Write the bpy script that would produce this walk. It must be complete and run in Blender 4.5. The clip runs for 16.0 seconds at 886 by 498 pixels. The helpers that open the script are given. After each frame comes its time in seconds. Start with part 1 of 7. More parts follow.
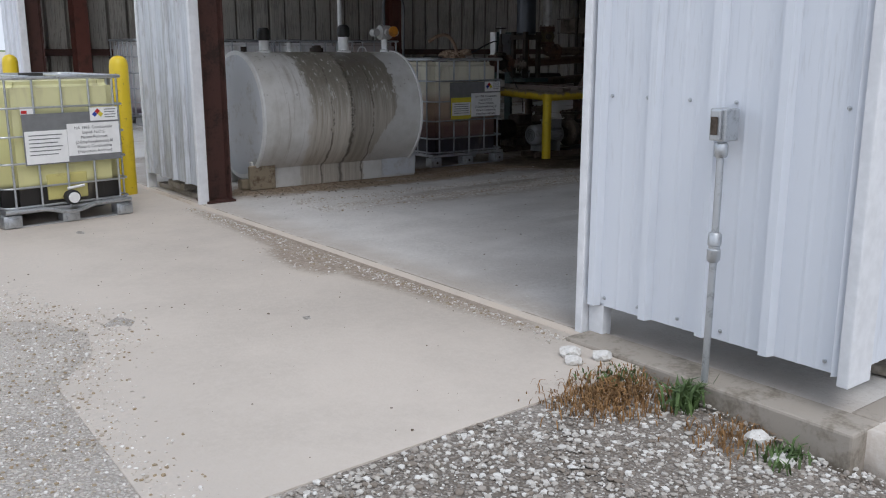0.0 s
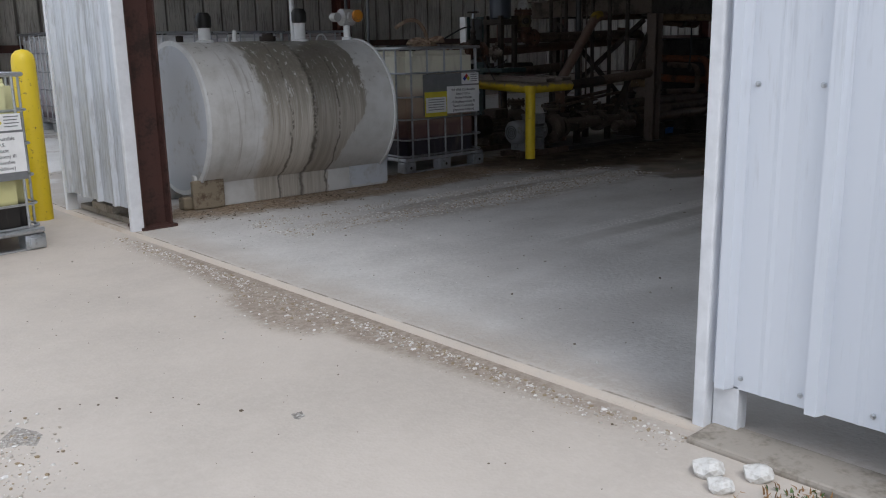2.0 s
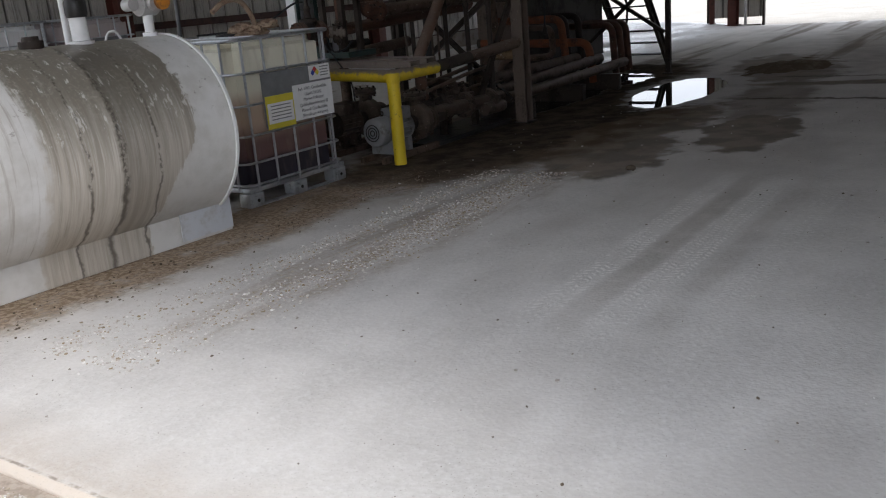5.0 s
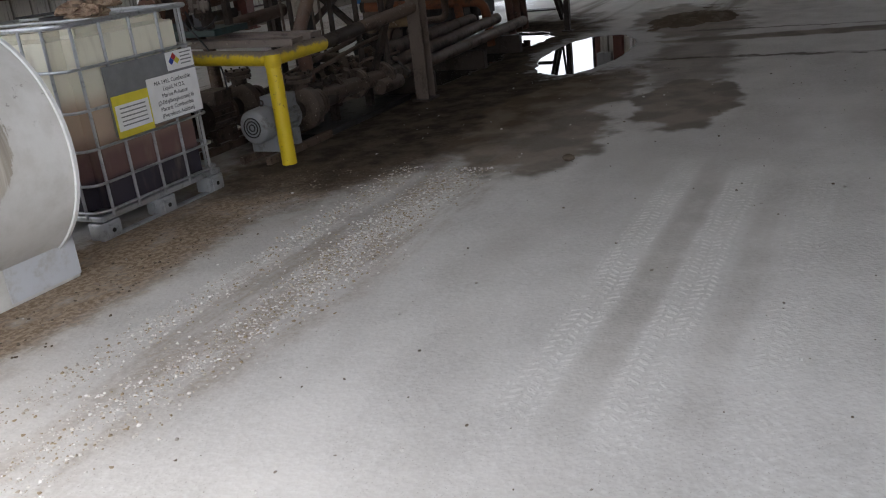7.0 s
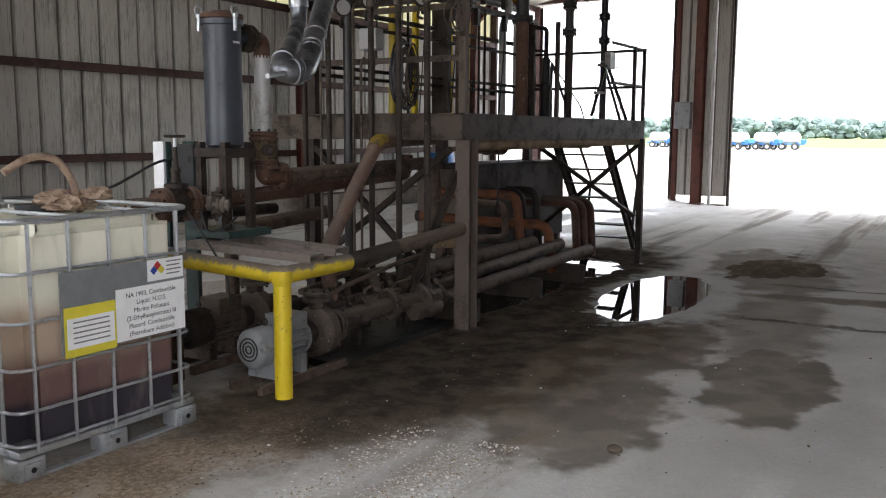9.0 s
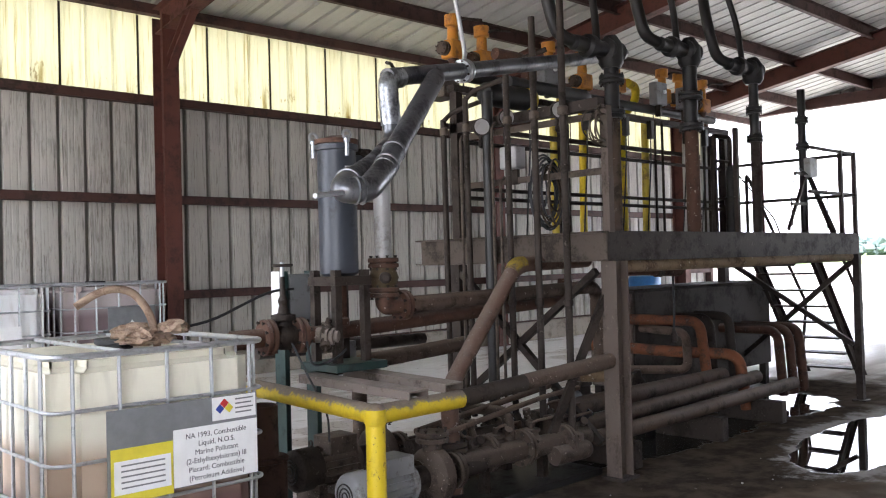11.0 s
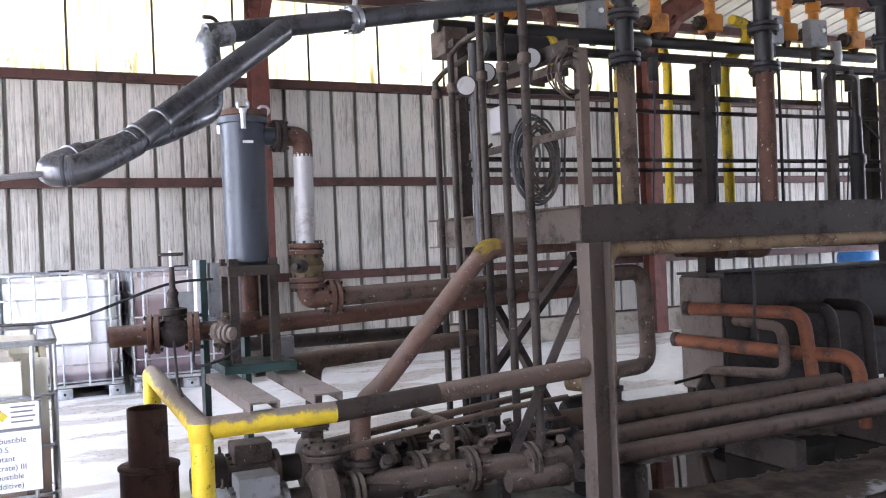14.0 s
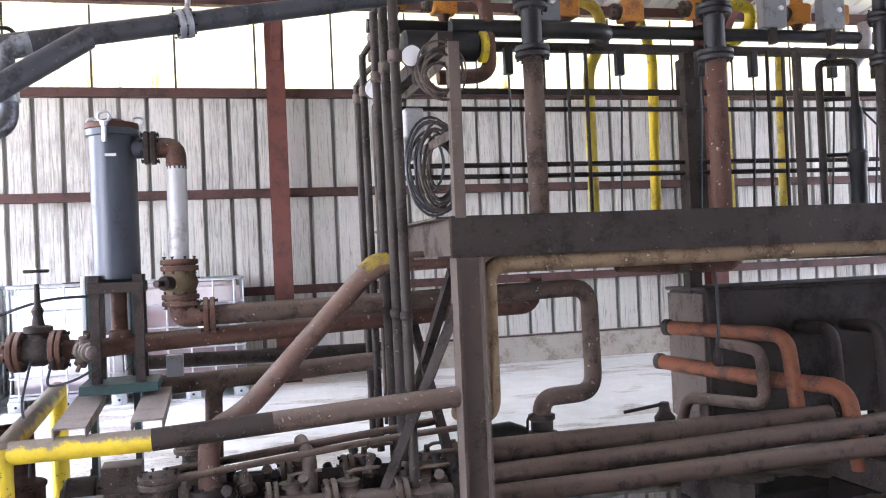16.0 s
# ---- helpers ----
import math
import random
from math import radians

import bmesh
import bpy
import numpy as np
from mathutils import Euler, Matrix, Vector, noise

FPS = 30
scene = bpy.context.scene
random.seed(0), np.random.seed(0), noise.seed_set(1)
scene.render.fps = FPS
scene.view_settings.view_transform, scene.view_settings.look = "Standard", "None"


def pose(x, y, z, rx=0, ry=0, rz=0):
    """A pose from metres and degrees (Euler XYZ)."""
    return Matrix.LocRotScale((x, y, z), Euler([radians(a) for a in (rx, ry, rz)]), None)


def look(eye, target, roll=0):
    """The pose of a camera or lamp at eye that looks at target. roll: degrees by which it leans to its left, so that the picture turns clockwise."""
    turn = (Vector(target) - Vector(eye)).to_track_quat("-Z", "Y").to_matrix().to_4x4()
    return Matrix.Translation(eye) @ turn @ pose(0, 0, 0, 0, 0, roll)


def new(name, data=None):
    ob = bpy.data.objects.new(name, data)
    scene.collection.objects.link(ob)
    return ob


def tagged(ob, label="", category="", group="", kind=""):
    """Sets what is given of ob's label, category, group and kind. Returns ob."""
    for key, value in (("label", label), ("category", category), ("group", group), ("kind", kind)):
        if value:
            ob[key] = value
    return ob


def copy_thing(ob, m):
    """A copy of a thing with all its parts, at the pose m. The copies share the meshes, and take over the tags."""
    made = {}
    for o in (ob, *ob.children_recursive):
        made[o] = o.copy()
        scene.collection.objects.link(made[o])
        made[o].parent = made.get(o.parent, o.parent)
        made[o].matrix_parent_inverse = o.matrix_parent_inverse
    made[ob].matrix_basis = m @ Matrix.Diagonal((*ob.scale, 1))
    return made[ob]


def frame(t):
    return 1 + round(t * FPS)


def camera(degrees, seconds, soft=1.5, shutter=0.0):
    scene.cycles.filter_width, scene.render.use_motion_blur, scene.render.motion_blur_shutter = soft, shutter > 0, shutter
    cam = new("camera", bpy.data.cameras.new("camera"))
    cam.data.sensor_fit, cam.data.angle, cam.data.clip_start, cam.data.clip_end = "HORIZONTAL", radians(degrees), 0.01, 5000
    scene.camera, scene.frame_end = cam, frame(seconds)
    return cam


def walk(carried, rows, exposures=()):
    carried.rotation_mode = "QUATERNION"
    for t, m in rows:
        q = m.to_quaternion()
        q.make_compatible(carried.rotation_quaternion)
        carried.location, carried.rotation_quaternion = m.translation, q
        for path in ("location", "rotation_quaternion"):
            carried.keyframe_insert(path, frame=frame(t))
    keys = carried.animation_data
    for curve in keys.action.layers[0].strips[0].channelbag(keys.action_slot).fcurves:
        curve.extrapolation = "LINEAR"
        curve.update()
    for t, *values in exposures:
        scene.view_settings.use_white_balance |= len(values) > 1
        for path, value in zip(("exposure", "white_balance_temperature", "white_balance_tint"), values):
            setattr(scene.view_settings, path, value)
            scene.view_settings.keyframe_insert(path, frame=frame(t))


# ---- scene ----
cam = camera(53.0, 16.0, soft=1.1)
PATH = [
    (0, (-0.116, -0.368, 1.332), (1.08, 1.174, 0.894), 0.0),
    (0.5, (0.008, -0.051, 1.285), (1.157, 1.531, 0.863), 0.2),
    (1, (0.182, 0.333, 1.255), (1.38, 1.879, 0.837), -0.1),
    (1.5, (0.336, 0.667, 1.236), (1.584, 2.17, 0.809), -0.7),
    (2, (0.443, 0.978, 1.267), (1.742, 2.429, 0.815), -1.1),
    (2.5, (0.589, 1.254, 1.267), (1.929, 2.665, 0.802), -1.6),
    (3, (0.721, 1.521, 1.303), (2.103, 2.886, 0.828), -2.4),
    (5.5, (1.836, 3.233, 1.437), (3.455, 4.268, 0.884), -4.5),
    (6, (2.099, 3.47, 1.437), (3.756, 4.446, 0.888), -4.1),
    (6.5, (2.286, 3.597, 1.493), (3.958, 4.516, 0.893), -4.8),
    (7, (2.536, 3.753, 1.492), (4.206, 4.623, 0.817), -6.6),
    (7.5, (2.92, 3.88, 1.484), (4.622, 4.716, 0.847), -4.1),
    (8, (3.273, 3.988, 1.545), (5.008, 4.818, 0.999), -0.8),
    (8.5, (3.459, 4.038, 1.626), (5.197, 4.933, 1.202), 0.7),
    (9, (3.652, 4.051, 1.629), (5.353, 5.071, 1.37), 0.3),
    (9.5, (3.806, 3.989, 1.677), (5.447, 5.127, 1.578), 0.5),
    (10, (4.034, 3.912, 1.609), (5.591, 5.167, 1.593), -0.7),
    (12.5, (5.76, 3.571, 1.571), (6.862, 5.24, 1.583), -1.4),
    (13, (6.177, 3.437, 1.558), (7.181, 5.167, 1.575), -2.0),
    (13.5, (6.547, 3.4, 1.57), (7.486, 5.166, 1.576), -2.0),
    (14, (7.014, 3.319, 1.581), (7.857, 5.132, 1.576), -2.3),
    (14.5, (7.411, 3.274, 1.573), (8.179, 5.12, 1.565), -2.7),
    (15, (7.81, 3.241, 1.575), (8.5, 5.119, 1.571), -2.5),
    (15.5, (8.229, 3.224, 1.575), (8.833, 5.131, 1.581), -2.6),
    (16, (8.688, 3.173, 1.568), (9.193, 5.108, 1.591), -2.5),
]
EXPOSURES = [(0, 0.05, 5900, 10), (3, 0.18, 5950, 10), (5.5, 1.22, 6200, 11), (7, 1.62, 6260, 11), (8, 1.9, 6260, 11), (9, 2.36, 6350, 11), (10, 2.7, 6400, 11), (12.5, 3.6, 5650, 18), (14, 3.96, 5680, 18), (16, 4.45, 5680, 18)]
walk(cam, [(t, look(eye, target, roll)) for t, eye, target, roll in PATH], EXPOSURES)

# ---- sky and sun: a bright overcast day ----
SUN_UP, SUN_ROUND = 55, 200
world = bpy.data.worlds.new("overcast_sky")
scene.world = world
world.use_nodes = True
wn = world.node_tree.nodes
sky = wn.new("ShaderNodeTexSky")
sky.sky_type, sky.sun_disc = "NISHITA", False
sky.sun_elevation, sky.sun_rotation = radians(SUN_UP), radians(SUN_ROUND)
sky.air_density, sky.dust_density, sky.ozone_density = 1.0, 6.0, 0.6
pale = wn.new("ShaderNodeMix")
pale.data_type = "RGBA"
pale.inputs[0].default_value = 0.75
pale.inputs[7].default_value = (9.0, 9.2, 9.6, 1)
world.node_tree.links.new(sky.outputs[0], pale.inputs[6])
world.node_tree.links.new(pale.outputs[2], wn["Background"].inputs[0])
wn["Background"].inputs[1].default_value = 0.12
sun = new("sun", bpy.data.lights.new("sun", "SUN"))
sun.data.energy, sun.data.angle, sun.data.color = 0.9, radians(25), (1.0, 0.96, 0.9)
sun.matrix_world = pose(0, 0, 20, 90 - SUN_UP, 0, 180 - SUN_ROUND)

# ---- materials ----
class Nodes:
    """A short way to write node materials."""

    def __init__(self, name):
        self.m = bpy.data.materials.new(name)
        self.m.use_nodes = True
        self.t = self.m.node_tree
        self.b = self.t.nodes["Principled BSDF"]
        self.geo = self.t.nodes.new("ShaderNodeNewGeometry").outputs["Position"]
        self.obj = self.t.nodes.new("ShaderNodeTexCoord").outputs["Object"]

    def put(self, socket, value):
        if isinstance(value, bpy.types.NodeSocket):
            self.t.links.new(value, socket)
        else:
            socket.default_value = value if not (isinstance(value, tuple) and len(value) == 3 and socket.type == "RGBA") else (*value, 1)

    def scaled(self, v, s):
        n = self.t.nodes.new("ShaderNodeVectorMath")
        n.operation = "MULTIPLY"
        self.put(n.inputs[0], v)
        n.inputs[1].default_value = s
        return n.outputs[0]

    def noise(self, v, scale, detail=4, rough=0.6, distort=0.0):
        n = self.t.nodes.new("ShaderNodeTexNoise")
        self.put(n.inputs["Vector"], v)
        for k, x in (("Scale", scale), ("Detail", detail), ("Roughness", rough), ("Distortion", distort)):
            n.inputs[k].default_value = x
        return n.outputs[0]

    def voronoi(self, v, scale, feature="F1"):
        n = self.t.nodes.new("ShaderNodeTexVoronoi")
        n.feature = feature
        self.put(n.inputs["Vector"], v)
        n.inputs["Scale"].default_value = scale
        return n.outputs["Distance"], n.outputs["Color"] if feature == "F1" else None

    def ramp(self, v, a, b, lo=0.0, hi=1.0):
        n = self.t.nodes.new("ShaderNodeMapRange")
        n.interpolation_type = "SMOOTHSTEP"
        self.put(n.inputs[0], v)
        n.inputs[1].default_value, n.inputs[2].default_value, n.inputs[3].default_value, n.inputs[4].default_value = a, b, lo, hi
        return n.outputs[0]

    def math(self, op, a, b=0.0):
        n = self.t.nodes.new("ShaderNodeMath")
        n.operation = op
        self.put(n.inputs[0], a)
        self.put(n.inputs[1], b)
        return n.outputs[0]

    def mix(self, f, a, b):
        n = self.t.nodes.new("ShaderNodeMix")
        n.data_type = "RGBA"
        self.put(n.inputs[0], f)
        self.put(n.inputs[6], a)
        self.put(n.inputs[7], b)
        return n.outputs[2]

    def axes(self, v):
        n = self.t.nodes.new("ShaderNodeSeparateXYZ")
        self.put(n.inputs[0], v)
        return n.outputs

    def bump(self, h, strength=0.3, depth=0.01):
        n = self.t.nodes.new("ShaderNodeBump")
        n.inputs["Strength"].default_value, n.inputs["Distance"].default_value = strength, depth
        self.put(n.inputs["Height"], h)
        self.t.links.new(n.outputs[0], self.b.inputs["Normal"])

    def done(self, color=None, rough=None, metal=0.0, **more):
        if color is not None:
            self.put(self.b.inputs["Base Color"], color)
        if rough is not None:
            self.put(self.b.inputs["Roughness"], rough)
        self.put(self.b.inputs["Metallic"], metal)
        for k, v in more.items():
            self.put(self.b.inputs[k.replace("_", " ")], v)
        return self.m


def worn(name, base, dirt, amount=0.5, rough=0.5, metal=0.0, scale=6.0, speck=None, bump=0.15, streak=1.0, dust=None, gloss=None):
    """Paint or metal with stains at two scales, and chips of a third colour."""
    n = Nodes(name)
    v = n.scaled(n.geo, (1, 1, streak))
    big = n.noise(v, scale, 5, 0.65)
    fine = n.noise(n.geo, scale * 9, 3, 0.6)
    mask = n.ramp(n.math("ADD", n.math("MULTIPLY", big, 0.75), n.math("MULTIPLY", fine, 0.25)), 0.62 - 0.3 * amount, 0.75 - 0.2 * amount)
    col = n.mix(mask, base, dirt)
    if speck:
        col = n.mix(n.ramp(n.noise(n.geo, scale * 4, 4, 0.7), 0.63, 0.68), col, speck)
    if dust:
        # grey-brown settled dust, plus extra brightness put into the upper sides' colour
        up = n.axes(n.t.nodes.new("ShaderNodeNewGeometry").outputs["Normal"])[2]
        dust_lift = n.math("MULTIPLY", n.ramp(n.math("ADD", up, n.math("MULTIPLY", n.math("SUBTRACT", big, 0.5), 0.9)), 0.25, 0.95), n.ramp(fine, 0.3, 0.6, 0.35, 0.8))
        col = n.mix(dust_lift, col, dust)
    n.bump(n.math("ADD", big, fine), bump, 0.004)
    n.b.inputs["Specular IOR Level"].default_value = gloss if gloss is not None else 0.5 if rough < 0.55 else 0.22
    return n.done(col, n.math("ADD", n.math("MULTIPLY", mask, 0.25), rough - 0.05), metal)


def plain(name, color, rough=0.5, metal=0.0, vary=0.12):
    n = Nodes(name)
    f = n.noise(n.geo, 14, 4)
    dark = tuple(c * (1 - vary * 2) for c in color)
    n.bump(n.noise(n.geo, 90, 2), 0.08, 0.002)
    return n.done(n.mix(n.ramp(f, 0.3, 0.7), color, dark), rough, metal)


def siding(name, base, streak, stain, amount, rough, ribs=0.0):
    """Painted sheet metal with runs of dirt down the sheet."""
    n = Nodes(name)
    runs = n.noise(n.scaled(n.geo, (22, 22, 1.1)), 1.0, 5, 0.65)
    patch = n.noise(n.geo, 0.9, 4, 0.6)
    fine = n.noise(n.scaled(n.geo, (60, 60, 6)), 1.0, 3, 0.6)
    m = n.ramp(n.math("ADD", n.math("MULTIPLY", runs, 0.7), n.math("MULTIPLY", patch, 0.3)), 0.6 - amount * 0.2, 0.72 - amount * 0.1)
    info = n.t.nodes.new("ShaderNodeObjectInfo").outputs["Random"]
    col = n.mix(m, base, streak)
    col = n.mix(n.math("MULTIPLY", n.ramp(n.math("ADD", n.math("MULTIPLY", fine, 0.5), n.math("MULTIPLY", patch, 0.5)), 0.52, 0.62), amount), col, stain)
    col = n.mix(n.ramp(info, 0, 1, 0, 0.10), col, streak)
    if ribs:
        # shade of the rib grooves painted in the stain colour, plus thin dirt runs
        ox, _, oz = n.axes(n.obj)
        fold = n.math("ABSOLUTE", n.math("SUBTRACT", n.math("FRACT", n.math("ADD", n.math("DIVIDE", n.math("SUBTRACT", ox, 0.05), 0.305), 0.5)), 0.5))
        wander = n.math("MULTIPLY", n.math("SUBTRACT", n.noise(n.scaled(n.geo, (14, 14, 0.8)), 1.0, 4, 0.7), 0.5), 0.09)
        line = n.ramp(n.math("ADD", fold, wander), 0.035, 0.085, 1, 0)
        col = n.mix(n.math("MULTIPLY", line, ribs), col, stain)
        drips = n.noise(n.scaled(n.geo, (48, 48, 1.6)), 1.0, 4, 0.75)
        col = n.mix(n.math("MULTIPLY", n.ramp(drips, 0.56, 0.66), ribs * 0.75), col, stain)
        spots = n.noise(n.scaled(n.geo, (30, 30, 9)), 1.0, 3, 0.7)
        col = n.mix(n.math("MULTIPLY", n.ramp(spots, 0.62, 0.7), ribs * 0.5), col, (0.20, 0.16, 0.115))
    n.bump(n.noise(n.scaled(n.geo, (3, 3, 1.2)), 1, 3), 0.25, 0.02)
    return n.done(col, rough, 0.0)


def ellipse(n, p, cx, cy, rx, ry, warp, soft=0.25, turn=0.0):
    """A stain on the floor with an uneven edge: 1 inside, 0 outside."""
    mp = n.t.nodes.new("ShaderNodeMapping")
    mp.vector_type = "TEXTURE"
    n.put(mp.inputs[0], p)
    mp.inputs["Location"].default_value = (cx, cy, 0)
    mp.inputs["Rotation"].default_value = (0, 0, radians(turn))
    mp.inputs["Scale"].default_value = (rx, ry, 50)
    ln = n.t.nodes.new("ShaderNodeVectorMath")
    ln.operation = "LENGTH"
    n.t.links.new(mp.outputs[0], ln.inputs[0])
    d = n.math("ADD", ln.outputs["Value"], n.math("MULTIPLY", n.math("SUBTRACT", warp, 0.5), 1.1))
    return n.ramp(d, 1.0 - soft, 1.0 + soft, 1.0, 0.0)


def concrete_floor():
    n = Nodes("shop_floor_concrete")
    p = n.geo
    x, y, _ = n.axes(p)
    warp = n.noise(p, 1.6, 5, 0.62)
    warp2 = n.noise(p, 4.5, 5, 0.65)
    fine = n.noise(p, 30, 4, 0.65)
    grit = n.voronoi(p, 55)[0]
    col = n.mix(n.ramp(warp, 0.3, 0.7), (0.63, 0.605, 0.57), (0.51, 0.49, 0.46))
    col = n.mix(n.ramp(fine, 0.35, 0.75, 0, 0.5), col, (0.68, 0.665, 0.64))
    # broad worn patches, darker where cars have dripped
    patch = n.noise(n.scaled(p, (0.45, 1.0, 1)), 0.9, 3, 0.55)
    col = n.mix(n.ramp(patch, 0.5, 0.68, 0, 0.45), col, (0.40, 0.375, 0.345))
    # dusty tyre treads, pale on grey, running along the shed: rows of slanting lugs
    wob = n.math("ADD", n.math("MULTIPLY", n.math("SUBTRACT", warp, 0.5), 0.10), n.math("MULTIPLY", n.math("SUBTRACT", warp2, 0.5), 0.03))
    yw = n.math("ADD", y, wob)
    reach = n.math("MULTIPLY", n.ramp(n.math("ADD", x, n.math("MULTIPLY", warp, 0.8)), 4.7, 6.0), n.ramp(x, 7.0, 8.2, 1, 0))
    row = n.math("FRACT", n.math("MULTIPLY", yw, 19.0))
    slant = n.math("ADD", x, n.math("MULTIPLY", n.math("ABSOLUTE", n.math("SUBTRACT", n.math("FRACT", n.math("MULTIPLY", yw, 9.5)), 0.5)), 0.075))
    lug = n.ramp(n.math("SINE", n.math("MULTIPLY", n.math("ADD", slant, n.math("MULTIPLY", n.math("ADD", warp2, fine), 0.035)), 132.0)), -0.2, 0.5)
    lug = n.math("MULTIPLY", lug, n.ramp(n.math("ABSOLUTE", n.math("SUBTRACT", row, 0.5)), 0.34, 0.44, 1, 0))
    ripped = n.ramp(n.math("ADD", n.math("MULTIPLY", warp2, 0.7), n.math("MULTIPLY", fine, 0.55)), 0.52, 0.74)
    bands = 0.0
    for cy, w, k in ((4.77, 0.085, 1.0), (4.42, 0.085, 1.0), (4.02, 0.08, 0.4), (6.56, 0.09, 0.85), (6.10, 0.09, 0.8)):
        off = n.math("ABSOLUTE", n.math("SUBTRACT", yw, cy))
        band = n.math("MULTIPLY", n.ramp(off, w * 0.85, w * 1.15, 1, 0), k)
        bands = n.math("MAXIMUM", bands, band)
    bands = n.math("MULTIPLY", bands, reach)
    treads = n.math("MULTIPLY", n.math("MULTIPLY", bands, lug), ripped)
    col = n.mix(n.math("MULTIPLY", bands, 0.22), col, (0.70, 0.675, 0.635))
    col = n.mix(n.math("MULTIPLY", treads, 0.75), col, (0.80, 0.775, 0.735))
    dusk = n.ramp(n.math("ABSOLUTE", n.math("SUBTRACT", yw, 4.595)), 0.04, 0.11, 1, 0)
    dusk = n.math("MAXIMUM", dusk, n.ramp(n.math("ABSOLUTE", n.math("SUBTRACT", yw, 6.36)), 0.03, 0.12, 1, 0))
    dusk = n.math("MAXIMUM", dusk, n.math("MULTIPLY", n.ramp(n.math("ABSOLUTE", n.math("SUBTRACT", yw, 4.22)), 0.03, 0.10, 1, 0), 0.6))
    col = n.mix(n.math("MULTIPLY", n.math("MULTIPLY", dusk, reach), n.ramp(warp2, 0.3, 0.6, 0.25, 0.5)), col, (0.31, 0.28, 0.24))
    # slab behind the rack coloured near white, standing in for strong light there
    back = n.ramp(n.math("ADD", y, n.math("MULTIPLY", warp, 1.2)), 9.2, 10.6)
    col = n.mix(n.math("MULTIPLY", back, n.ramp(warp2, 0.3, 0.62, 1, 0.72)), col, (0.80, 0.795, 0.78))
    mudpatch = n.math("MULTIPLY", back, n.ramp(n.noise(n.scaled(p, (0.5, 1.3, 1)), 1.6, 4, 0.6), 0.50, 0.58))
    col = n.mix(n.math("MULTIPLY", mudpatch, 0.75), col, (0.42, 0.37, 0.32))
    lip = n.math("MULTIPLY", n.ramp(n.math("ADD", x, n.math("MULTIPLY", warp2, 0.35)), 3.1, 3.5, 1, 0), n.ramp(fine, 0.3, 0.6, 0.3, 0.7))
    col = n.mix(lip, col, (0.43, 0.37, 0.31))
    nose = n.math("MULTIPLY", n.ramp(x, 2.928, 2.94, 1, 0), n.math("MULTIPLY", n.ramp(y, 2.44, 2.5), n.ramp(warp2, 0.3, 0.7, 1, 0.5)))
    col = n.mix(nose, col, (0.56, 0.485, 0.405))
    crack = n.math("MULTIPLY", n.ramp(n.math("ABSOLUTE", n.math("SUBTRACT", n.math("ADD", x, n.math("MULTIPLY", fine, 0.012)), 2.948)), 0.003, 0.010, 1, 0), n.ramp(warp2, 0.42, 0.55))
    col = n.mix(n.math("MULTIPLY", crack, 0.7), col, (0.16, 0.13, 0.10))
    # brown soil along the tank, the tote and the pump skid
    soil = n.math("MAXIMUM", ellipse(n, p, 5.2, 7.45, 2.2, 0.50, warp2, 0.25), ellipse(n, p, 8.5, 7.35, 1.9, 0.85, warp2, 0.25))
    soil = n.math("MULTIPLY", soil, n.ramp(n.math("ADD", warp2, n.math("MULTIPLY", fine, 0.6)), 0.45, 0.8, 0.35, 1))
    col = n.mix(soil, col, n.mix(n.ramp(fine, 0.4, 0.62), (0.23, 0.172, 0.12), (0.40, 0.32, 0.24)))
    dark_soil = n.math("MULTIPLY", ellipse(n, p, 8.35, 7.0, 1.35, 0.62, warp, 0.35, -8), n.ramp(n.math("ADD", warp2, n.math("MULTIPLY", fine, 0.5)), 0.5, 0.8, 0.6, 1))
    col = n.mix(n.math("MULTIPLY", dark_soil, 0.9), col, n.mix(n.ramp(fine, 0.4, 0.62), (0.078, 0.060, 0.043), (0.16, 0.122, 0.09)))
    lane = n.math("MULTIPLY", ellipse(n, p, 6.3, 6.18, 2.2, 0.36, warp2, 0.3), n.ramp(n.noise(n.scaled(p, (0.5, 3.0, 1)), 2.2, 4, 0.65), 0.38, 0.62))
    col = n.mix(n.math("MULTIPLY", lane, 0.6), col, n.mix(n.ramp(fine, 0.4, 0.62), (0.30, 0.245, 0.19), (0.42, 0.37, 0.31)))
    crumbs = n.math("MULTIPLY", n.ramp(n.noise(p, 110, 2, 0.5), 0.64, 0.70), n.ramp(warp, 0.35, 0.65, 0.15, 0.6))
    col = n.mix(crumbs, col, (0.26, 0.23, 0.19))
    calmer = n.noise(p, 2.8, 3, 0.5)
    # oily ground under the rack, damp tongues and a puddle
    oil = n.math("MAXIMUM", ellipse(n, p, 10.3, 7.35, 3.2, 1.3, warp, 0.3), ellipse(n, p, 13.6, 8.3, 2.6, 1.1, warp, 0.25))
    col = n.mix(oil, col, n.mix(n.ramp(warp2, 0.35, 0.65), (0.050, 0.041, 0.033), (0.110, 0.089, 0.070)))
    wet = n.math("MAXIMUM", ellipse(n, p, 8.6, 6.05, 1.15, 0.55, calmer, 0.12, 12), ellipse(n, p, 9.9, 6.2, 1.4, 0.5, calmer, 0.15, -10))
    wet = n.math("MAXIMUM", wet, ellipse(n, p, 9.7, 5.15, 1.0, 0.40, calmer, 0.10, 5))
    wet = n.math("MAXIMUM", wet, n.math("MULTIPLY", ellipse(n, p, 11.6, 5.45, 1.9, 0.42, calmer, 0.25, 6), 0.8))
    wet = n.math("MAXIMUM", wet, n.math("MULTIPLY", ellipse(n, p, 14.9, 6.1, 1.9, 0.75, calmer, 0.15, 15), 0.8))
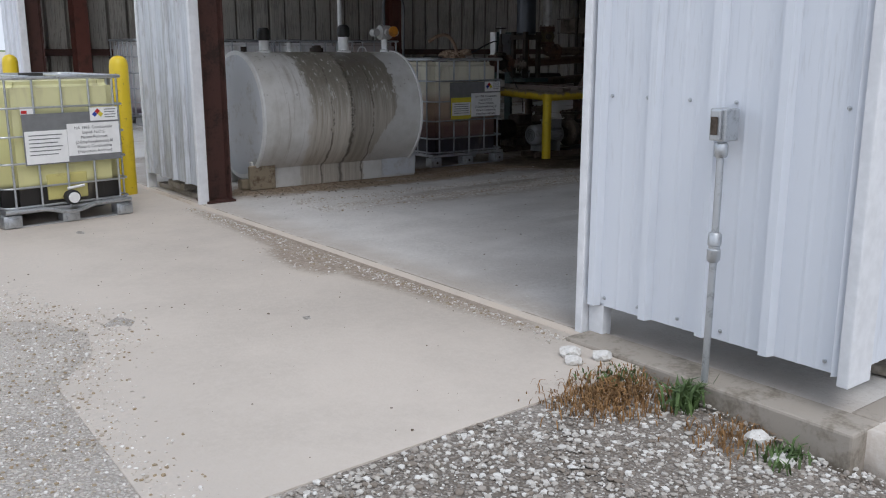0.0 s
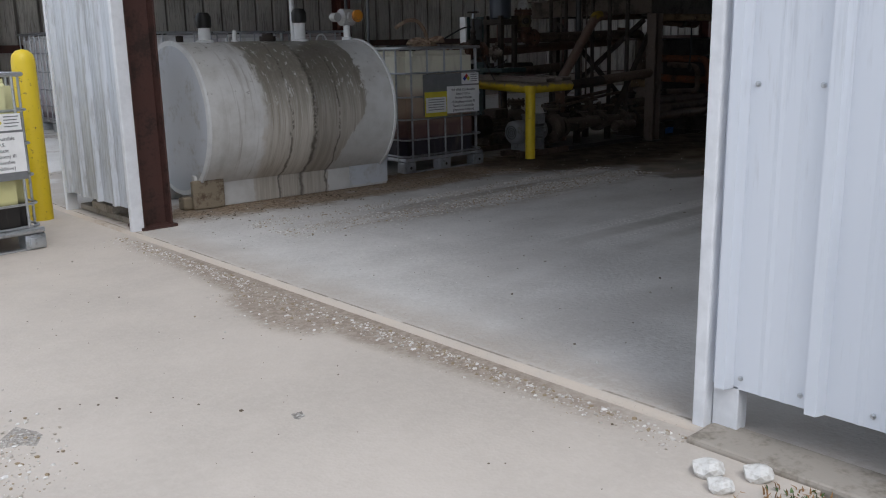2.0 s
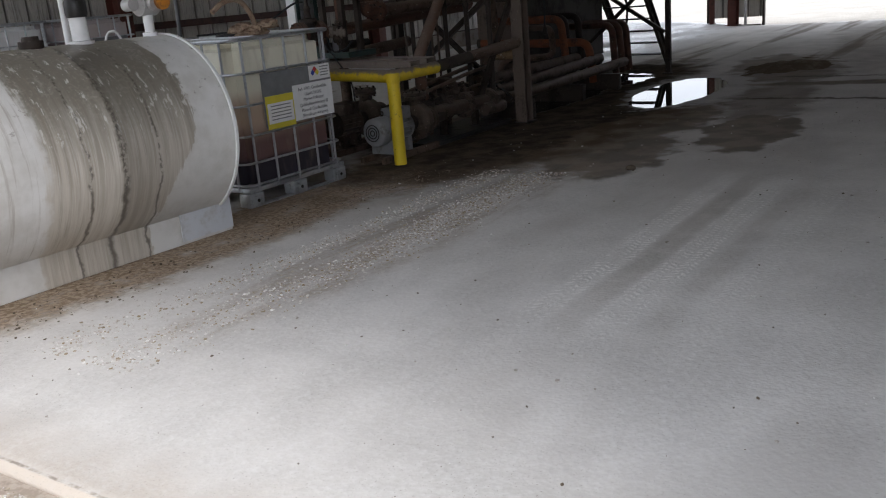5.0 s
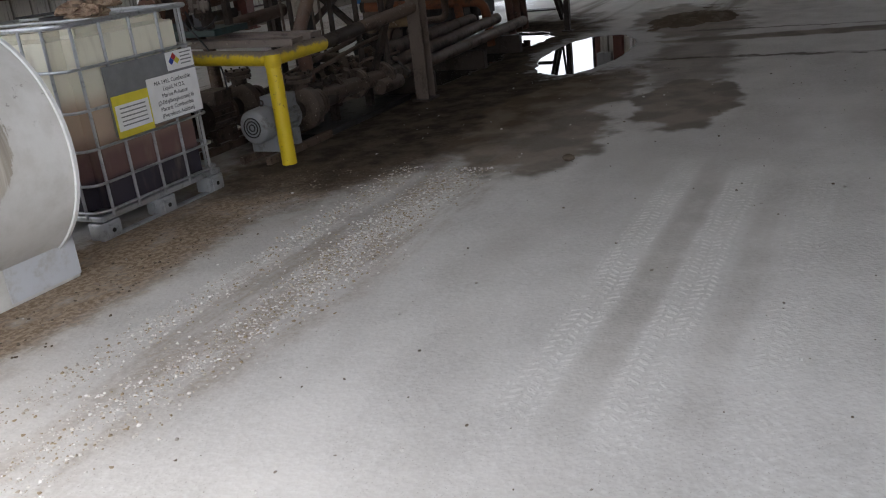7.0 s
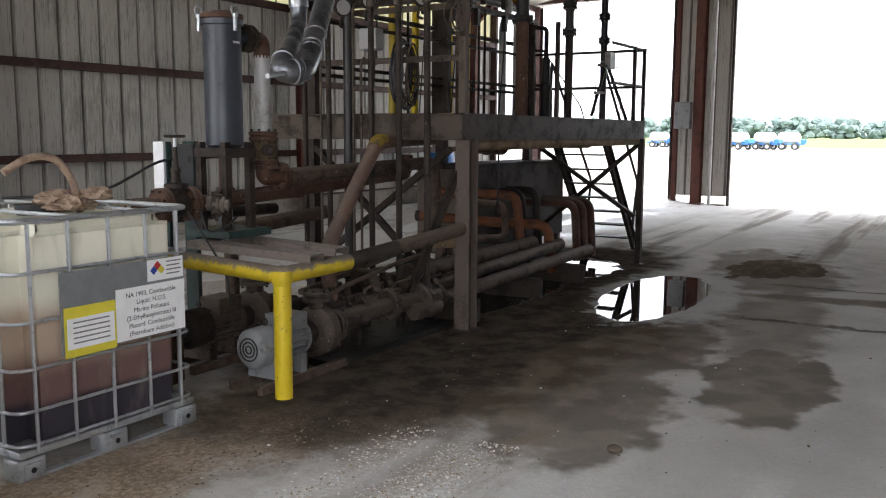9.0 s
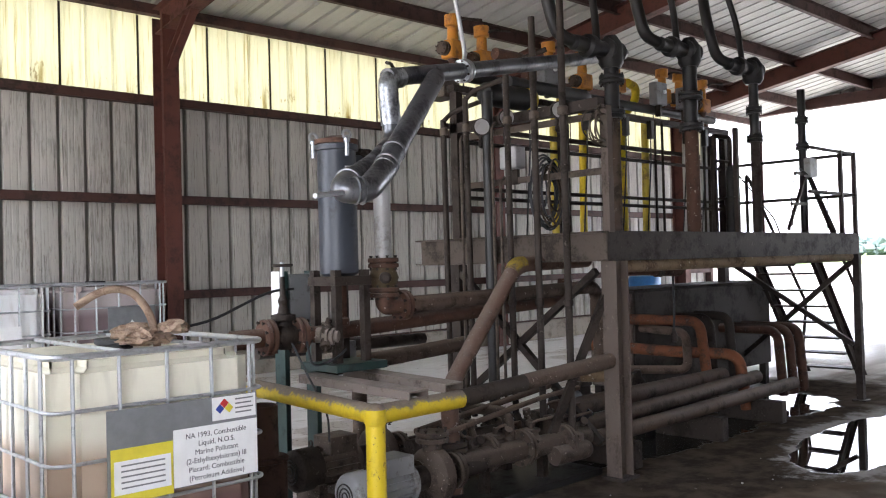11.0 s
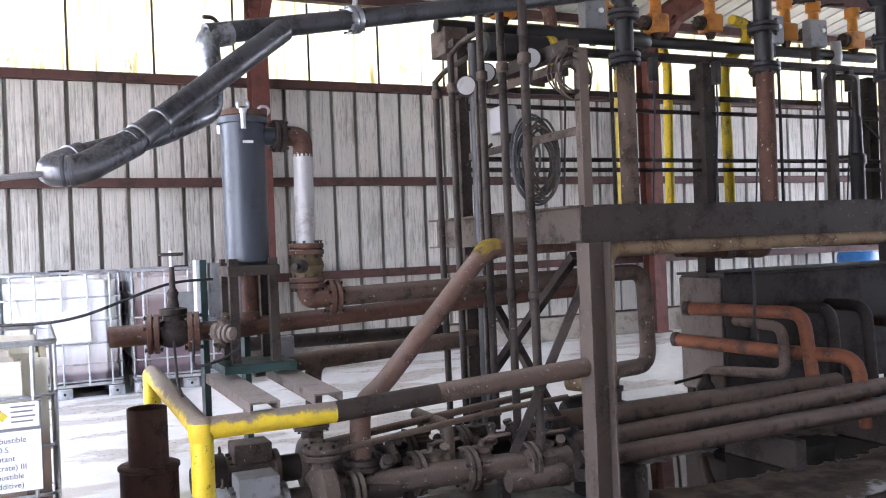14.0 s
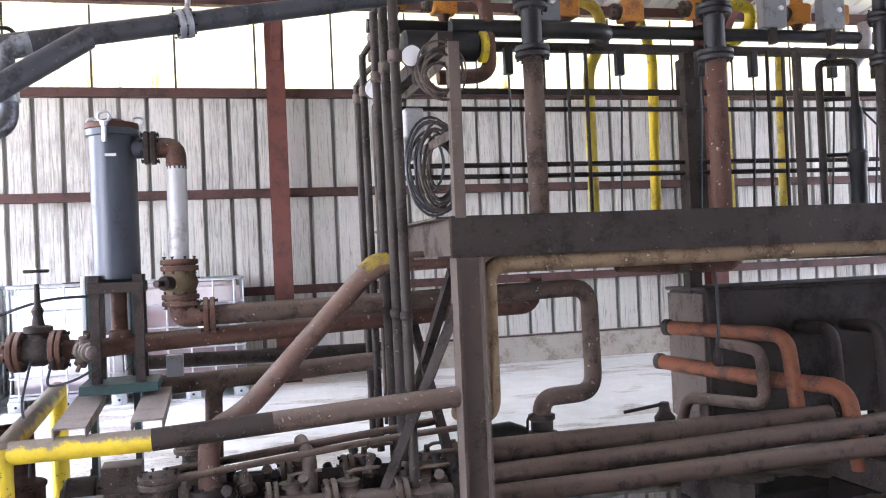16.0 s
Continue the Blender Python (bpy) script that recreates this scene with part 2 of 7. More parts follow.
    wet = n.math("MAXIMUM", wet, ellipse(n, p, 13.2, 4.2, 0.2, 2.4, calmer, 0.3, 8))
    wet = n.math("MAXIMUM", wet, n.math("MULTIPLY", ellipse(n, p, 19.0, 5.4, 4.0, 0.9, calmer, 0.5, 8), 0.45))
    col = n.mix(n.math("MULTIPLY", wet, 0.78), col, n.mix(n.ramp(calmer, 0.4, 0.6), (0.115, 0.090, 0.064), (0.205, 0.165, 0.122)))
    # damp joints across the slab, and wet wheel marks towards the far door
    for at, w, k in ((11.75, 0.10, 0.8), (13.75, 0.07, 0.6)):
        off = n.math("ABSOLUTE", n.math("SUBTRACT", n.math("ADD", x, n.math("MULTIPLY", n.math("SUBTRACT", warp2, 0.5), 0.35)), at))
        seam = n.math("MULTIPLY", n.math("MULTIPLY", n.ramp(off, w * 0.4, w, 1, 0), n.ramp(y, 5.6, 6.3, 1, 0)), n.ramp(warp, 0.35, 0.5, 0.3, 1))
        wet = n.math("MAXIMUM", wet, n.math("MULTIPLY", seam, k))
        col = n.mix(n.math("MULTIPLY", seam, k), col, (0.10, 0.085, 0.07))
    far_marks = n.math("MULTIPLY", n.ramp(n.noise(n.scaled(p, (0.10, 1.5, 1)), 1.0, 4, 0.6), 0.5, 0.62), n.ramp(x, 13.0, 15.5))
    far_marks = n.math("MULTIPLY", far_marks, n.math("MULTIPLY", n.ramp(y, 2.4, 3.2), n.ramp(y, 8.2, 9.2, 1, 0)))
    col = n.mix(n.math("MULTIPLY", far_marks, 0.7), col, (0.17, 0.145, 0.115))
    wet = n.math("MAXIMUM", wet, n.math("MULTIPLY", far_marks, 0.7))
    pale = n.math("MULTIPLY", ellipse(n, p, 12.6, 6.72, 1.6, 0.68, warp2, 0.12, 6), 0.75)
    col = n.mix(pale, col, (0.55, 0.54, 0.52))
    calm = n.math("ADD", n.math("MULTIPLY", warp, 0.45), 0.275)
    pool = ellipse(n, p, 12.42, 6.78, 1.38, 0.47, calm, 0.03, 4)
    pool = n.math("MAXIMUM", pool, ellipse(n, p, 11.6, 8.1, 1.6, 0.35, warp2, 0.06, 0))
    pool = n.math("MAXIMUM", pool, ellipse(n, p, 13.6, 8.2, 0.9, 0.5, warp2, 0.06, 0))
    col = n.mix(pool, col, (0.03, 0.027, 0.023))
    damp = n.math("MULTIPLY", wet, 0.22)
    rough = n.math("SUBTRACT", n.ramp(fine, 0.2, 0.8, 0.72, 0.9), damp)
    rough = n.math("SUBTRACT", rough, n.math("MULTIPLY", oil, 0.15))
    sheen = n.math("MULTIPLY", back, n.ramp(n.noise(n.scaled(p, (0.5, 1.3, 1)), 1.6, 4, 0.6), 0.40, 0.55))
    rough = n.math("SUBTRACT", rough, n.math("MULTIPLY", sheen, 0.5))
    rough = n.math("MULTIPLY", rough, n.ramp(pool, 0.2, 0.9, 1, 0.02))
    h = n.math("MULTIPLY", n.math("ADD", n.math("MULTIPLY", fine, 0.6), n.math("ADD", n.math("MULTIPLY", grit, 0.25), n.math("MULTIPLY", treads, 0.6))), n.ramp(pool, 0.1, 0.6, 1, 0))
    n.bump(h, 0.35, 0.012)
    gloss = n.math("ADD", n.math("MULTIPLY", pool, 0.5), n.math("MULTIPLY", n.math("MULTIPLY", sheen, n.math("SUBTRACT", 1.0, pool)), 0.3))
    return n.done(col, rough, 0.0, Specular_IOR_Level=gloss)


def apron_concrete():
    n = Nodes("apron_concrete")
    p = n.geo
    x, y, _ = n.axes(p)
    warp = n.noise(p, 1.3, 5, 0.62)
    fine = n.noise(p, 35, 4, 0.65)
    pits = n.voronoi(p, 70)[0]
    col = n.mix(n.ramp(warp, 0.3, 0.7), (0.56, 0.50, 0.435), (0.47, 0.42, 0.365))
    col = n.mix(n.ramp(fine, 0.3, 0.8, 0, 0.4), col, (0.60, 0.545, 0.485))
    silt = n.math("MAXIMUM", ellipse(n, p, 2.82, 4.6, 0.17, 2.0, warp, 0.3), ellipse(n, p, 2.72, 4.66, 0.25, 0.44, warp, 0.22))
    col = n.mix(n.math("MULTIPLY", silt, 0.85), col, n.mix(n.ramp(fine, 0.4, 0.6), (0.25, 0.195, 0.15), (0.36, 0.30, 0.24)))
    wash = n.math("MULTIPLY", n.ramp(n.math("ADD", x, n.math("MULTIPLY", warp, 1.6)), 1.3, 2.2, 1, 0), n.ramp(fine, 0.4, 0.6, 0.2, 0.9))
    col = n.mix(n.math("MULTIPLY", wash, 0.6), col, (0.40, 0.365, 0.325))
    n.bump(n.math("ADD", n.math("MULTIPLY", fine, 0.6), n.math("MULTIPLY", pits, 0.3)), 0.3, 0.01)
    return n.done(col, 0.88)


def gravel_ground():
    n = Nodes("gravel_ground")
    p = n.geo
    x, y, _ = n.axes(p)
    d, c = n.voronoi(p, 75)
    d2, _ = n.voronoi(p, 150)
    big = n.noise(p, 0.8, 4)
    grey = n.math("ADD", n.axes(c)[0], 0.0)
    col = n.mix(grey, (0.34, 0.31, 0.28), (0.55, 0.53, 0.49))
    col = n.mix(n.ramp(d, 0.35, 0.6), col, (0.24, 0.22, 0.195))
    col = n.mix(n.ramp(big, 0.4, 0.65, 0, 0.5), col, (0.40, 0.365, 0.325))
    earth = ellipse(n, p, 2.3, 1.1, 1.9, 0.95, big, 0.4)
    col = n.mix(n.math("MULTIPLY", earth, 0.6), col, n.mix(n.ramp(d, 0.2, 0.6), (0.20, 0.17, 0.14), (0.115, 0.09, 0.065)))
    col = n.mix(n.math("MULTIPLY", n.math("MULTIPLY", n.ramp(x, 1.0, 1.4, 1, 0), n.ramp(y, 2.9, 3.6, 0.4, 0.75)), 1.0), col, (0.52, 0.475, 0.42))
    # pale yard behind the shed, then fields
    field = n.ramp(n.math("ADD", x, n.math("MULTIPLY", big, 6.0)), 132, 140)
    yard = n.ramp(x, 20, 30)
    col = n.mix(yard, col, n.mix(n.ramp(big, 0.35, 0.7), (0.52, 0.49, 0.44), (0.44, 0.41, 0.36)))
    col = n.mix(field, col, n.mix(n.ramp(n.noise(p, 0.02, 3), 0.4, 0.6), (0.10, 0.16, 0.045), (0.15, 0.20, 0.06)))
    n.bump(n.math("SUBTRACT", n.math("MULTIPLY", d2, 0.4), d), 0.6, 0.02)
    return n.done(col, 0.9)


def tote_plastic(name, top, middle, low, bottom, levels):
    """Milky plastic with the product showing through in layers."""
    n = Nodes(name)
    z = n.math("ADD", n.axes(n.obj)[2], n.math("MULTIPLY", n.math("SUBTRACT", n.noise(n.obj, 3, 3), 0.5), 0.05))
    a, b, c = levels
    col = n.mix(n.ramp(z, a - 0.03, a + 0.03), bottom, low)
    col = n.mix(n.ramp(z, b - 0.09, b + 0.09), col, middle)
    col = n.mix(n.ramp(z, c - 0.07, c + 0.07), col, top)
    col = n.mix(n.ramp(n.noise(n.scaled(n.obj, (9, 9, 2)), 1, 4), 0.5, 0.75, 0, 0.35), col, (0.35, 0.30, 0.22))
    n.bump(n.noise(n.obj, 5, 2), 0.15, 0.02)
    return n.done(col, 0.42, 0.0, Subsurface_Weight=0.0)


def tank_paint(name="tank_paint", sooty=True):
    """Old white paint with a film of spilled product that ran down it and stops at a ragged edge."""
    n = Nodes(name)
    p = n.geo
    x, y, z = n.axes(p)
    runs = n.noise(n.scaled(p, (26, 1.2, 1.2)), 1.0, 5, 0.7)
    thin = n.noise(n.scaled(p, (75, 2, 2)), 1.0, 3, 0.6)
    warp = n.noise(p, 5, 5, 0.65)
    fine = n.noise(p, 45, 4, 0.7)
    blot = n.noise(p, 17, 5, 0.7)
    col = n.mix(n.ramp(warp, 0.35, 0.7), (0.66, 0.65, 0.625), (0.55, 0.535, 0.50))
    col = n.mix(n.math("MULTIPLY", n.ramp(blot, 0.6, 0.68), n.ramp(z, 0.75, 1.0)), col, (0.30, 0.28, 0.25))
    ragged = n.math("ADD", n.math("MULTIPLY", n.math("SUBTRACT", runs, 0.5), 0.10), n.math("MULTIPLY", n.math("SUBTRACT", warp, 0.5), 0.16))
    right = n.math("ADD", 4.93, n.math("ADD", n.math("MULTIPLY", n.ramp(z, 0.2, 0.9), 0.24), ragged))
    left = n.math("ADD", 4.16, n.math("MULTIPLY", ragged, 1.2))
    film = n.math("MULTIPLY", n.ramp(n.math("SUBTRACT", right, x), 0.0, 0.012), n.ramp(n.math("SUBTRACT", x, left), 0.0, 0.05))
    oil = n.mix(n.ramp(runs, 0.38, 0.62), (0.50, 0.455, 0.385), (0.36, 0.315, 0.25))
    oil = n.mix(n.math("MULTIPLY", n.ramp(thin, 0.56, 0.66), n.ramp(z, 0.45, 0.75, 0.2, 0.8)), oil, (0.58, 0.545, 0.48))
    col = n.mix(n.math("MULTIPLY", film, 0.85), col, oil)
    if sooty:
        grime = n.math("MULTIPLY", n.math("MULTIPLY", n.ramp(n.math("ADD", z, n.math("MULTIPLY", n.math("SUBTRACT", runs, 0.5), 0.5)), 0.62, 1.12), film), n.ramp(n.math("ADD", fine, n.math("MULTIPLY", warp, 0.6)), 0.5, 0.85, 0.55, 1))
        col = n.mix(grime, col, (0.205, 0.185, 0.15))
        flake = n.math("MULTIPLY", n.math("MULTIPLY", film, n.ramp(z, 0.7, 0.85)), n.ramp(n.noise(n.scaled(p, (22, 9, 7)), 1, 4, 0.7), 0.59, 0.63))
        col = n.mix(flake, col, (0.56, 0.54, 0.50))
        haze = n.math("MULTIPLY", n.math("MULTIPLY", n.ramp(x, 3.72, 4.0), n.ramp(x, 4.2, 4.5, 1, 0)), n.ramp(runs, 0.5, 0.66))
        col = n.mix(n.math("MULTIPLY", haze, 0.5), col, (0.27, 0.23, 0.18))
    for at, w in ((4.64, 0.03), (4.42, 0.015), (4.88, 0.014)):
        off = n.math("ABSOLUTE", n.math("SUBTRACT", n.math("ADD", x, n.math("MULTIPLY", n.math("SUBTRACT", warp, 0.5), 0.12)), at))
        col = n.mix(n.math("MULTIPLY", n.ramp(off, 0.0, w, 0.75, 0), n.ramp(n.math("ADD", fine, n.ramp(z, 0.35, 0.6, 0.3, 0)), 0.4, 0.6)), col, (0.05, 0.038, 0.028))
    n.bump(n.math("ADD", n.math("MULTIPLY", fine, 0.3), n.math("ADD", n.math("MULTIPLY", film, 0.4), n.math("MULTIPLY", runs, 0.4))), 0.3, 0.006)
    return n.done(col, n.math("SUBTRACT", 0.5, n.math("MULTIPLY", film, 0.15)))


def clear_panel():
    """Yellowed fibreglass daylight sheet: light comes through it."""
    n = Nodes("fibreglass_sheet")
    runs = n.noise(n.scaled(n.geo, (9, 9, 1.2)), 1.0, 5, 0.7)
    low = n.axes(n.geo)[2]
    edge = n.math("MULTIPLY", n.ramp(runs, 0.5, 0.7), n.ramp(n.math("SUBTRACT", low, n.math("MULTIPLY", runs, 0.5)), 3.3, 3.8, 1, 0.12))
    col = n.mix(edge, (0.64, 0.62, 0.48), (0.33, 0.285, 0.14))
    drips = n.noise(n.scaled(n.geo, (26, 26, 1.0)), 1.0, 4, 0.75)
    col = n.mix(n.ramp(drips, 0.54, 0.68, 0, 0.55), col, (0.36, 0.29, 0.10))
    blots = n.noise(n.scaled(n.geo, (7, 7, 4)), 1.0, 4, 0.7)
    col = n.mix(n.math("MULTIPLY", n.ramp(blots, 0.6, 0.68), n.ramp(low, 3.7, 4.1, 0.8, 0)), col, (0.20, 0.15, 0.06))
    tr = n.t.nodes.new("ShaderNodeBsdfTranslucent")
    n.put(tr.inputs[0], col)
    n.done(col, 0.45)
    mixer = n.t.nodes.new("ShaderNodeMixShader")
    mixer.inputs[0].default_value = 0.8
    n.t.links.new(n.b.outputs[0], mixer.inputs[1])
    n.t.links.new(tr.outputs[0], mixer.inputs[2])
    n.t.links.new(mixer.outputs[0], n.t.nodes["Material Output"].inputs[0])
    return n.m


M_FLOOR, M_APRON, M_GROUND = concrete_floor(), apron_concrete(), gravel_ground()
M_KERB = worn("old_concrete", (0.34, 0.305, 0.26), (0.20, 0.175, 0.14), 0.5, 0.85, 0, 5, bump=0.4)
M_SIDE_OUT = siding("white_siding", (0.66, 0.69, 0.74), (0.52, 0.545, 0.59), (0.40, 0.40, 0.40), 0.25, 0.38)
M_SIDE_OLD = siding("dirty_siding_outside", (0.56, 0.585, 0.62), (0.42, 0.435, 0.45), (0.27, 0.265, 0.26), 0.5, 0.5, 0.35)
M_SIDE_IN = siding("dirty_siding_inside", (0.49, 0.465, 0.415), (0.31, 0.29, 0.255), (0.085, 0.074, 0.06), 0.35, 0.6, 0.85)
M_ROOF = siding("roof_sheet_underside", (0.52, 0.505, 0.47), (0.38, 0.36, 0.33), (0.36, 0.34, 0.31), 0.3, 0.5)
M_TRIM = plain("white_trim", (0.72, 0.73, 0.75), 0.4, 0, 0.06)
M_RED = worn("red_oxide_steel", (0.115, 0.043, 0.033), (0.07, 0.035, 0.028), 0.5, 0.6, 0, 5)
M_GIRT = worn("dull_brown_girt_paint", (0.072, 0.036, 0.030), (0.040, 0.027, 0.023), 0.5, 0.65, 0, 5)
M_CLEAR = clear_panel()
M_TANK = tank_paint()
M_TANK_END = worn("tank_end_paint", (0.58, 0.60, 0.63), (0.45, 0.44, 0.42), 0.35, 0.45, 0, 3)
M_SKID = tank_paint("skid_paint", False)
M_GALV = worn("galvanised_steel", (0.50, 0.52, 0.54), (0.34, 0.35, 0.36), 0.4, 0.38, 0.75, 20)
M_YELLOW = worn("yellow_paint", (0.68, 0.50, 0.015), (0.50, 0.36, 0.02), 0.2, 0.5, 0, 7, speck=(0.10, 0.075, 0.05))


def rail_paint():
    """Yellow paint rubbed down to brown on the upper side."""
    n = Nodes("rubbed_rail_paint")
    up = n.axes(n.t.nodes.new("ShaderNodeNewGeometry").outputs["Normal"])[2]
    a, b = n.noise(n.geo, 9, 5, 0.65), n.noise(n.geo, 45, 4, 0.7)
    m = n.ramp(n.math("ADD", n.math("MULTIPLY", up, 0.30), n.math("ADD", n.math("MULTIPLY", a, 0.5), n.math("MULTIPLY", b, 0.3))), 0.47, 0.60)
    col = n.mix(n.ramp(a, 0.4, 0.7), (0.66, 0.48, 0.015), (0.50, 0.36, 0.02))
    col = n.mix(m, col, n.mix(b, (0.10, 0.072, 0.052), (0.30, 0.25, 0.20)))
    n.bump(n.math("ADD", m, b), 0.25, 0.003)
    return n.done(col, 0.55)


M_RAIL = rail_paint()
M_YELLOW_DULL = worn("dull_yellow_patch", (0.30, 0.21, 0.03), (0.12, 0.09, 0.065), 0.65, 0.7, 0, 10, speck=(0.3, 0.26, 0.2))
M_YELLOW_WORN = worn("worn_yellow_paint", (0.62, 0.45, 0.02), (0.20, 0.14, 0.07), 0.5, 0.6, 0, 9, speck=(0.12, 0.09, 0.065), streak=0.6)
M_TAN_TOTE = tote_plastic("yellowed_tote", (0.66, 0.64, 0.36), (0.62, 0.60, 0.30), (0.60, 0.57, 0.28), (0.018, 0.016, 0.015), (0.34, 0.55, 0.8))
M_MILK_TOTE = tote_plastic("milky_tote", (0.76, 0.73, 0.60), (0.50, 0.385, 0.285), (0.155, 0.088, 0.08), (0.035, 0.03, 0.042), (0.34, 0.54, 0.80))
M_WHITE_TOTE = tote_plastic("white_tote", (0.80, 0.80, 0.80), (0.74, 0.74, 0.74), (0.52, 0.47, 0.48), (0.15, 0.12, 0.14), (0.25, 0.4, 0.7))
M_PINK_TOTE = tote_plastic("stained_tote", (0.50, 0.44, 0.43), (0.23, 0.17, 0.175), (0.19, 0.135, 0.15), (0.08, 0.06, 0.07), (0.25, 0.5, 0.95))
M_RECESS = worn("yellowed_plastic", (0.52, 0.47, 0.17), (0.38, 0.33, 0.12), 0.3, 0.5, 0, 9)
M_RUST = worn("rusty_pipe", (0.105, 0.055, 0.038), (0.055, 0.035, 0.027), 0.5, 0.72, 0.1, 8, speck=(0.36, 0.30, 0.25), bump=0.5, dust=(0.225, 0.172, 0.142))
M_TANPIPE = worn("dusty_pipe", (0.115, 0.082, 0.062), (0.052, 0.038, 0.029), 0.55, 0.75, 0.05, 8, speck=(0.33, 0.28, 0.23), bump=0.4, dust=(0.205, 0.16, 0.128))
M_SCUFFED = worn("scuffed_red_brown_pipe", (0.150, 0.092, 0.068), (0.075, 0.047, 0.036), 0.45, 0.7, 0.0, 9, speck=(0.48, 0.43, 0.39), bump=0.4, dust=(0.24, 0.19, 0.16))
M_EDGEPIPE = worn("tan_dusty_pipe", (0.22, 0.155, 0.09), (0.085, 0.055, 0.034), 0.5, 0.75, 0.0, 6, speck=(0.45, 0.38, 0.30), bump=0.4)
M_ORANGE = worn("orange_rust_pipe", (0.20, 0.075, 0.036), (0.08, 0.05, 0.038), 0.55, 0.72, 0.05, 6, speck=(0.20, 0.15, 0.12), bump=0.4)
M_STEEL = worn("grimy_steel", (0.044, 0.034, 0.0275), (0.021, 0.0162, 0.013), 0.5, 0.62, 0.1, 6, speck=(0.11, 0.092, 0.08), bump=0.4)
M_LIGHTSTEEL = worn("dusty_grey_steel", (0.105, 0.083, 0.066), (0.046, 0.036, 0.028), 0.55, 0.65, 0.1, 6, bump=0.3)
M_BROWNSTEEL = worn("grimy_brown_steel", (0.118, 0.092, 0.075), (0.055, 0.043, 0.034), 0.45, 0.65, 0.05, 6, speck=(0.16, 0.13, 0.105), bump=0.35, streak=0.4)
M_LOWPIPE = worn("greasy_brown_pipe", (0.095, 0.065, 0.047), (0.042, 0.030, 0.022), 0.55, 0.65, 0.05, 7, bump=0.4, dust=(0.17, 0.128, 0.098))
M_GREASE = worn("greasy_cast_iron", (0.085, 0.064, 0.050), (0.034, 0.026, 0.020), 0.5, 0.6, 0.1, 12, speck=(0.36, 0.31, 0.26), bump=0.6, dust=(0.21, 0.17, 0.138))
# dusty steel whose pale tone also carries light from above on the channels
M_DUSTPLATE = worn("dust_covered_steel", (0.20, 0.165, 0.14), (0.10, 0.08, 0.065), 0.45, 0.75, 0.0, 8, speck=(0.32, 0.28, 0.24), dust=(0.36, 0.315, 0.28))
M_BLACK = worn("black_grease", (0.010, 0.009, 0.008), (0.022, 0.019, 0.016), 0.4, 0.5, 0.0, 7, bump=0.4)
M_BOXTANK = worn("sooty_tank", (0.050, 0.041, 0.035), (0.028, 0.023, 0.020), 0.5, 0.7, 0, 3, speck=(0.05, 0.042, 0.036))
M_NAVY = worn("grey_blue_filter_paint", (0.037, 0.043, 0.054), (0.022, 0.024, 0.028), 0.4, 0.42, 0.1, 5, streak=0.3)
M_GREYPIPE = worn("grey_painted_pipe", (0.42, 0.41, 0.40), (0.30, 0.28, 0.26), 0.4, 0.5, 0.2, 7)
M_ALU = worn("aluminium_tube", (0.42, 0.44, 0.46), (0.12, 0.12, 0.125), 0.55, 0.33, 0.8, 5, streak=0.5)
M_TUBEMETAL = worn("scuffed_dark_aluminium", (0.17, 0.175, 0.185), (0.06, 0.06, 0.065), 0.6, 0.34, 0.8, 7, streak=0.5)
M_DARKTUBE = worn("dark_hose_tube", (0.075, 0.076, 0.082), (0.030, 0.030, 0.033), 0.5, 0.36, 0.3, 6, speck=(0.16, 0.16, 0.165), streak=0.6)
M_HIYEL = worn("bright_yellow_hose", (0.46, 0.34, 0.02), (0.24, 0.17, 0.03), 0.5, 0.5, 0, 8)
M_HIORG = worn("orange_actuator", (0.55, 0.22, 0.02), (0.25, 0.10, 0.03), 0.45, 0.5, 0, 8)
M_GREEN = worn("dark_green_paint", (0.016, 0.042, 0.037), (0.022, 0.030, 0.027), 0.4, 0.5, 0, 8)
M_VALVE = worn("olive_rusty_iron", (0.11, 0.085, 0.045), (0.085, 0.05, 0.033), 0.5, 0.65, 0, 12, speck=(0.34, 0.29, 0.2), bump=0.5)
M_PAPER = plain("white_label", (0.84, 0.84, 0.83), 0.55, 0, 0.04)
M_INK = plain("black_ink", (0.05, 0.05, 0.055), 0.6)
M_GREYPLATE = plain("grey_plate", (0.22, 0.225, 0.23), 0.5, 0.2, 0.08)
M_LABYEL = plain("yellow_label", (0.70, 0.60, 0.05), 0.55, 0, 0.05)
M_SIGNRED, M_SIGNBLUE, M_SIGNORG = plain("red_ink", (0.5, 0.03, 0.03)), plain("blue_ink", (0.03, 0.06, 0.35)), plain("orange_ink", (0.6, 0.25, 0.03))
M_RUBBER = plain("black_rubber", (0.025, 0.025, 0.027), 0.6)
M_BLUE = plain("blue_drum", (0.03, 0.16, 0.42), 0.45)
M_MOTOR = worn("grey_motor_paint", (0.25, 0.255, 0.26), (0.13, 0.12, 0.11), 0.4, 0.5, 0.1, 9)
M_WOOD = worn("weathered_wood", (0.30, 0.25, 0.18), (0.14, 0.10, 0.07), 0.5, 0.8, 0, 12)
M_RAG = worn("dirty_rag", (0.34, 0.25, 0.18), (0.16, 0.10, 0.07), 0.55, 0.9, 0, 14)


